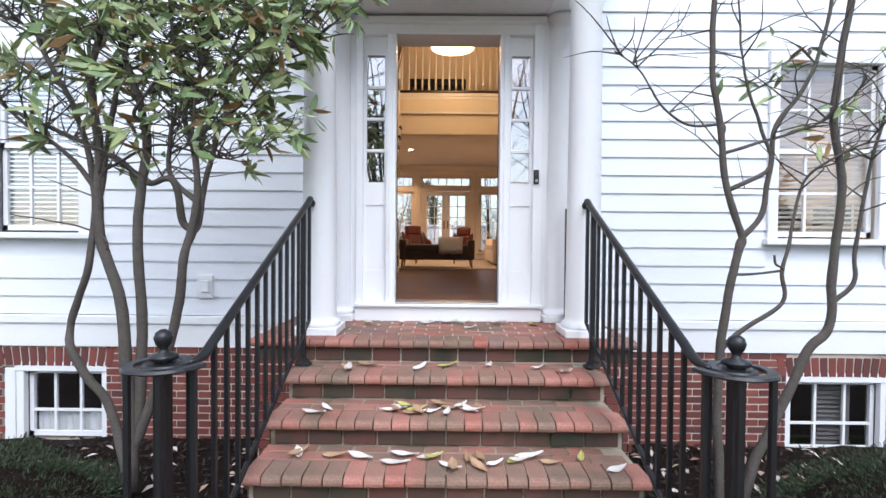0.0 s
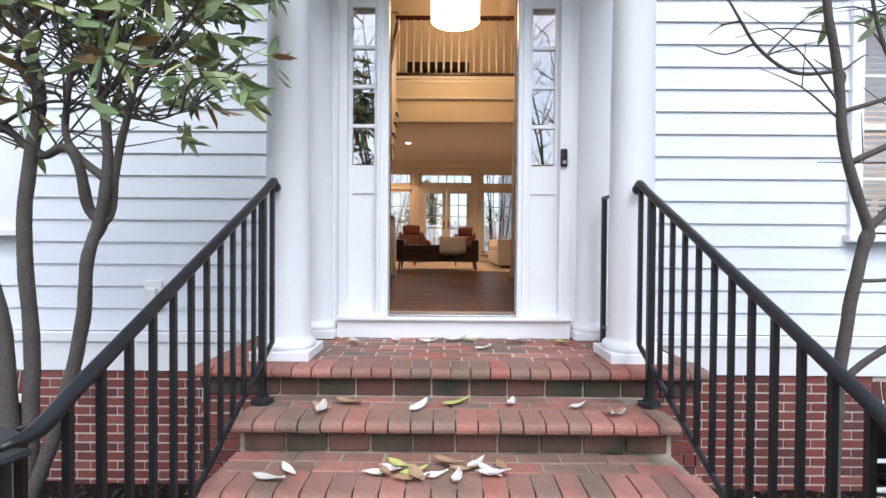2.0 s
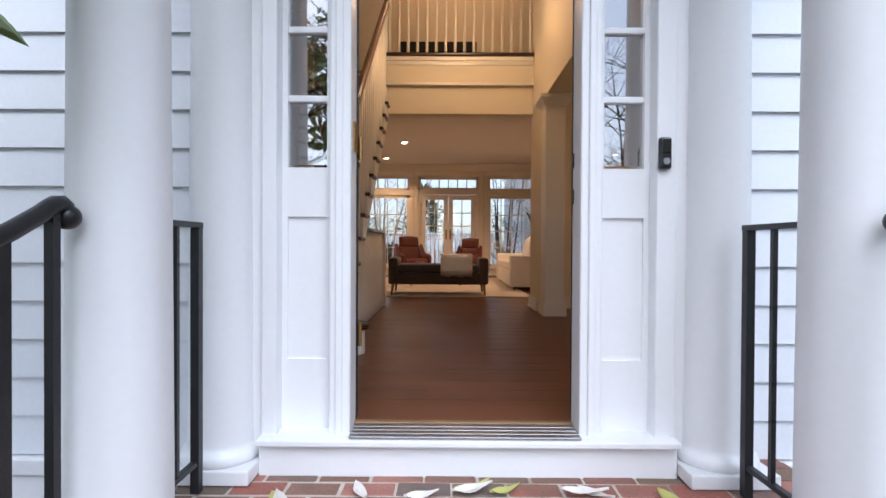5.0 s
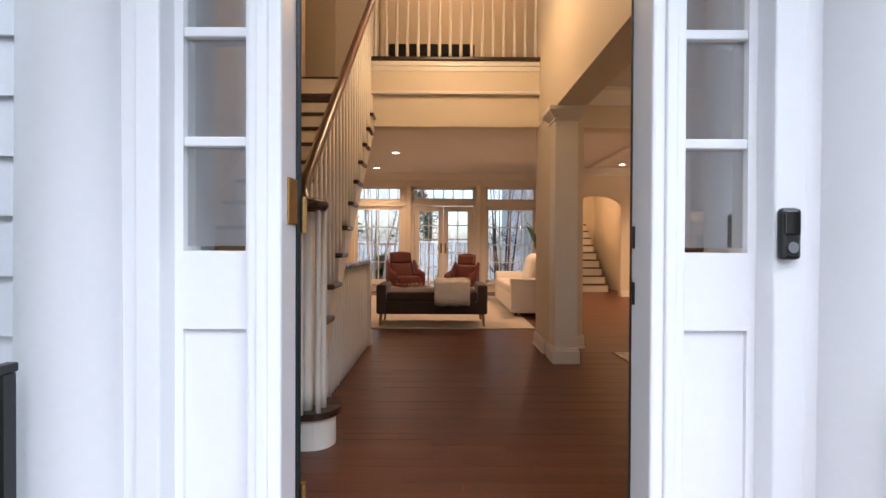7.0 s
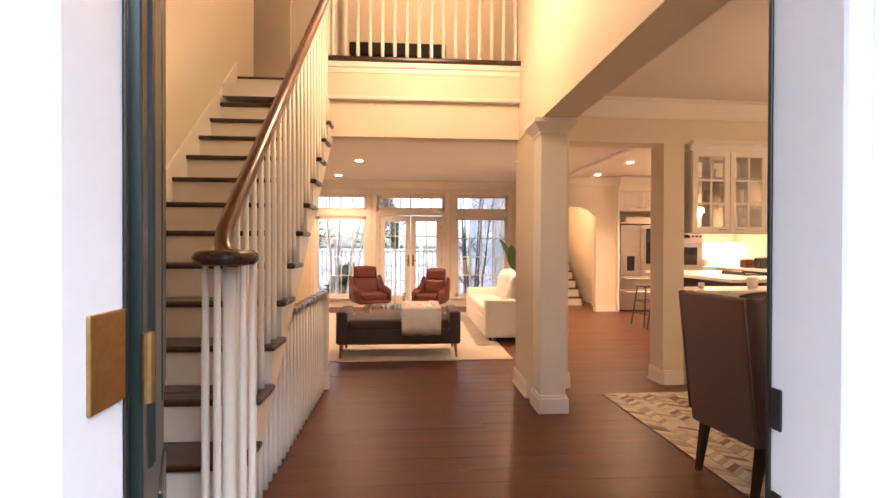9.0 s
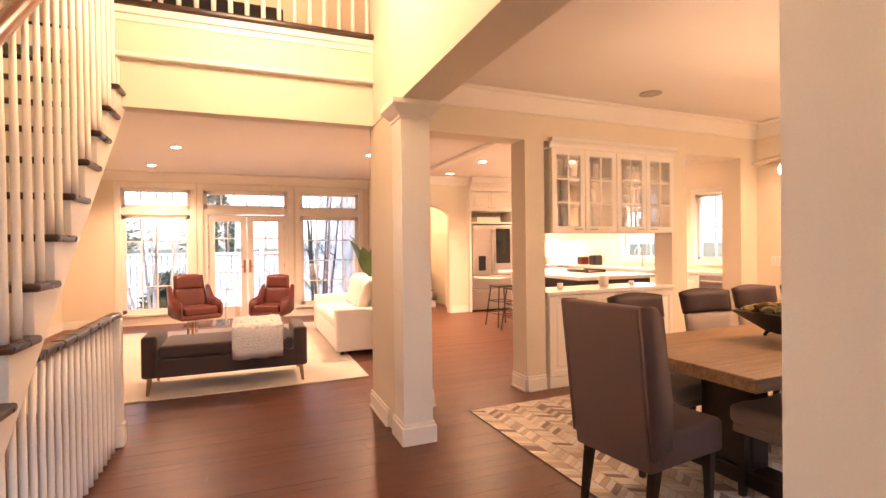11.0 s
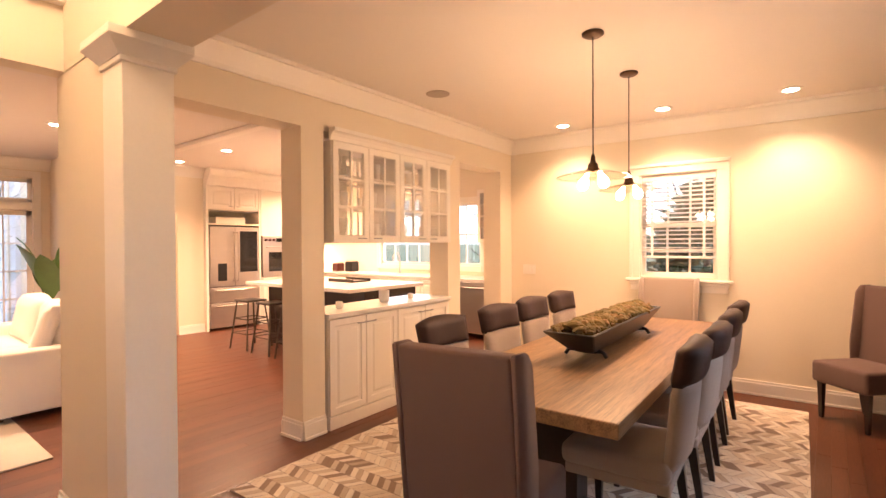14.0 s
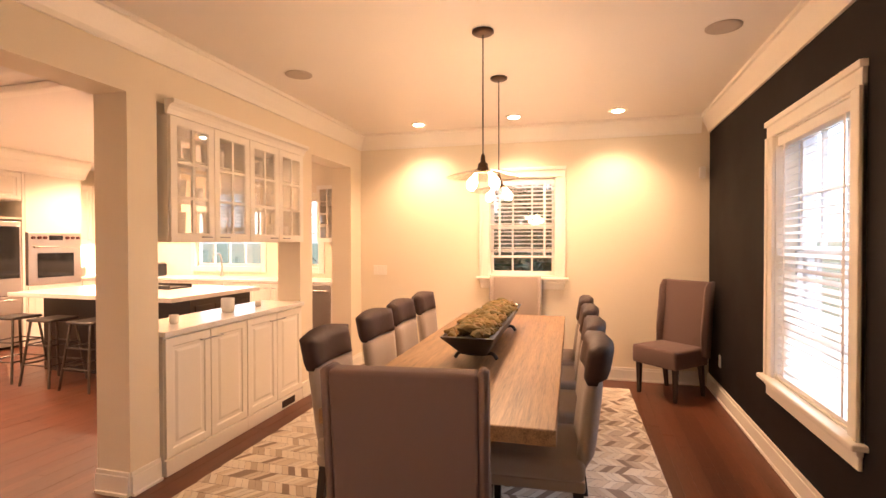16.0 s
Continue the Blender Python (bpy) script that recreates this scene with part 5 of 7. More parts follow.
def sash(name, m, w, h, cols, rows_, label, two=True, depth=0.03, muntin=0.020, frame_w=0.045):
    """A fixed or double-hung sash; local x along the wall, z up, from the lower corner."""
    t = thing(name, m, label, "window", kind="structure")
    halves = ((0.0, h / 2 + 0.02, 0.0), (h / 2 - 0.02, h, 0.032)) if two else ((0.0, h, 0.0),)
    for c, d, yy in halves:
        bm = B()
        bx(bm, 0, w, yy, yy + depth, c, c + frame_w), bx(bm, 0, w, yy, yy + depth, d - frame_w, d)
        bx(bm, 0, frame_w, yy, yy + depth, c, d), bx(bm, w - frame_w, w, yy, yy + depth, c, d)
        for i in range(1, cols):
            x = frame_w + (w - 2 * frame_w) * i / cols
            bx(bm, x - muntin / 2, x + muntin / 2, yy + 0.003, yy + depth - 0.003, c, d)
        for k in range(1, rows_):
            z = c + frame_w + (d - c - 2 * frame_w) * k / rows_
            bx(bm, 0, w, yy + 0.005, yy + depth - 0.005, z - muntin / 2, z + muntin / 2)
        part("window_frame", bm, M_INTRIM, t)
        g = part("pane", box(0.01, w - 0.01, yy + depth / 2 - 0.002, yy + depth / 2 + 0.002, c + 0.01, d - 0.01), M_GLASS, t)
        g.visible_shadow = False
    return t


sash("window_5", pose(EX + 0.05, EW[0], EW[2], 0, 0, 90) @ Matrix.Diagonal((1, -1, 1, 1)), EW[1] - EW[0], EW[3] - EW[2], 3, 2, "ivory sash window with divided panes in the dining room")

# switch plate, outlet, motion sensor, floor vent
sw = thing("switch_plate", pose(EX, 7.99, 1.08), "white triple switch plate on the cream wall", "switch")
part("plate", box(-0.007, 0, -0.085, 0.085, 0, 0.115, 0.003), M_INTRIM, sw)
for k in (-1, 0, 1):
    part("rocker", box(-0.011, -0.006, k * 0.047 - 0.016, k * 0.047 + 0.016, 0.025, 0.09, 0.002), M_INTRIM, sw)
ol = thing("wall_outlet", pose(5.45, DY, 0.30), "ivory electric outlet on the charcoal wall", "outlet")
part("plate", box(-0.036, 0.036, 0, 0.006, 0, 0.115, 0.003), M_INTRIM, ol)
ms = thing("motion_detector", pose(EX, 4.49, 2.11), "small white sensor high in the corner", "sensor")
part("body", box(-0.045, 0, -0.03, 0.03, 0, 0.12, 0.012), M_INTRIM, ms)

# ---- pass-through cabinets ----


def panel_door(w, h, glass=False, cols=2, rows_=3):
    """A framed cabinet door, front at y = 0: a raised field, or an open frame with glazing bars."""
    bm = B()
    f = 0.058
    steps = [(0.0, 0.02), (0.0, 0.002), (0.002, 0.0), (f - 0.006, 0.0), (f, 0.009)]
    steps += [(f, 0.02)] if glass else [(f + 0.022, 0.010), (f + 0.040, 0.003)]
    loops = [[bm.verts.new(p) for p in ((d, y, d), (w - d, y, d), (w - d, y, h - d), (d, y, h - d))] for d, y in steps]
    for a, b in zip(loops, loops[1:] + ([loops[0]] if glass else [])):
        for i in range(4):
            bm.faces.new((a[i], a[(i + 1) % 4], b[(i + 1) % 4], b[i]))
    if glass:
        for i in range(1, cols):
            x = f + (w - 2 * f) * i / cols
            bx(bm, x - 0.009, x + 0.009, 0.002, 0.018, f, h - f)
        for k in range(1, rows_):
            z = f + (h - 2 * f) * k / rows_
            bx(bm, f, w - f, 0.003, 0.017, z - 0.009, z + 0.009)
    else:
        bm.faces.new(loops[-1]), bm.faces.new(list(reversed(loops[0])))
    bmesh.ops.recalc_face_normals(bm, faces=bm.faces)
    return bm


def knob(m, parent, w=0.09):
    bm = B()
    tube(bm, curve([(-w / 2, 0, 0), (-w / 2, -0.022, 0), (w / 2, -0.022, 0), (w / 2, 0, 0)], 3), 0.005, 6)
    return part("handle", bm, M_GREY, parent, "brushed metal handle", m=m)


for k in range(2):
    x0 = 2.79 + 0.80 * k
    c = thing("base_cabinet", pose(x0, NY - 0.0, 0), "ivory base cabinet with raised panel doors under the pass-through", "cabinet", "pass-through cabinets")
    part("body", bx(box(0, 0.80, 0.0, 0.36, 0.09, 0.88), 0, 0.80, 0.0, 0.36, 0.0, 0.09), M_INTRIM, c)
    for j in range(2):
        d = part("door", panel_door(0.392, 0.755), M_INTRIM, c, m=pose(0.004 + 0.398 * j, -0.021, 0.11))
        knob(pose(0.34 - 0.29 * j, 0, 0.70), d)
    part("toe_board", box(0, 0.80, -0.022, 0.0, 0, 0.10, 0.003), M_INTRIM, c)
ct = thing("pass_through_counter", pose(2.77, NY, 0.88), "white stone counter in the pass-through", "counter")
part("slab", box(-0.005, 1.628, -0.045, 0.42, 0, 0.035, 0.004), M_STONE, ct)
vent = thing("toe_vent", pose(4.05, NY - 0.025, 0.02), "brown slotted vent in the toe board", "vent")
part("grille", box(0, 0.20, -0.004, 0, 0, 0.06, 0.001), M_LEATHER, vent)

for k in range(2):
    x0 = 2.81 + 0.785 * k
    c = thing("glass_cabinet", pose(x0, NY - 0.03, 1.47), "ivory wall cabinet with divided glass doors, lit and holding glassware", "cabinet", "glass cabinets")
    bm = B()
    w, h, dp = 0.785, 0.80, 0.31
    bx(bm, 0, 0.02, 0, dp, 0, h), bx(bm, w - 0.02, w, 0, dp, 0, h), bx(bm, 0.02, w - 0.02, 0, dp, 0, 0.03), bx(bm, 0.02, w - 0.02, 0, dp, h - 0.03, h)
    part("body", bm, M_INTRIM, c)
    for z in (0.28, 0.54):
        part("shelf", box(0.02, w - 0.02, 0.03, dp - 0.02, z, z + 0.010), M_INTRIM, c)
    for j in range(2):
        for yy in (-0.021, dp + 0.001):
            d = part("door", panel_door(0.386, h - 0.01, True), M_INTRIM, c, m=pose(0.004 + 0.391 * j, yy, 0.005))
            if yy < 0:
                part("pane", box(0.05, 0.336, 0.009, 0.012, 0.05, h - 0.06), M_GLASS, d).visible_shadow = False
                knob(pose(0.30 - 0.21 * j, 0, 0.03), d, 0.07)
    rnd = random.Random(20 + k)
    for z in (0.03, 0.29, 0.55):
        for q in range(4):
            gx, gy, r_, gh = 0.11 + 0.185 * q + rnd.uniform(-0.02, 0.02), rnd.uniform(0.1, 0.22), rnd.uniform(0.028, 0.042), rnd.uniform(0.09, 0.19)
            # opaque white stands in for the bright highlights on clear glass
            gl = thing("tumbler", pose(x0 + gx, NY - 0.03 + gy, 1.47 + z + 0.001), "clear tumbler on a cabinet shelf, drawn opaque white", "tumbler", "tumblers")
            part("bowl", lathe(B(), [(r_ * 0.75, 0), (r_ * 0.9, gh * 0.5), (r_, gh)], n=12), M_STONE, gl, smooth=True)
cr = struct("cabinet_crown", crown(2.79, NY - 0.03, 4.40, NY - 0.03, (0, -1), z=HEAD, d=0.07, h=0.09), M_INTRIM, "ivory crown on the glass cabinets", "crown moulding")
for x, y, r_, h in ((3.05, 8.40, 0.03, 0.06), (3.62, 8.42, 0.05, 0.11), (3.70, 8.50, 0.04, 0.10), (3.98, 8.40, 0.028, 0.05)):
    mg = thing("white_cup", pose(x, y, 0.916), "white porcelain cup on the pass-through counter", "cup", "cups")
    part("body", lathe(B(), [(r_ * 0.8, 0), (r_, h * 0.3), (r_, h), (r_ - 0.004, h), (r_ - 0.005, 0.01)], n=18), M_STONE, mg, smooth=True)

SQUARE = ("hide_rug", "dining_table", "dining_chair", "wing_chair", "dough_bowl", "window_5", "switch_plate", "motion_detector", "base_cabinet", "pass_through_counter", "toe_vent", "glass_cabinet", "tumbler", "white_cup", "cabinet_crown")
askew(*[ob for ob in bpy.data.objects if not ob.parent and ob.name.split(".")[0] in SQUARE])

# ---- kitchen ----
isl = thing("kitchen_island", pose(4.85, 10.72, 0), "dark kitchen island with a white stone top", "island")
part("body", box(-0.36, 0.58, -1.05, 1.05, 0, 0.88, 0.004), M_DARKWOOD, isl)
part("worktop", box(-0.68, 0.66, -1.13, 1.13, 0.88, 0.925, 0.005), M_STONE, isl)
for k in range(3):
    part("end_panel", box(-0.30 + 0.29 * k, -0.05 + 0.29 * k, -1.062, -1.05, 0.12, 0.80, 0.004), M_DARKWOOD, isl)


def stool(m):
    s = thing("counter_stool", m, "dark metal counter stool at the kitchen island", "stool", "island stools")
    part("seat", box(-0.16, 0.16, -0.16, 0.16, 0.655, 0.685, 0.014, 3), M_GUNMETAL, s)
    for sx in (-1, 1):
        for sy in (-1, 1):
            part("leg", tube(B(), [(sx * 0.13, sy * 0.13, 0.655), (sx * 0.20, sy * 0.20, 0)], 0.012, 8), M_GUNMETAL, s)
    for z, r in ((0.22, 0.178), (0.42, 0.158)):
        for a, b in (((-r, -r), (r, -r)), ((r, -r), (r, r)), ((r, r), (-r, r)), ((-r, r), (-r, -r))):
            part("rung", cyl(B(), (*a, z), (*b, z), 0.008, n=6), M_GUNMETAL, s)
    return s


s0 = stool(pose(4.14, 10.0, 0, 0, 0, 4))
for y in (10.55, 11.1, 11.65):
    copy_thing(s0, pose(4.13, y, 0, 0, 0, (y * 37) % 9 - 4))

fr = thing("refrigerator", pose(4.39, 13.38, 0), "stainless steel french door refrigerator with a dark screen", "refrigerator")
part("body", box(0, 0.90, 0.03, 0.70, 0.02, 1.77), M_BLACK, fr)
for k, (x0, x1, z0, z1) in enumerate(((0.004, 0.447, 0.74, 1.77), (0.453, 0.896, 0.74, 1.77), (0.004, 0.896, 0.47, 0.73), (0.004, 0.896, 0.04, 0.46))):
    d = part("door" if k < 2 else "drawer", box(x0, x1, -0.03, 0.03, z0, z1, 0.008), M_STEEL, fr)
    bm = B()
    if k < 2:
        x = 0.415 if k == 0 else 0.485
        tube(bm, curve([(x, -0.03, z0 + 0.10), (x, -0.075, z0 + 0.16), (x, -0.075, z1 - 0.16), (x, -0.03, z1 - 0.10)], 4), 0.011, 8)
    else:
        tube(bm, curve([(0.10, -0.03, z1 - 0.05), (0.15, -0.07, z1 - 0.05), (0.75, -0.07, z1 - 0.05), (0.80, -0.03, z1 - 0.05)], 4), 0.010, 8)
    part("handle", bm, M_STEEL, d)
part("screen", box(0.54, 0.87, -0.036, -0.028, 0.98, 1.70, 0.003), M_DARKGLASS, fr, "dark glass screen")
part("dispenser", box(0.14, 0.30, -0.034, -0.02, 0.84, 1.14, 0.004), M_BLACK, fr, "black water dispenser")
sr = thing("refrigerator_surround", pose(4.36, 13.36, 0), "ivory tall cabinet round the refrigerator with an open niche", "cabinet")
part("side_panel", bx(box(-0.022, 0.018, 0.0, 0.72, 0, 2.46), 0.945, 0.98, 0.0, 0.72, 0, 2.46), M_INTRIM, sr)
part("niche", bx(bx(B(), 0.018, 0.945, 0.0, 0.72, 1.80, 1.83), 0.018, 0.945, 0.50, 0.72, 1.83, 2.06), M_WALL, sr)
part("top_box", box(0.018, 0.945, 0.02, 0.72, 2.06, 2.46), M_INTRIM, sr)
for k in range(2):
    d = part("door", panel_door(0.455, 0.37), M_INTRIM, sr, m=pose(0.02 + 0.463 * k, 0.0, 2.075))
    knob(pose(0.39 - 0.33 * k, 0, 0.05), d, 0.06)
bxs = thing("white_box", pose(4.60, 13.55, 1.831), "long white box lying in the niche above the refrigerator", "box")
part("body", box(0, 0.55, 0, 0.25, 0, 0.12, 0.006), M_INTRIM, bxs)

ov = thing("oven_tower", pose(5.36, 13.38, 0), "ivory tall cabinet with a built-in steel wall oven", "oven")
part("body", box(0, 0.80, 0.0, 0.70, 0, 0.86), M_INTRIM, ov)
part("upper_body", box(0, 0.80, 0.0, 0.70, 1.62, 2.46), M_INTRIM, ov)
part("door", panel_door(0.76, 0.76), M_INTRIM, ov, m=pose(0.02, -0.02, 0.08))
o = part("oven", box(0.02, 0.78, -0.02, 0.68, 0.86, 1.62, 0.006), M_STEEL, ov, "stainless steel oven")
part("oven_glass", box(0.14, 0.66, -0.03, -0.018, 0.96, 1.32, 0.004), M_DARKGLASS, o)
part("control_panel", box(0.30, 0.50, -0.026, -0.018, 1.51, 1.58, 0.003), M_DARKGLASS, o)
bm = B()
for k in (0.08, 0.16, 0.24, 0.56, 0.64, 0.72):
    cyl(bm, (k, -0.02, 1.545), (k, -0.05, 1.545), 0.022, n=14)
part("knob", bm, M_REDLEATHER, o, "red control knobs")
part("handle", tube(B(), curve([(0.10, -0.02, 1.41), (0.12, -0.07, 1.41), (0.68, -0.07, 1.41), (0.70, -0.02, 1.41)], 4), 0.013, 8), M_STEEL, o)

for x0, x1, label in ((6.18, 6.48, "ivory base cabinet with a drawer beside the oven"),):
    c = thing("base_cabinet", pose(x0, 13.42, 0), label, "cabinet", "kitchen base cabinets")
    part("body", box(0, x1 - x0, 0, 0.68, 0.09, 0.88), M_INTRIM, c)
    part("drawer_front", box(0.01, x1 - x0 - 0.01, -0.02, 0, 0.68, 0.87, 0.004), M_INTRIM, c)
    part("door", panel_door(x1 - x0 - 0.02, 0.55), M_INTRIM, c, m=pose(0.01, -0.02, 0.11))
wt = thing("corner_worktop", pose(6.16, 13.39, 0.88), "white stone worktop along the kitchen walls", "counter")
part("slab", bx(box(0, 0.94, 0, 0.71, 0, 0.04, 0.004), 0.28, 0.94, -4.85, 0.0, 0, 0.04, 0.004), M_STONE, wt)
bs = struct("backsplash", bx(box(6.18, 7.09, 14.085, 14.10, 0.92, 1.45), 7.085, 7.10, 12.1, 14.08, 0.92, 1.45), M_TILE, "white tiled backsplash", "backsplash")
uc = thing("wall_cabinet", pose(6.16, 13.75, 1.45), "ivory wall cabinet over the backsplash", "cabinet", "kitchen wall cabinets")
part("body", box(0, 0.93, 0, 0.34, 0, 0.98), M_INTRIM, uc)
for k in range(2):
    d = part("door", panel_door(0.455, 0.96), M_INTRIM, uc, m=pose(0.004 + 0.463 * k, -0.02, 0.01))
    knob(pose(0.39 - 0.33 * k, 0, 0.06), d, 0.06)
y = 8.52
for k, (w, kind) in enumerate(((0.62, "drawers"), (0.60, "dishwasher"), (0.75, "doors"), (0.90, "doors"), (0.80, "doors"), (0.75, "doors"))):
    c = thing("dishwasher" if kind == "dishwasher" else "base_cabinet", pose(6.47, y + w, 0, 0, 0, -90), {"drawers": "ivory drawer cabinet under the kitchen window", "dishwasher": "stainless steel dishwasher under the worktop", "doors": "ivory base cabinet with panel doors under the worktop"}[kind], "cabinet" if kind != "dishwasher" else "dishwasher", "kitchen base cabinets" if kind != "dishwasher" else "")
    part("body", box(0, w - 0.004, 0, 0.60, 0.09, 0.88), M_INTRIM, c)
    if kind == "drawers":
        for z0, z1 in ((0.11, 0.38), (0.39, 0.60), (0.61, 0.74), (0.75, 0.87)):
            d = part("drawer_front", box(0.006, w - 0.01, -0.02, 0, z0, z1, 0.004), M_INTRIM, c)
            part("handle", tube(B(), [(w / 2 - 0.06, -0.035, (z0 + z1) / 2), (w / 2 + 0.06, -0.035, (z0 + z1) / 2)], 0.006, 6), M_GREY, d)
    elif kind == "dishwasher":
        d = part("door", box(0.006, w - 0.01, -0.025, 0, 0.11, 0.87, 0.005), M_STEEL, c)
        part("handle", tube(B(), [(0.06, -0.055, 0.79), (w - 0.06, -0.055, 0.79)], 0.011, 8), M_STEEL, d)
    else:
        for j in range(2):
            d = part("door", panel_door(w / 2 - 0.008, 0.755), M_INTRIM, c, m=pose(0.004 + j * w / 2, -0.02, 0.11))
            knob(pose(w / 2 - 0.07 if j == 0 else 0.05, 0, 0.70), d, 0.06)
    y += w
gc = thing("glass_cabinet", pose(6.78, 9.56, 1.47, 0, 0, -90), "ivory wall cabinet with divided glass doors beside the kitchen window", "cabinet", "glass cabinets")
part("body", bx(bx(bx(bx(box(0, 0.02, 0.02, 0.31, 0, 0.84), 1.0, 1.02, 0.02, 0.31, 0, 0.84), 0.02, 1.0, 0.02, 0.31, 0, 0.02), 0.02, 1.0, 0.02, 0.31, 0.82, 0.84), 0.02, 1.0, 0.295, 0.31, 0.02, 0.82), M_INTRIM, gc)
for k in range(3):
    d = part("door", panel_door(0.335, 0.83, True, 2, 4), M_INTRIM, gc, m=pose(0.003 + 0.339 * k, 0, 0.005))
    part("pane", box(0.05, 0.285, 0.009, 0.012, 0.05, 0.78), M_GLASS, d).visible_shadow = False
for z in (0.28, 0.54):
    part("shelf", box(0.02, 1.0, 0.05, 0.29, z, z + 0.015), M_INTRIM, gc)
for (a, b, c, d), n in ((KW[0], 2), (KW[1], 4)):
    k = "window_%d" % (6 + n // 3)
    sash(k, pose(7.14, a, c, 0, 0, 90) @ Matrix.Diagonal((1, -1, 1, 1)), b - a, d - c, n, 2, "ivory kitchen window with divided panes", two=False)
    cs = thing("kitchen_window_casing", pose(7.10, a, c, 0, 0, 90), "ivory casing round the kitchen window", "window casing", kind="structure")
    w, h = b - a, d - c
    part("casing", bx(bx(bx(bx(B(), -0.09, 0, 0, 0.022, -0.09, h + 0.09, 0.003), w, w + 0.09, 0, 0.022, -0.09, h + 0.09, 0.003), 0, w, 0, 0.022, h, h + 0.09, 0.003), -0.0, w, 0, 0.03, -0.09, 0, 0.003), M_INTRIM, cs)
fa = thing("kitchen_faucet", pose(6.95, 11.4, 0.92), "chrome gooseneck faucet at the sink", "faucet")
part("spout", tube(B(), curve([(0, 0, 0), (0, 0, 0.28), (-0.08, 0, 0.38), (-0.17, 0, 0.32), (-0.18, 0, 0.24)], 6), 0.012, 8), M_STEEL, fa, smooth=True)
part("lever", cyl(B(), (0, 0.02, 0.06), (0, 0.09, 0.10), 0.007, n=8), M_STEEL, fa)
part("base", lathe(B(), [(0.028, 0), (0.026, 0.04), (0.014, 0.06)], n=14), M_STEEL, fa)
for x, y, w, h, mt, nm, lb, ct_ in ((6.85, 12.6, 0.10, 0.20, M_BLACK, "coffee_maker", "black coffee maker on the worktop", "coffee maker"), (6.8, 12.95, 0.09, 0.16, M_REDLEATHER, "canister", "red canister on the worktop", "canister"), (6.75, 9.05, 0.10, 0.10, M_BLACK, "toaster", "dark toaster on the worktop", "toaster"), (6.4, 13.7, 0.05, 0.14, M_STEEL, "canister", "steel canister on the worktop", "canister")):
    t = thing(nm, pose(x, y, 0.921), lb, ct_)
    part("body", box(-w, w, -w, w, 0, h, 0.02, 3), mt, t)
    part("lid", box(-w * 0.8, w * 0.8, -w * 0.8, w * 0.8, h, h + 0.02, 0.008), M_STEEL, t)
tr = thing("serving_tray", pose(5.05, 10.6, 0.926), "dark wooden tray on the island", "tray")
part("base", box(-0.16, 0.16, -0.25, 0.25, 0, 0.018, 0.005), M_DARKWOOD, tr)
for sx in (-0.1625, 0.1625):
    part("rim", box(sx - 0.0075, sx + 0.0075, -0.26, 0.26, 0, 0.045, 0.004), M_DARKWOOD, tr)
hd = struct("door_passage", bx(box(4.22, 4.265, 13.66, 14.42, 0, 2.03, 0.004), 4.25, 4.34, 14.42, 14.50, 0, 2.1), M_INTRIM, "white door standing open in the passage", "door")

back = thing("back_staircase", pose(3.36, 14.5, 0), "narrow back stair with dark treads beyond the arch", "staircase", kind="structure")
for n in range(9):
    part("riser", box(-0.66, 0.66, 0.23 * n, 0.23 * n + 0.02, 0.185 * n, 0.185 * (n + 1) - 0.03), M_INTRIM, back)
    part("tread", box(-0.66, 0.66, 0.23 * n - 0.025, 0.23 * (n + 1) + 0.02, 0.185 * (n + 1) - 0.03, 0.185 * (n + 1), 0.008), M_TREAD, back)
struct("ceiling_beam", box(3.17, 3.31, 8.49, 13.35, CL - 0.055, CL, 0.02), M_INTRIM, "ivory shallow trim band across the kitchen ceiling", "beam")
bm = B()
prism(bm, [(13.36, 2.46), (13.33, 2.47), (13.30, 2.53), (13.25, 2.60), (13.23, 2.62), (13.20, 2.70), (13.20, CL - 0.002), (14.09, CL - 0.002), (14.09, 2.46)], "x", 4.335, 6.20)
struct("kitchen_cornice", bm, M_INTRIM, "ivory cornice over the tall kitchen cabinets", "crown moulding")

# ---- living room ----
rug = thing("living_rug", pose(-0.4, 11.3, 0), "large pale wool rug with faded pattern", "rug")
part("rug_body", box(-1.75, 1.72, -1.95, 2.1, 0.001, 0.013, 0.004), M_RUG, rug)

bn = thing("upholstered_bench", pose(-0.025, 9.78, 0.012), "charcoal wool bench with low rolled ends on tapered wooden legs", "bench")
part("frame", box(-0.715, 0.715, -0.32, 0.32, 0.16, 0.33, 0.015, 3), M_BENCH, bn)
part("cushion", box(-0.60, 0.60, -0.33, 0.33, 0.325, 0.455, 0.04, 4), M_BENCH, bn, smooth=True)
for s in (-1, 1):
    part("arm", box(min(s * 0.60, s * 0.735), max(s * 0.60, s * 0.735), -0.33, 0.33, 0.16, 0.55, 0.03, 4), M_BENCH, bn, smooth=True)
    for y in (-0.29, 0.29):
        part("leg", cyl(B(), (s * 0.67, y, 0.17), (s * 0.69, y, 0.0), 0.024, 0.013, 10), M_TABLE, bn)
th = thing("fur_throw", pose(0.24, 9.78, 0.0), "cream faux fur throw folded over the bench", "throw")
bm = B()
rnd = random.Random(5)
prof = [(-0.40, 0.30), (-0.395, 0.42), (-0.37, 0.50), (-0.30, 0.52), (0.0, 0.525), (0.30, 0.52), (0.37, 0.50), (0.395, 0.42), (0.40, 0.34)]
prof = [(p.x, p.y) for p in curve([(a, b, 0) for a, b in prof], 4)]
rows3 = []
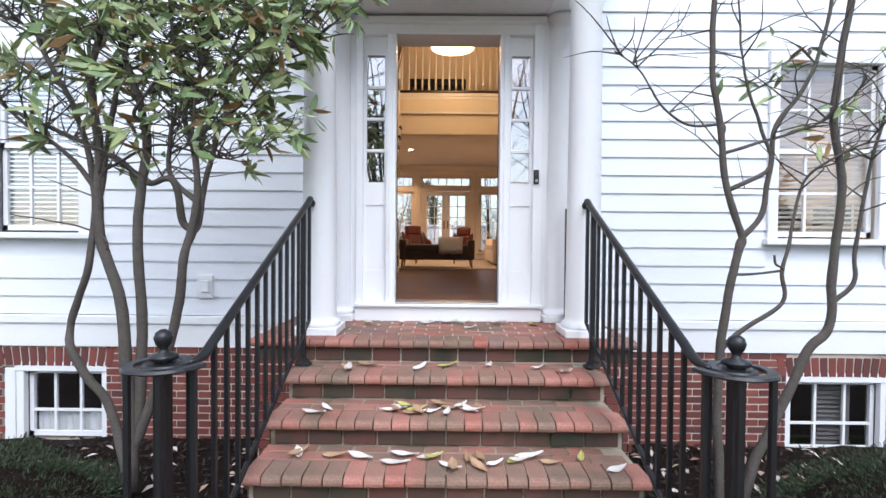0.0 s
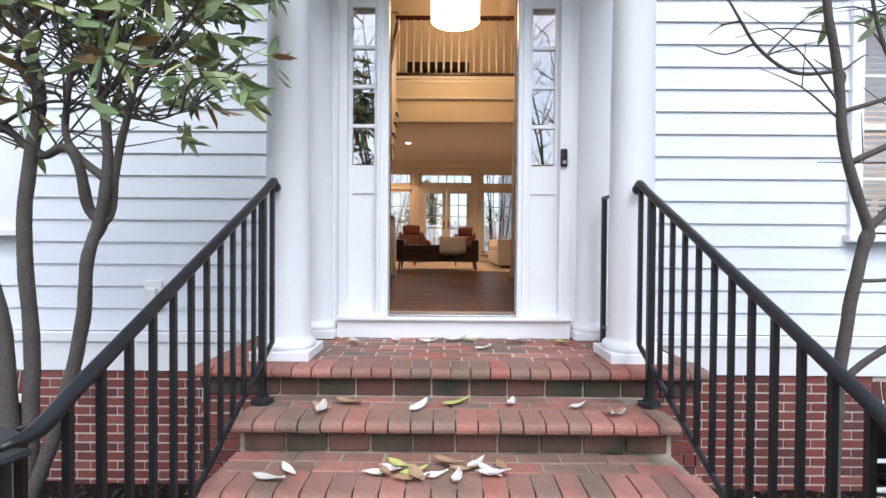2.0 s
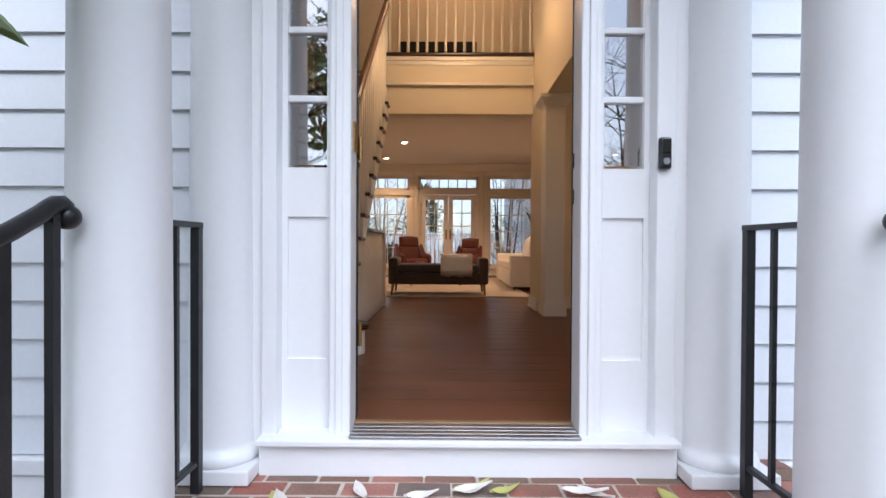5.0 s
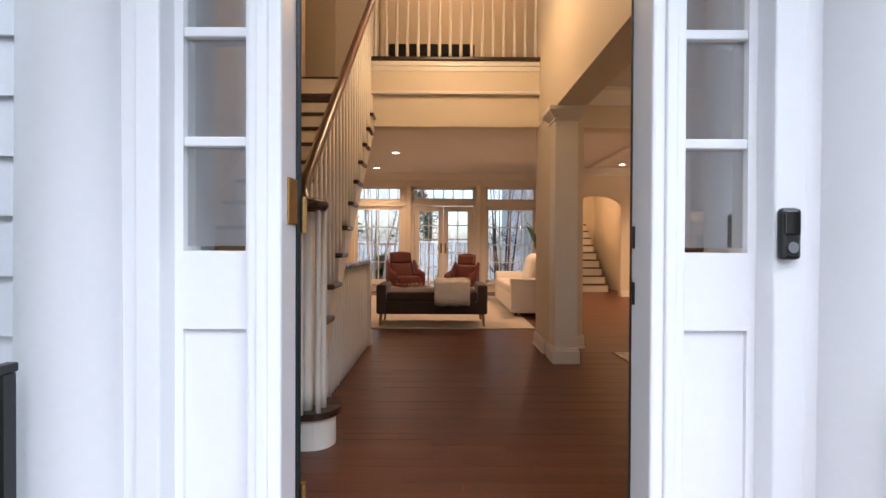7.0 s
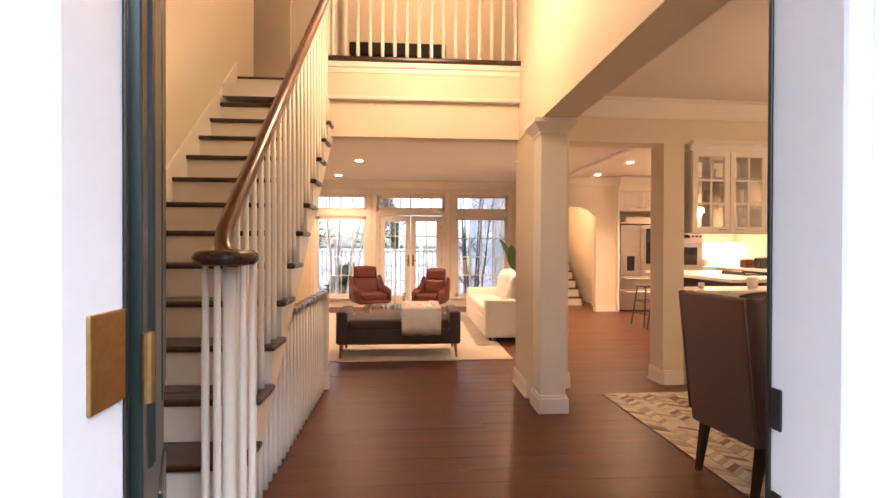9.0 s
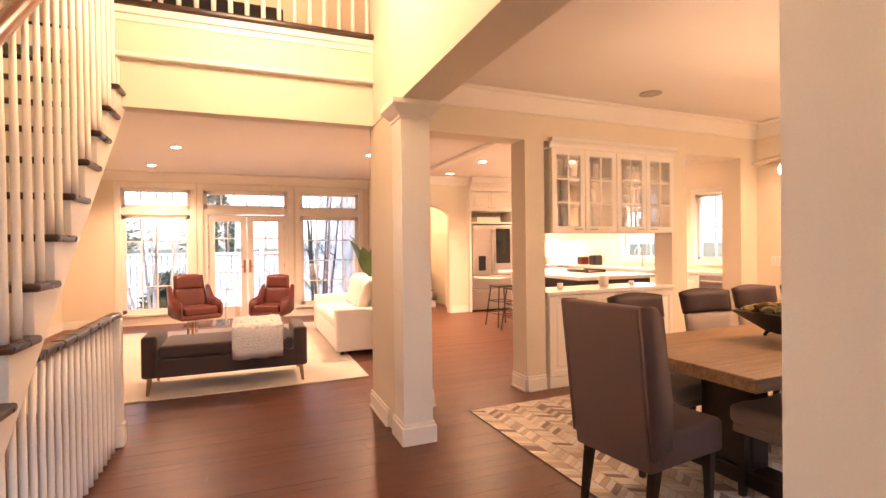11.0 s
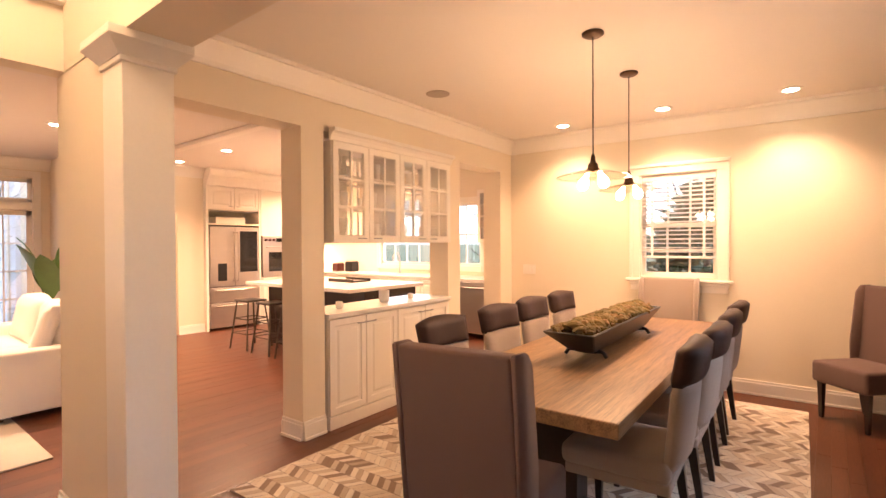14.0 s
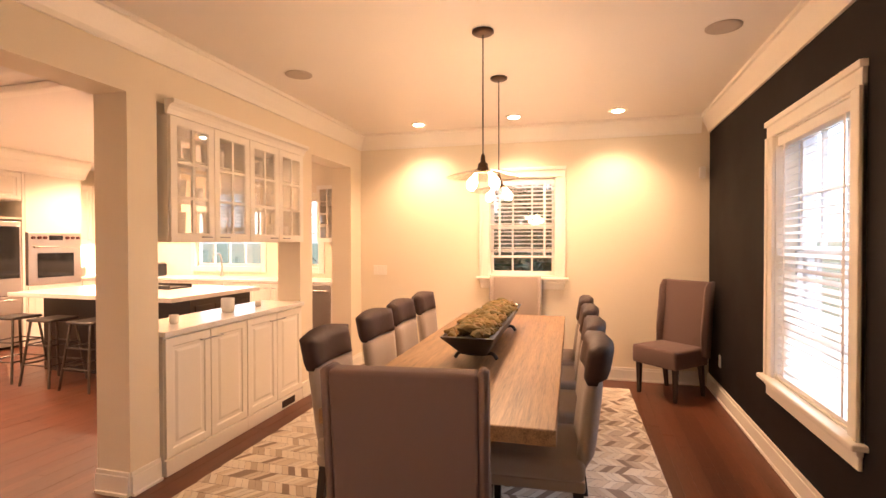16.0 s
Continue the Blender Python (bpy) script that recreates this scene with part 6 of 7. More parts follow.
for off in (0.0, 0.085):
    rr = []
    for i in range(15):
        x = -0.23 + 0.46 * i / 14
        rr.append([bm.verts.new((x + 0.012 * noise.noise(Vector((x * 9, a * 7, 1))), a * (1 + off * 1.2), b + off + 0.022 * noise.noise(Vector((x * 9, a * 9, 3))))) for a, b in prof])
    rows3.append(rr)
for q, rr in enumerate(rows3):
    for i in range(14):
        for j in range(len(prof) - 1):
            f = (rr[i][j], rr[i + 1][j], rr[i + 1][j + 1], rr[i][j + 1])
            bm.faces.new(f if q else tuple(reversed(f)))
for i in range(14):
    for j in (0, len(prof) - 1):
        bm.faces.new((rows3[0][i][j], rows3[0][i + 1][j], rows3[1][i + 1][j], rows3[1][i][j]))
for i in (0, 14):
    for j in range(len(prof) - 1):
        bm.faces.new((rows3[0][i][j], rows3[0][i][j + 1], rows3[1][i][j + 1], rows3[1][i][j]))
bmesh.ops.recalc_face_normals(bm, faces=bm.faces)
part("blanket", bm, M_FUR, th, smooth=True)
bm = B()
for k in range(4200):
    x = rnd.uniform(-0.24, 0.24)
    a, b = prof[rnd.randrange(len(prof))]
    p = Vector((x, a * 1.105, b + 0.080))
    d = Vector((rnd.uniform(-0.5, 0.5), (a / 0.4) + rnd.uniform(-0.5, 0.5), 0.6 + rnd.uniform(-0.6, 0.3))).normalized() * rnd.uniform(0.012, 0.032)
    sd = d.cross(Vector((rnd.random(), rnd.random(), rnd.random()))).normalized() * 0.003
    v = [bm.verts.new(p - sd), bm.verts.new(p + sd), bm.verts.new(p + d)]
    bm.faces.new(v)
tagged(part("fur", bm, M_FUR, th), kind="stuff")


def lounge_chair(m):
    c = thing("lounge_chair", m, "oxblood leather lounge chair with a high back and swivel base", "armchair", "red lounge chairs")
    part("seat", box(-0.28, 0.28, -0.26, 0.30, 0.33, 0.46, 0.04, 4), M_REDLEATHER, c, smooth=True)
    part("shell", box(-0.34, 0.34, -0.30, 0.30, 0.26, 0.34, 0.03, 3), M_REDLEATHER, c, smooth=True)
    part("backrest", slab(0.60, 0.54, 0.40, 0.74, -0.26, 0.10, 0.11, bow=0.03), M_REDLEATHER, c, smooth=True)
    part("headrest", slab(0.52, 0.50, 0.72, 0.95, -0.355, 0.05, 0.12, bow=0.02), M_REDLEATHER, c, smooth=True)
    for s in (-1, 1):
        bm = B()
        prism(bm, [(-0.38, 0.30), (0.30, 0.28), (0.32, 0.50), (0.24, 0.56), (-0.12, 0.60), (-0.36, 0.80), (-0.42, 0.78)], "x", s * 0.335 - 0.035, s * 0.335 + 0.035)
        bmesh.ops.bevel(bm, geom=list(bm.edges), offset=0.022, segments=3, affect="EDGES")
        part("arm", bm, M_REDLEATHER, c, smooth=True)
    part("column", cyl(B(), (0, 0, 0.03), (0, 0, 0.27), 0.025), M_STEEL, c)
    part("base", lathe(B(), [(0.24, 0), (0.24, 0.012), (0.05, 0.03)], n=28), M_STEEL, c)
    return c


l1 = lounge_chair(pose(-0.62, 12.95, 0.013, 0, 0, 203) @ Matrix.Diagonal((0.87, 0.87, 0.96, 1)))
copy_thing(l1, pose(0.50, 12.85, 0.013, 0, 0, 155) @ Matrix.Diagonal((0.87, 0.87, 0.96, 1)))

cf = thing("coffee_table", pose(-0.1, 11.35, 0.013), "low coffee table with a glass top", "coffee table")
part("top", box(-0.50, 0.50, -0.30, 0.30, 0.37, 0.385, 0.004), M_CLEAR, cf)
for sx in (-0.44, 0.44):
    for sy in (-0.25, 0.25):
        part("leg", box(sx - 0.014, sx + 0.014, sy - 0.014, sy + 0.014, 0, 0.37), M_BRASS, cf)
for x, y, h, r_ in ((0.02, 11.35, 0.20, 0.035), (-0.12, 11.42, 0.26, 0.018), (-0.38, 11.25, 0.05, 0.09)):
    v = thing("glass_vase" if h > 0.1 else "glass_dish", pose(x, y, 0.399), "pink tinted glass candle holder on the coffee table" if h > 0.1 else "shallow clear dish on the coffee table", "vase" if h > 0.1 else "dish")
    part("body", lathe(B(), [(r_ * 0.8, 0), (r_, h * 0.2), (r_ * 0.7, h * 0.7), (r_, h), (r_ - 0.004, h), (r_ * 0.6, 0.01)], n=16), M_WHITEFAB if h > 0.22 else M_CLEAR, v, smooth=True)
sf = thing("white_sofa", pose(1.62, 11.5, 0.0), "white upholstered sofa with loose back cushions", "sofa")
part("base", box(-0.46, 0.46, -1.10, 1.10, 0.06, 0.33, 0.02, 3), M_WHITEFAB, sf, smooth=True)
part("back", box(0.24, 0.47, -1.10, 1.10, 0.30, 0.74, 0.04, 4), M_WHITEFAB, sf, smooth=True)
for s in (-1, 1):
    part("arm", box(-0.47, 0.46, s * 1.02 - 0.09, s * 1.02 + 0.09, 0.06, 0.585, 0.03, 4), M_WHITEFAB, sf, smooth=True)
for k in range(2):
    part("seat_cushion", box(-0.47, 0.25, -0.925 + 0.927 * k, -0.003 + 0.927 * k, 0.325, 0.465, 0.04, 4), M_WHITEFAB, sf, smooth=True)
    part("back_cushion", slab(0.86, 0.84, 0.44, 0.90, 0.0, 0.10, 0.22, bow=0.02, crest=0.04), M_WHITEFAB, sf, smooth=True, m=pose(0.13, -0.46 + 0.927 * k, 0, 0, 0, 90) @ pose(0, 0.05, 0))
part("throw_pillow", slab(0.48, 0.46, 0.46, 0.92, 0.0, 0.14, 0.16, bow=0.0, crest=-0.02), M_WHITEFAB, sf, smooth=True, m=pose(-0.06, -0.62, 0, 0, 0, 78))
for sx in (-0.38, 0.38):
    for sy in (-1.0, 1.0):
        part("leg", cyl(B(), (sx, sy, 0.07), (sx, sy, 0), 0.025, 0.018, 10), M_DARKWOOD, sf)

pl = thing("potted_plant", pose(2.22, 12.95, 0), "tall potted plant with broad glossy leaves behind the sofa", "plant")
part("pot", lathe(B(), [(0.14, 0), (0.19, 0.34), (0.20, 0.36), (0.18, 0.36), (0.16, 0.30)], n=24), M_WHITEFAB, pl, smooth=True)
rnd = random.Random(9)
for k in range(9):
    t = 2 * math.pi * k / 9 + rnd.uniform(-0.3, 0.3)
    h = rnd.uniform(0.70, 1.10)
    out_ = rnd.uniform(0.10, 0.22)
    tip = Vector((out_ * math.cos(t), out_ * math.sin(t), h))
    part("stem", tube(B(), curve([(0, 0, 0.3), tip * 0.6 + Vector((0, 0, 0.15)), tip], 4), 0.008, 6), M_PLANT, pl)
    bm = B()
    L, Wd = rnd.uniform(0.55, 0.72), rnd.uniform(0.13, 0.17)
    d = Vector((math.cos(t) * 0.16, math.sin(t) * 0.16, 1)).normalized()
    sd = Vector((-math.sin(t), math.cos(t), 0))
    rows4 = []
    for i in range(9):
        u = i / 8
        c_ = tip + d * L * u + Vector((math.cos(t), math.sin(t), -0.9)) * 0.14 * u * u
        w = Wd * math.sin(math.pi * min(1, u * 0.97 + 0.03)) ** 0.7
        rows4.append([bm.verts.new(c_ + sd * w * q + Vector((0, 0, 0.02 * abs(q)))) for q in (-1, 0, 1)])
    for a, b in zip(rows4, rows4[1:]):
        for q in range(2):
            bm.faces.new((a[q], a[q + 1], b[q + 1], b[q]))
    part("leaf", bm, M_PLANT, pl, smooth=True)

# garden windows and french doors
for k, (a, b) in enumerate((GW[0], GW[2])):
    sash("window_%d" % (9 + k), pose(a, WY + 0.05, 0.205), b - a, 1.775, 4, 4, "tall ivory garden window with divided panes", two=False, frame_w=0.075)
    sash("window_%d" % (11 + k), pose(a, WY + 0.05, 2.10), b - a, 0.35, 4, 1, "ivory transom window with divided panes", two=False, frame_w=0.06)
    struct("transom_bar", box(a, b, WY + 0.01, WY + 0.12, 1.98, 2.10, 0.004), M_INTRIM, "ivory bar between window and transom", "trim")
    struct("garden_sill", box(a - 0.10, b + 0.10, WY - 0.06, WY + 0.04, 0.165, 0.205, 0.006), M_INTRIM, "ivory window sill", "trim")
    struct("garden_casing", bx(bx(bx(B(), a - 0.09, a + 0.005, WY - 0.02, WY + 0.05, 0.205, 2.46, 0.004), b - 0.005, b + 0.09, WY - 0.02, WY + 0.05, 0.205, 2.46, 0.004), a - 0.09, b + 0.09, WY - 0.025, WY + 0.05, 2.46, 2.56, 0.004), M_INTRIM, "ivory casing round the garden window", "trim")
a, b = GW[1]
sash("window_13", pose(a, WY + 0.05, 2.10), b - a, 0.35, 6, 1, "ivory transom window over the french doors", two=False, frame_w=0.075)
struct("transom_bar", bx(bx(box(a, b, WY + 0.01, WY + 0.12, 2.0, 2.10, 0.004), a, a + 0.08, WY + 0.01, WY + 0.12, 0, 2.0), b - 0.08, b, WY + 0.01, WY + 0.12, 0, 2.0), M_INTRIM, "ivory frame of the french doors", "trim")
struct("french_casing", bx(bx(bx(B(), a - 0.09, a + 0.005, WY - 0.02, WY + 0.05, 0, 2.46, 0.004), b - 0.005, b + 0.09, WY - 0.02, WY + 0.05, 0, 2.46, 0.004), a - 0.09, b + 0.09, WY - 0.025, WY + 0.05, 2.46, 2.56, 0.004), M_INTRIM, "ivory casing round the french doors", "trim")
half = (b - a - 0.16) / 2
for k in range(2):
    x0 = a + 0.08 + half * k
    d = thing("door_%d" % (2 + k), pose(x0, WY + 0.04, 0.01), "ivory french door with divided glass panes", "door", kind="structure")
    bm = B()
    f = 0.115
    bx(bm, 0.003, f, 0, 0.04, 0, 1.98), bx(bm, half - f, half - 0.003, 0, 0.04, 0, 1.98), bx(bm, f, half - f, 0, 0.04, 0, 0.24), bx(bm, f, half - f, 0, 0.04, 1.86, 1.98)
    part("leaf", bm, M_INTRIM, d)
    bm = B()
    bx(bm, half / 2 - 0.011, half / 2 + 0.011, 0.004, 0.036, 0.24, 1.86)
    for q in range(1, 5):
        z = 0.24 + 1.62 * q / 5
        bx(bm, f, half - f, 0.006, 0.034, z - 0.011, z + 0.011)
    part("muntin", bm, M_INTRIM, d)
    part("pane", box(f - 0.005, half - f + 0.005, 0.018, 0.022, 0.235, 1.865), M_GLASS, d).visible_shadow = False
    hx = half - 0.05 if k == 0 else 0.05
    part("door_handle", bx(tube(B(), [(hx, 0, 1.0), (hx, -0.05, 1.0), (hx + (-0.1 if k == 0 else 0.1), -0.05, 1.0)], 0.009, 8), hx - 0.02, hx + 0.02, -0.006, 0, 0.88, 1.12), M_BRASS, d, "brass lever handle")
    for z in (0.25, 1.0, 1.75):
        part("hinge", cyl(B(), (half if k else 0.0, -0.004, z - 0.04), (half if k else 0.0, -0.004, z + 0.04), 0.007, n=8), M_BRASS, d)

# ---- garden behind the house ----
struct("terrace", box(-6.0, 6.0, 14.75, 18.5, -0.5, -0.16), M_STONE, "pale paved terrace behind the house", "terrace")
bm = B()
bx(bm, 2.45, 2.6, 16.2, 22.0, -1.0, 5.0)
wing = struct("neighbour_wall", bm, M_SIDING, "white clapboard side wall of a neighbouring wing", "wall")
for k in range(28):
    part("clapboard", box(2.425, 2.452, 16.2, 22.0, -0.4 + 0.17 * k, -0.245 + 0.17 * k, 0.004), M_SIDING, wing)
fence = thing("picket_fence", pose(0, 21.5, -0.6), "white wooden fence across the garden", "fence")
for k in range(5):
    part("post", box(-0.06, 0.06, -0.06, 0.06, 0, 2.0, 0.01), M_TRIM, fence, m=pose(-4.4 + 1.65 * k, 0, 0))
for k in range(40):
    part("slat", box(-0.068, 0.068, -0.012, 0.012, 0.08, 1.75, 0.004), M_TRIM, fence, m=pose(-4.4 + 0.165 * k, 0.03, 0))
part("top_bar", box(-4.4, 2.2, -0.05, 0.05, 1.75, 1.82, 0.01), M_TRIM, fence)


def leaf_quads(bm, n, place, size, rnd, flat=0.5):
    """Many small pointed leaves round the points that place() gives."""
    for _ in range(n):
        p, out_ = place()
        L = size * rnd.uniform(0.7, 1.3)
        d = (out_ + Vector((rnd.gauss(0, flat), rnd.gauss(0, flat), rnd.gauss(0, flat)))).normalized()
        s = d.cross(Vector((rnd.gauss(0, 1), rnd.gauss(0, 1), rnd.gauss(0, 1)))).normalized()
        nn = d.cross(s)
        v = [bm.verts.new(p), bm.verts.new(p + d * L * 0.35 + s * L * 0.125 + nn * L * 0.04), bm.verts.new(p + d * L * 0.75 + s * L * 0.09), bm.verts.new(p + d * L - nn * L * 0.10),
             bm.verts.new(p + d * L * 0.75 - s * L * 0.09), bm.verts.new(p + d * L * 0.35 - s * L * 0.125 + nn * L * 0.04)]
        bm.faces.new(v)


def evergreen(x, y, h, r, seed, label="dense dark evergreen behind the house", z=-1.36, size=0.34, count=2600):
    t = thing("evergreen_tree", pose(x, y, z), label, "tree")
    rnd = random.Random(seed)
    part("trunk", cyl(B(), (0, 0, 0), (0, 0, h * 0.8), 0.14, 0.04, 8), M_BARK, t)
    bm = B()

    def spot():
        u = rnd.random() ** 0.8
        zz = h * (0.06 + 0.94 * u)
        a = rnd.uniform(0, 2 * math.pi)
        lump = 1 + 0.35 * math.sin(a * 3 + seed + zz * 1.7) + 0.25 * math.sin(a * 7 + zz * 4)
        rr = r * (1 - u) ** 0.7 * lump * rnd.uniform(0.55, 1.0)
        return Vector((rr * math.cos(a), rr * math.sin(a), zz)), Vector((math.cos(a), math.sin(a), 0.3))
    leaf_quads(bm, count, spot, size, rnd)
    tagged(part("crown", bm, M_CONIFER, t), kind="stuff")
    return t


def bare_tree(x, y, h, seed, label="bare multi-stemmed tree in the garden", n=6, z=-1.36, r=0.05, spread=0.35, bark=None):
    t = thing("bare_tree", pose(x, y, z), label, "tree")
    rnd = random.Random(seed)
    bm, tw = B(), B()
    for k in range(n):
        a = rnd.uniform(0, 2 * math.pi)
        pts = [Vector((0.1 * math.cos(a), 0.1 * math.sin(a), 0))]
        for q in range(6):
            pts.append(pts[-1] + Vector((spread * h / 6 * math.cos(a) * rnd.uniform(0.2, 1), spread * h / 6 * math.sin(a) * rnd.uniform(0.2, 1), h / 6)))
        tube(bm, curve(pts, 3), [r * (1 - 0.85 * i / 18) for i in range(19)], 6)
        for q in range(12):
            p = pts[rnd.randrange(2, 7)]
            b = rnd.uniform(0, 2 * math.pi)
            L = rnd.uniform(0.4, 1.2) * h / 5
            e = p + Vector((L * math.cos(b), L * math.sin(b), L * rnd.uniform(0.3, 1.0)))
            m_ = (p + e) / 2 + Vector((rnd.gauss(0, 0.06), rnd.gauss(0, 0.06), 0.05))
            tube(tw, [p, m_, e], [r * 0.22, r * 0.16, r * 0.06], 4)
            for z_ in range(3):
                f = e + Vector((rnd.gauss(0, 0.25), rnd.gauss(0, 0.25), rnd.uniform(0.0, 0.4)))
                tube(tw, [m_.lerp(e, 0.4 + 0.2 * z_), f], [r * 0.1, r * 0.04], 3)
    part("trunk", bm, bark or M_BARK, t, smooth=True)
    tagged(part("twig_mass", tw, bark or M_BARK, t), kind="stuff")
    return t


evergreen(-1.0, 25.5, 4.8, 1.5, 1, count=1500)
evergreen(-4.9, 25.0, 5.6, 1.8, 2, count=1700)
evergreen(-1.7, 18.8, 1.9, 0.8, 4, "low evergreen shrub in the garden")
bare_tree(-1.9, 17.6, 5.0, 5, "bare multi-stemmed tree beside the terrace, its pale bark washed out by glare", n=7, bark=M_PALEBARK)
bare_tree(1.75, 16.6, 5.0, 6, n=6, r=0.04, spread=0.2)
bare_tree(-0.4, 22.8, 6.0, 8, "bare tree beyond the fence, its pale bark washed out by glare", n=5, bark=M_PALEBARK)
evergreen(9.6, 6.8, 3.7, 1.7, 12, "dark evergreen shrub outside the dining room window")
bare_tree(11.5, 6.9, 6.5, 13, n=6)
bare_tree(10.5, 10.8, 6.0, 15, n=5)
# unseen trees behind the camera, evergreens to block low sky, bare ones for reflections
for k, (x, y, h) in enumerate(((-17, -20, 9.5), (-12, -23, 11), (13, -23, 11), (17, -20, 9.5))):
    evergreen(x, y, h, 3.0, 30 + k, "unseen evergreen tree across the front garden, added to block low sky", size=0.75)
for k, (x, y, h) in enumerate(((-4.6, -9.5, 8.5), (-2.0, -11.5, 9.5), (1.2, -12.5, 10.0), (4.6, -9.0, 8.5), (7.0, -11.5, 9.5))):
    bare_tree(x, y, h, 41 + k, "bare tree in the front garden", n=6, r=0.09)

# ---- magnolias beside the steps ----


def magnolia(x, y, z, limbs, seed, leaves, label, heavy, size=0.15, girth=1.12):
    t = thing("magnolia_tree", pose(x, y, z), label, "tree", "magnolias")
    rnd = random.Random(seed)
    bm, tw, lf = B(), B(), B()
    tips = []
    stems = [p for _, _, pts in limbs if pts[0][2] < -0.8 for p in curve([Vector((a - x, b - y, d - z)) for a, b, d in pts], 10)]
    for r0, r1, pts in limbs:
        line = [Vector((a - x, b - y, d - z)) for a, b, d in pts]
        if pts[0][2] > -0.8:
            near = min(stems, key=lambda p: (p - line[0] + Vector((0, 0, 0.08))).length)
            if 0.01 < (near - line[0]).length < 0.35:
                line.insert(0, near)
        c = curve(line, 6)
        c = [p + 0.010 * noise.noise_vector(p * 6.0) for p in c]
        n = len(c)
        tube(bm, c, [girth * (r0 + (r1 - r0) * i / (n - 1)) * (1 + 0.12 * noise.noise(c[i] * 13)) for i in range(n)], 9)
        end = c[-1]
        for q in range(heavy):
            i = rnd.randrange(n // 2, n)
            p = c[i]
            if p.z + z < 0.75:
                continue
            a = rnd.uniform(0, 2 * math.pi)
            L = rnd.uniform(0.18, 0.62)
            e = p + Vector((L * math.cos(a), 0.7 * L * math.sin(a), L * rnd.uniform(-0.05, 0.9)))
            m_ = (p + e) / 2 + Vector((rnd.gauss(0, 0.03), rnd.gauss(0, 0.03), rnd.gauss(0.02, 0.03)))
            cc = curve([p, m_, e], 3)
            tube(tw, cc, [0.0055 - 0.0038 * k / (len(cc) - 1) for k in range(len(cc))], 5)
            tips.append((e, (e - m_).normalized()))
            if rnd.random() < 0.6:
                f = m_ + Vector((rnd.gauss(0, 0.15), rnd.gauss(0, 0.12), rnd.uniform(-0.02, 0.22)))
                tube(tw, [m_, f], [0.003, 0.0012], 4)
                tips.append((f, (f - m_).normalized()))
    part("trunk", bm, M_BARK, t, smooth=True)
    tagged(part("twig_mass", tw, M_BARK, t), kind="stuff")
    rnd.shuffle(tips)
    pool = [q for q in tips if leaves(q[0] + Vector((x, y, z)), rnd)]

    def around(p, d):
        for _ in range(rnd.randrange(3, 7)):
            one = (p + 0.02 * Vector((rnd.gauss(0, 1), rnd.gauss(0, 1), rnd.gauss(0, 1))), (d + Vector((0, 0, -0.6))).normalized())
            leaf_quads(lf, 1, lambda: one, size, rnd, 0.55)
    for p, d in pool:
        around(p, d)
    tagged(part("leaves", lf, M_LEAF, t, "long pointed green leaves, some turning brown"), kind="stuff")
    return t


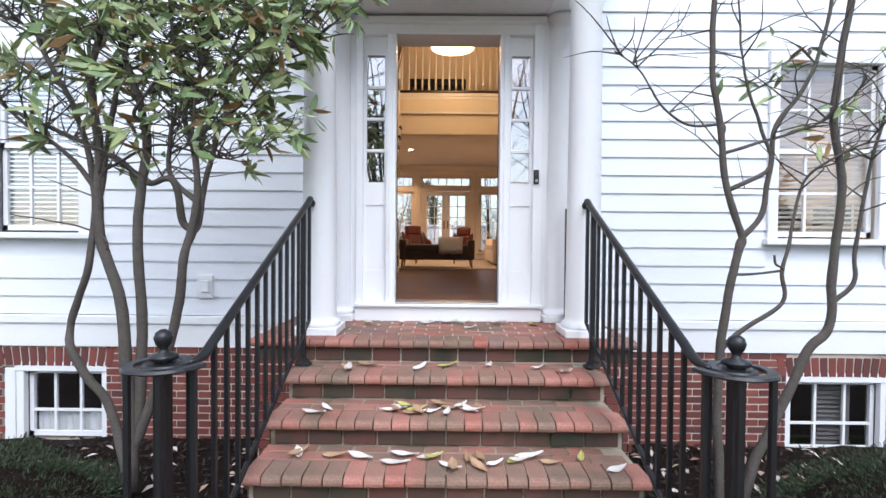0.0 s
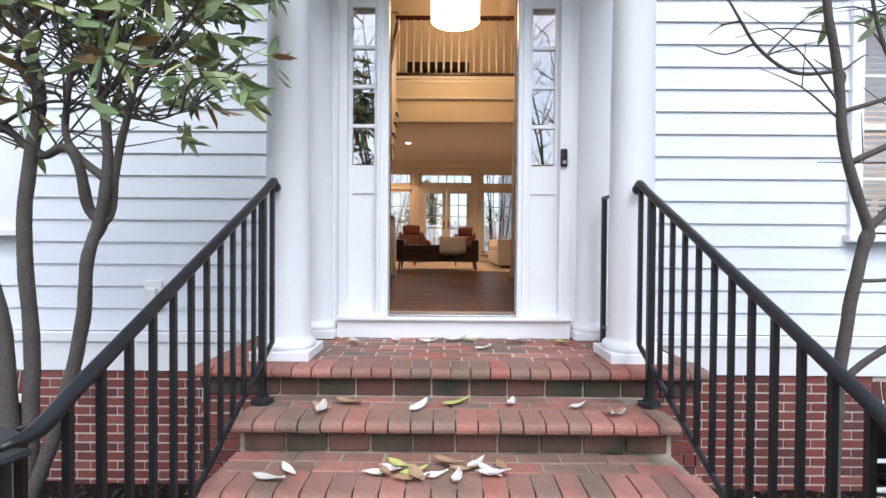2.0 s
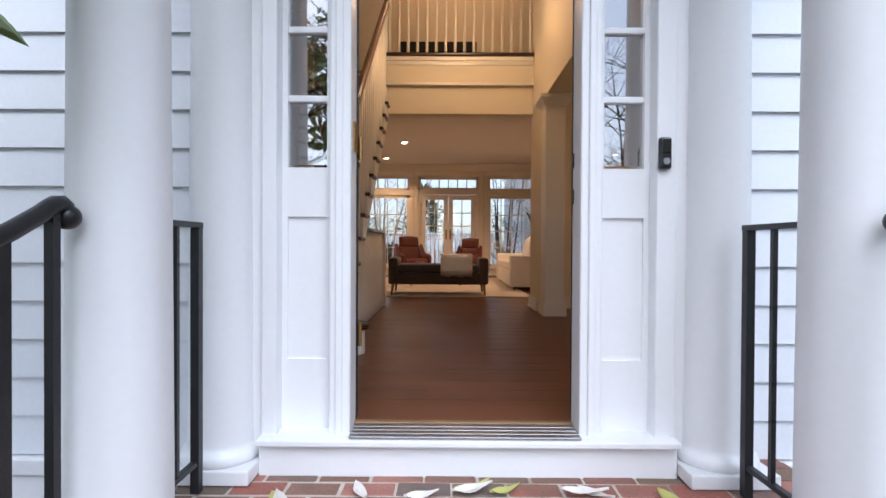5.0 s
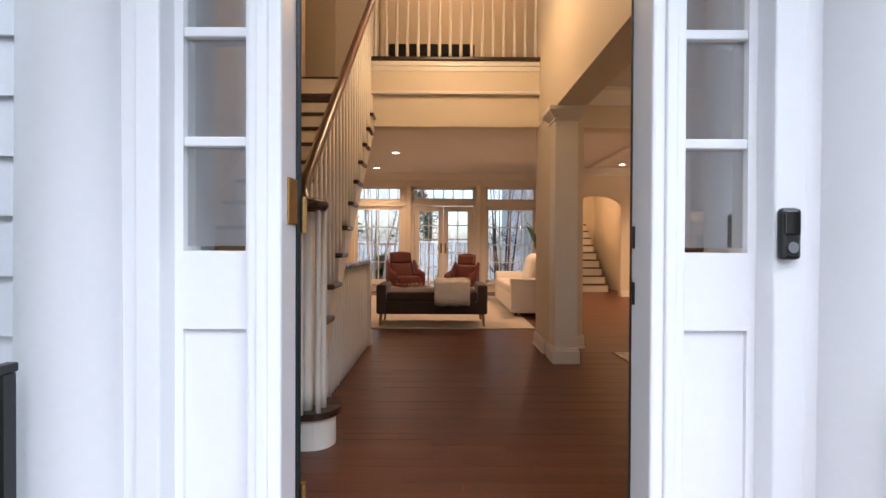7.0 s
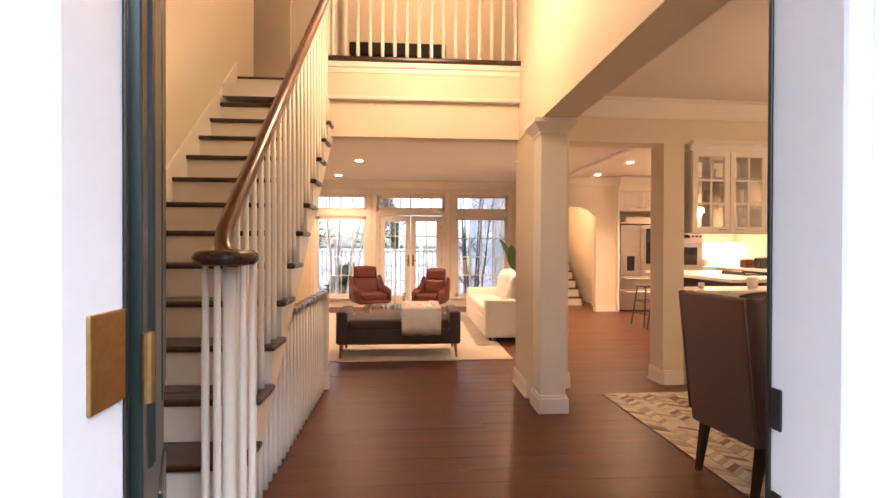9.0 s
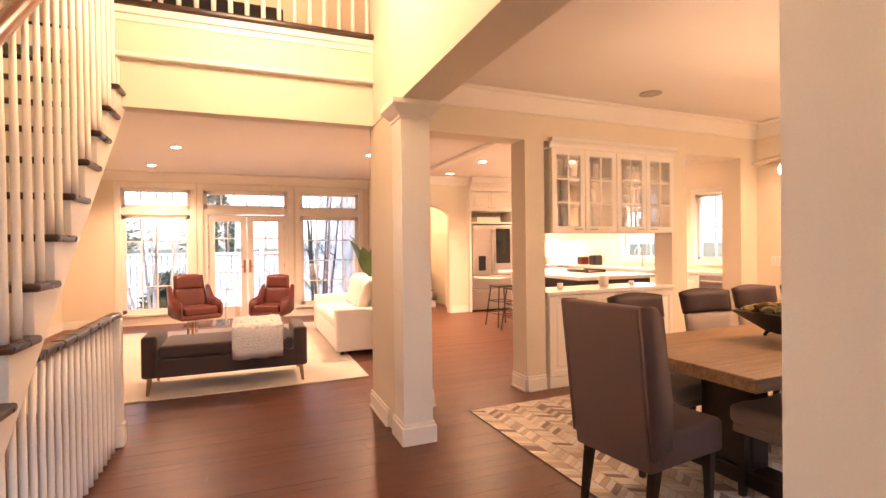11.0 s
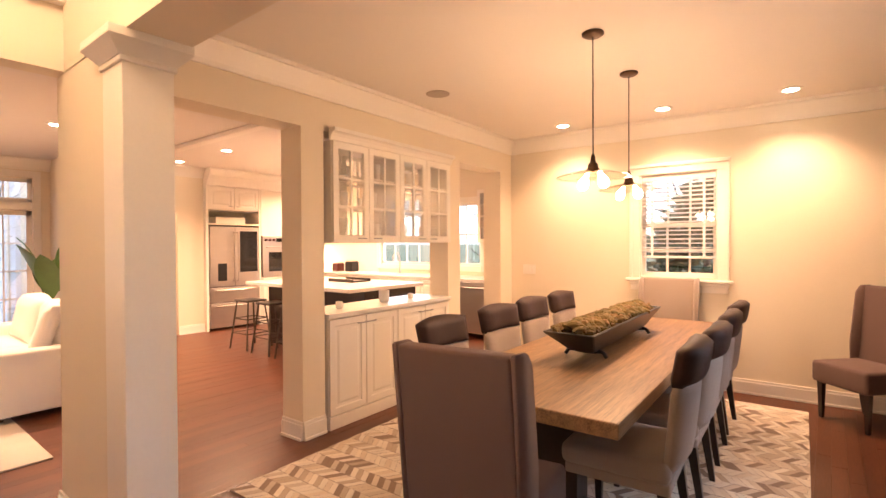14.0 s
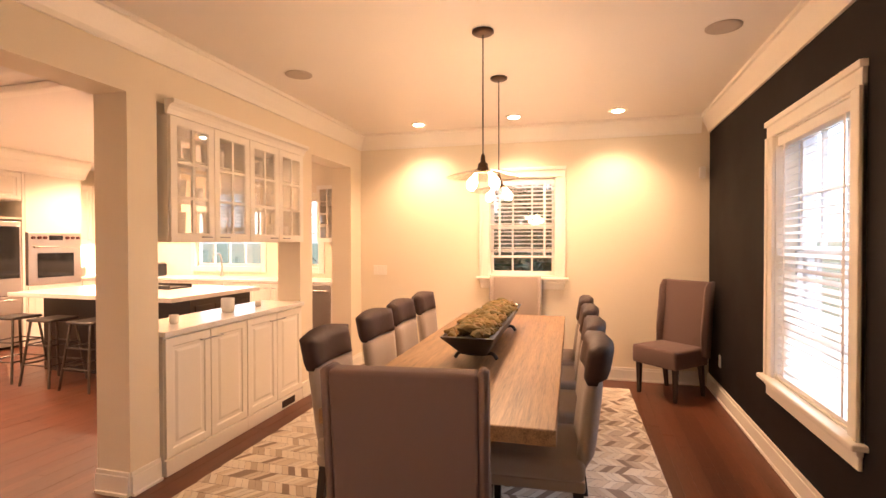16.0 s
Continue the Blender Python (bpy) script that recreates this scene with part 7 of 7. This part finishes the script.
Y = 2.92
left = [
    (0.028, 0.012, [(-1.44, Y+0.04, 0.61), (-1.49, Y+0.04, 0.67), (-1.49, Y-0.04, 0.88), (-1.55, Y-0.03, 0.92), (-1.71, Y+0.03, 0.90), (-1.88, Y+0.02, 1.05), (-2.15, Y+0.01, 1.17), (-2.49, Y-0.02, 1.33)]),
    (0.034, 0.010, [(-1.87, Y+0.01, -0.97), (-1.65, Y+0.01, -0.38), (-1.51, Y+0.01, 0.10), (-1.45, Y-0.03, 0.41), (-1.42, Y-0.01, 0.61), (-1.38, Y-0.01, 0.84), (-1.42, Y+0.02, 1.13), (-1.49, Y+0.04, 1.32), (-1.46, Y+0.04, 1.52), (-1.53, Y+0.00, 1.77), (-1.57, Y-0.00, 2.24)]),
    (0.020, 0.010, [(-1.49, Y-0.02, 0.88), (-1.53, Y-0.04, 1.00), (-1.52, Y-0.04, 1.21), (-1.48, Y-0.00, 1.38)]),
    (0.016, 0.006, [(-1.40, Y-0.01, 1.15), (-1.33, Y-0.01, 1.23), (-1.32, Y+0.03, 1.40), (-1.37, Y+0.00, 1.62), (-1.28, Y+0.00, 1.90), (-1.21, Y-0.02, 2.17)]),
    (0.012, 0.005, [(-1.39, Y-0.04, 1.21), (-1.39, Y-0.01, 1.44), (-1.34, Y-0.03, 1.65), (-1.42, Y+0.00, 1.93)]),
    (0.022, 0.006, [(-1.40, Y+0.04, 0.65), (-1.35, Y+0.01, 0.84), (-1.24, Y-0.03, 1.21), (-1.22, Y+0.03, 1.32), (-1.21, Y+0.02, 1.62), (-1.11, Y+0.02, 1.90), (-1.07, Y+0.03, 2.17)]),
    (0.036, 0.014, [(-1.82, Y+0.02, -1.01), (-1.74, Y+0.02, -0.18), (-1.74, Y-0.01, 0.59), (-1.72, Y+0.04, 1.11), (-1.75, Y+0.04, 1.36), (-1.79, Y-0.03, 1.62), (-1.85, Y+0.02, 1.91), (-1.90, Y+0.02, 2.31)]),
    (0.038, 0.015, [(-1.78, Y-0.00, -1.01), (-1.85, Y+0.00, 0.10), (-1.99, Y-0.00, 0.59), (-2.01, Y+0.03, 1.11), (-2.04, Y+0.00, 1.52), (-2.00, Y+0.03, 1.91), (-2.04, Y-0.01, 2.31)]),
    (0.024, 0.008, [(-1.99, Y+0.03, 0.89), (-1.96, Y+0.03, 1.13), (-1.84, Y-0.00, 1.62), (-1.76, Y+0.01, 1.90), (-1.70, Y+0.03, 2.21)]),
    (0.020, 0.006, [(-2.04, Y+0.02, 0.89), (-2.18, Y-0.00, 1.07), (-2.34, Y-0.02, 1.19), (-2.56, Y-0.01, 1.36), (-2.84, Y+0.02, 1.55)]),
    (0.030, 0.012, [(-1.79, Y-0.03, -1.01), (-1.94, Y+0.03, -0.52), (-2.13, Y-0.02, -0.18), (-2.19, Y+0.03, 0.03), (-2.04, Y-0.02, 0.41), (-2.05, Y+0.04, 0.89), (-2.15, Y+0.02, 1.34), (-2.35, Y+0.00, 1.76), (-2.49, Y+0.00, 2.24)]),
    (0.010, 0.004, [(-1.87, Y+0.01, 1.03), (-1.66, Y+0.01, 1.13), (-1.42, Y-0.02, 1.10), (-1.18, Y-0.02, 1.05), (-0.99, Y+0.00, 1.12)]),
    (0.012, 0.004, [(-1.22, Y+0.03, 1.32), (-1.09, Y+0.01, 1.41), (-0.94, Y-0.03, 1.59), (-0.73, Y+0.03, 1.72), (-0.62, Y+0.02, 1.83)]),
    (0.010, 0.004, [(-1.32, Y+0.03, 1.52), (-1.11, Y-0.02, 1.65), (-0.87, Y+0.02, 1.79), (-0.62, Y-0.04, 1.93)]),
    (0.014, 0.005, [(-2.04, Y+0.01, 1.52), (-2.25, Y-0.02, 1.72), (-2.46, Y-0.02, 1.86), (-2.77, Y+0.03, 1.97)]),
    (0.014, 0.005, [(-1.75, Y-0.03, 1.34), (-1.59, Y+0.00, 1.59), (-1.52, Y+0.03, 1.83), (-1.35, Y-0.02, 2.04)]),
    (0.008, 0.004, [(-1.94, Y-0.02, 0.55), (-2.11, Y+0.03, 0.62), (-2.32, Y-0.01, 0.67), (-2.56, Y+0.02, 0.70)]),
]
magnolia(-1.74, Y, -1.20, left, 3, lambda p, r: p.z > 1.40 and r.random() < 0.42 or p.z > 0.8 and r.random() < 0.20 or p.x > -1.2 and p.z > 0.9 and r.random() < 0.7, "multi-stemmed magnolia with drooping green leaves beside the steps", 27, size=0.145, girth=0.98)
right = [
    (0.042, 0.026, [(1.98, Y, -1.15), (2.06, Y, -0.8), (2.22, Y, -0.45), (2.38, Y, -0.1), (2.50, Y, 0.05), (2.52, Y, 0.45), (2.56, Y, 0.9), (2.50, Y, 1.4), (2.62, Y, 2.2)]),
    (0.038, 0.020, [(1.86, Y, -1.15), (1.83, Y, -0.4), (1.86, Y, 0.1), (1.94, Y, 0.50), (1.96, Y, 0.60), (1.86, Y, 0.88), (1.82, Y, 1.27), (1.76, Y, 1.6), (1.78, Y, 2.5)]),
    (0.026, 0.012, [(1.95, Y, 0.58), (2.07, Y, 0.72), (2.12, Y, 1.0), (2.16, Y, 1.28), (2.34, Y, 1.55), (2.45, Y, 1.9), (2.5, Y, 2.4)]),
    (0.014, 0.005, [(1.83, Y, 1.28), (1.62, Y, 1.28), (1.45, Y, 1.40), (1.33, Y, 1.60), (1.16, Y, 1.72)]),
    (0.022, 0.007, [(1.86, Y, -0.08), (2.0, Y - 0.03, 0.06), (2.18, Y - 0.05, 0.20), (2.17, Y - 0.05, 0.38), (2.22, Y - 0.03, 0.55), (2.30, Y, 0.85), (2.40, Y, 1.02), (2.62, Y - 0.05, 1.15), (2.9, Y - 0.1, 1.2)]),
    (0.011, 0.008, [(2.17, Y - 0.05, 0.40), (2.13, Y - 0.06, 0.44), (2.12, Y - 0.06, 0.49)]),
    (0.020, 0.006, [(2.12, Y, 1.02), (2.05, Y, 1.3), (1.95, Y, 1.6), (1.9, Y, 2.2)]),
    (0.022, 0.008, [(2.52, Y, 0.2), (2.64, Y, 0.32), (2.66, Y, 0.55), (2.72, Y, 1.0), (2.85, Y, 1.5), (3.0, Y, 2.1)]),
    (0.014, 0.005, [(2.15, Y, 1.2), (2.3, Y, 1.25), (2.5, Y, 1.35), (2.75, Y, 1.6)]),
]
magnolia(2.0, Y, -1.20, right, 8, lambda p, r: r.random() < 0.10 if p.x < 2.2 else r.random() < 0.20, "sparse multi-stemmed magnolia with few leaves beside the steps", 13, size=0.12, girth=0.76)

# clipped boxwood mounds
for k, (x, y, rx, ry, rz) in enumerate(((-2.62, 2.72, 1.0, 0.5, 0.46), (2.98, 2.72, 1.0, 0.5, 0.48))):
    b = thing("boxwood_shrub", pose(x, y, -1.18), "low clipped dark green boxwood mound in the bed", "shrub", "boxwood")
    rnd = random.Random(50 + k)
    bm = B()

    def spot2():
        a, u = rnd.uniform(0, 2 * math.pi), rnd.random()
        q = math.sqrt(1 - u * u)
        s = rnd.uniform(0.86, 1.03) * (1 + 0.10 * math.sin(a * 5 + u * 9) + 0.06 * math.sin(a * 13))
        return Vector((rx * q * math.cos(a) * s, ry * q * math.sin(a) * s, rz * u * s)), Vector((q * math.cos(a), q * math.sin(a), u + 0.3))
    leaf_quads(bm, 15000, spot2, 0.030, rnd, 0.6)
    tagged(part("foliage", bm, M_HEDGE, b), kind="stuff")
    # near-black core puts the shade inside the mound into colour
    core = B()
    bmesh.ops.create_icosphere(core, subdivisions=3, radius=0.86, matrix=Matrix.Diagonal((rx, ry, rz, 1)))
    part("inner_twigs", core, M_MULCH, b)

# fallen leaves
bm = B()
n = 9
L = 0.075
pl_ = []
for i in range(n):
    u = i / (n - 1)
    w = 0.34 * L * math.sin(math.pi * u) ** 0.8
    pl_.append([bm.verts.new((L * (2 * u - 1), q * w * 1.0, 0.012 * (2 * u - 1) ** 2 + (0.008 if q else 0.0) + 0.004 * math.sin(7 * u) * q)) for q in (-1, 0, 1)])
for a, b in zip(pl_, pl_[1:]):
    for q in range(2):
        bm.faces.new((a[q], a[q + 1], b[q + 1], b[q]))
blade = mesh_piece("blade", bm, M_DRYLEAF)
rnd = random.Random(77)
ON_STEPS = [(-0.135, [(0.00, 4.0), (-0.5, 3.95), (0.35, 3.80), (0.88, 3.98), (0.18, 4.06), (0.30, 4.04), (0.62, 4.02), (-0.22, 4.02)]), (-0.30, [(-0.50, 3.17), (-0.38, 3.26), (-0.02, 3.2), (0.78, 3.22), (0.95, 3.12), (0.17, 3.26), (0.45, 3.27)]),
            (-0.465, [(-0.56, 2.85), (-0.11, 2.88), (-0.02, 2.85), (0.12, 2.93), (0.20, 2.88), (0.30, 2.86), (-0.03, 2.79), (-0.16, 2.84), (0.07, 2.82), (0.25, 2.93), (0.16, 2.80), (-0.62, 2.78), (0.36, 2.90)]),
            (-0.63, [(-0.31, 2.57), (-0.07, 2.60), (-0.11, 2.5), (0.06, 2.57), (0.35, 2.57), (0.33, 2.47), (0.52, 2.53), (0.9, 2.58), (1.05, 2.45), (-0.66, 2.60), (0.42, 2.50), (0.28, 2.56), (0.62, 2.60), (0.18, 2.46), (0.72, 2.52), (-0.45, 2.58)])]
for z, spots in ON_STEPS:
    for x, y in spots:
        for q in range(rnd.choice((1, 1, 2))):
            s = rnd.uniform(0.75, 1.15)
            d = thing("fallen_leaf", pose(x + rnd.uniform(-0.04, 0.04) * q, y + rnd.uniform(-0.03, 0.03) * q, z + 0.003 + 0.008 * q, rnd.uniform(-6, 6), rnd.uniform(-6, 6), rnd.uniform(0, 360)) @ Matrix.Diagonal((s, s, 1, 1)), "dry curled magnolia leaf lying on the brick", "leaf", "fallen leaves")
            piece("blade", blade, d, pose(0, 0, 0))
bm = B()
leafy = random.Random(78)
for k in range(240):
    sx = leafy.choice((-1, 1))
    x, y = 0.16 + sx * leafy.uniform(1.15, 3.2), leafy.uniform(1.3, 4.1)
    L = leafy.uniform(0.03, 0.06)
    a = leafy.uniform(0, 6.28)
    d, s = Vector((math.cos(a), math.sin(a), leafy.gauss(0, 0.2))), Vector((-math.sin(a), math.cos(a), leafy.gauss(0, 0.2)))
    p = Vector((x, y, -1.125 - 0.09 * max(0, y - 3.2)))
    bm.faces.new([bm.verts.new(p - d * L), bm.verts.new(p + s * L * 0.4 + Vector((0, 0, 0.01))), bm.verts.new(p + d * L), bm.verts.new(p - s * L * 0.4 + Vector((0, 0, 0.01)))])
chips = B()
for k in range(5200):
    sx = leafy.choice((-1, 1))
    x, y = 0.16 + sx * leafy.uniform(1.08, 3.4), leafy.uniform(1.0, 4.28)
    L = leafy.uniform(0.012, 0.035)
    a = leafy.uniform(0, 6.28)
    d, s = Vector((math.cos(a), math.sin(a), leafy.gauss(0, 0.5))), Vector((-math.sin(a), math.cos(a), leafy.gauss(0, 0.5)))
    p = Vector((x, y, -1.158 - 0.09 * max(0, y - 3.2) + leafy.uniform(0, 0.025)))
    chips.faces.new([chips.verts.new(p - d * L), chips.verts.new(p + s * L * 0.35), chips.verts.new(p + d * L), chips.verts.new(p - s * L * 0.35)])
M_CHIP = palette("bark_chip", [(0.030, 0.018, 0.014), (0.018, 0.012, 0.010), (0.05, 0.032, 0.024), (0.012, 0.009, 0.008)], 0.9, source="isl")
tagged(part("bark_chips", chips, M_CHIP), "dark bark chips of the mulch bed", "mulch", kind="stuff")
M_DRY2 = palette("fallen_leaf_bed", [(0.55, 0.47, 0.42), (0.42, 0.30, 0.22), (0.62, 0.55, 0.50), (0.25, 0.14, 0.09)], 0.8, source="isl")
tagged(part("leaf_litter", bm, M_DRY2), "dry leaves scattered over the mulch", "leaves", kind="stuff")
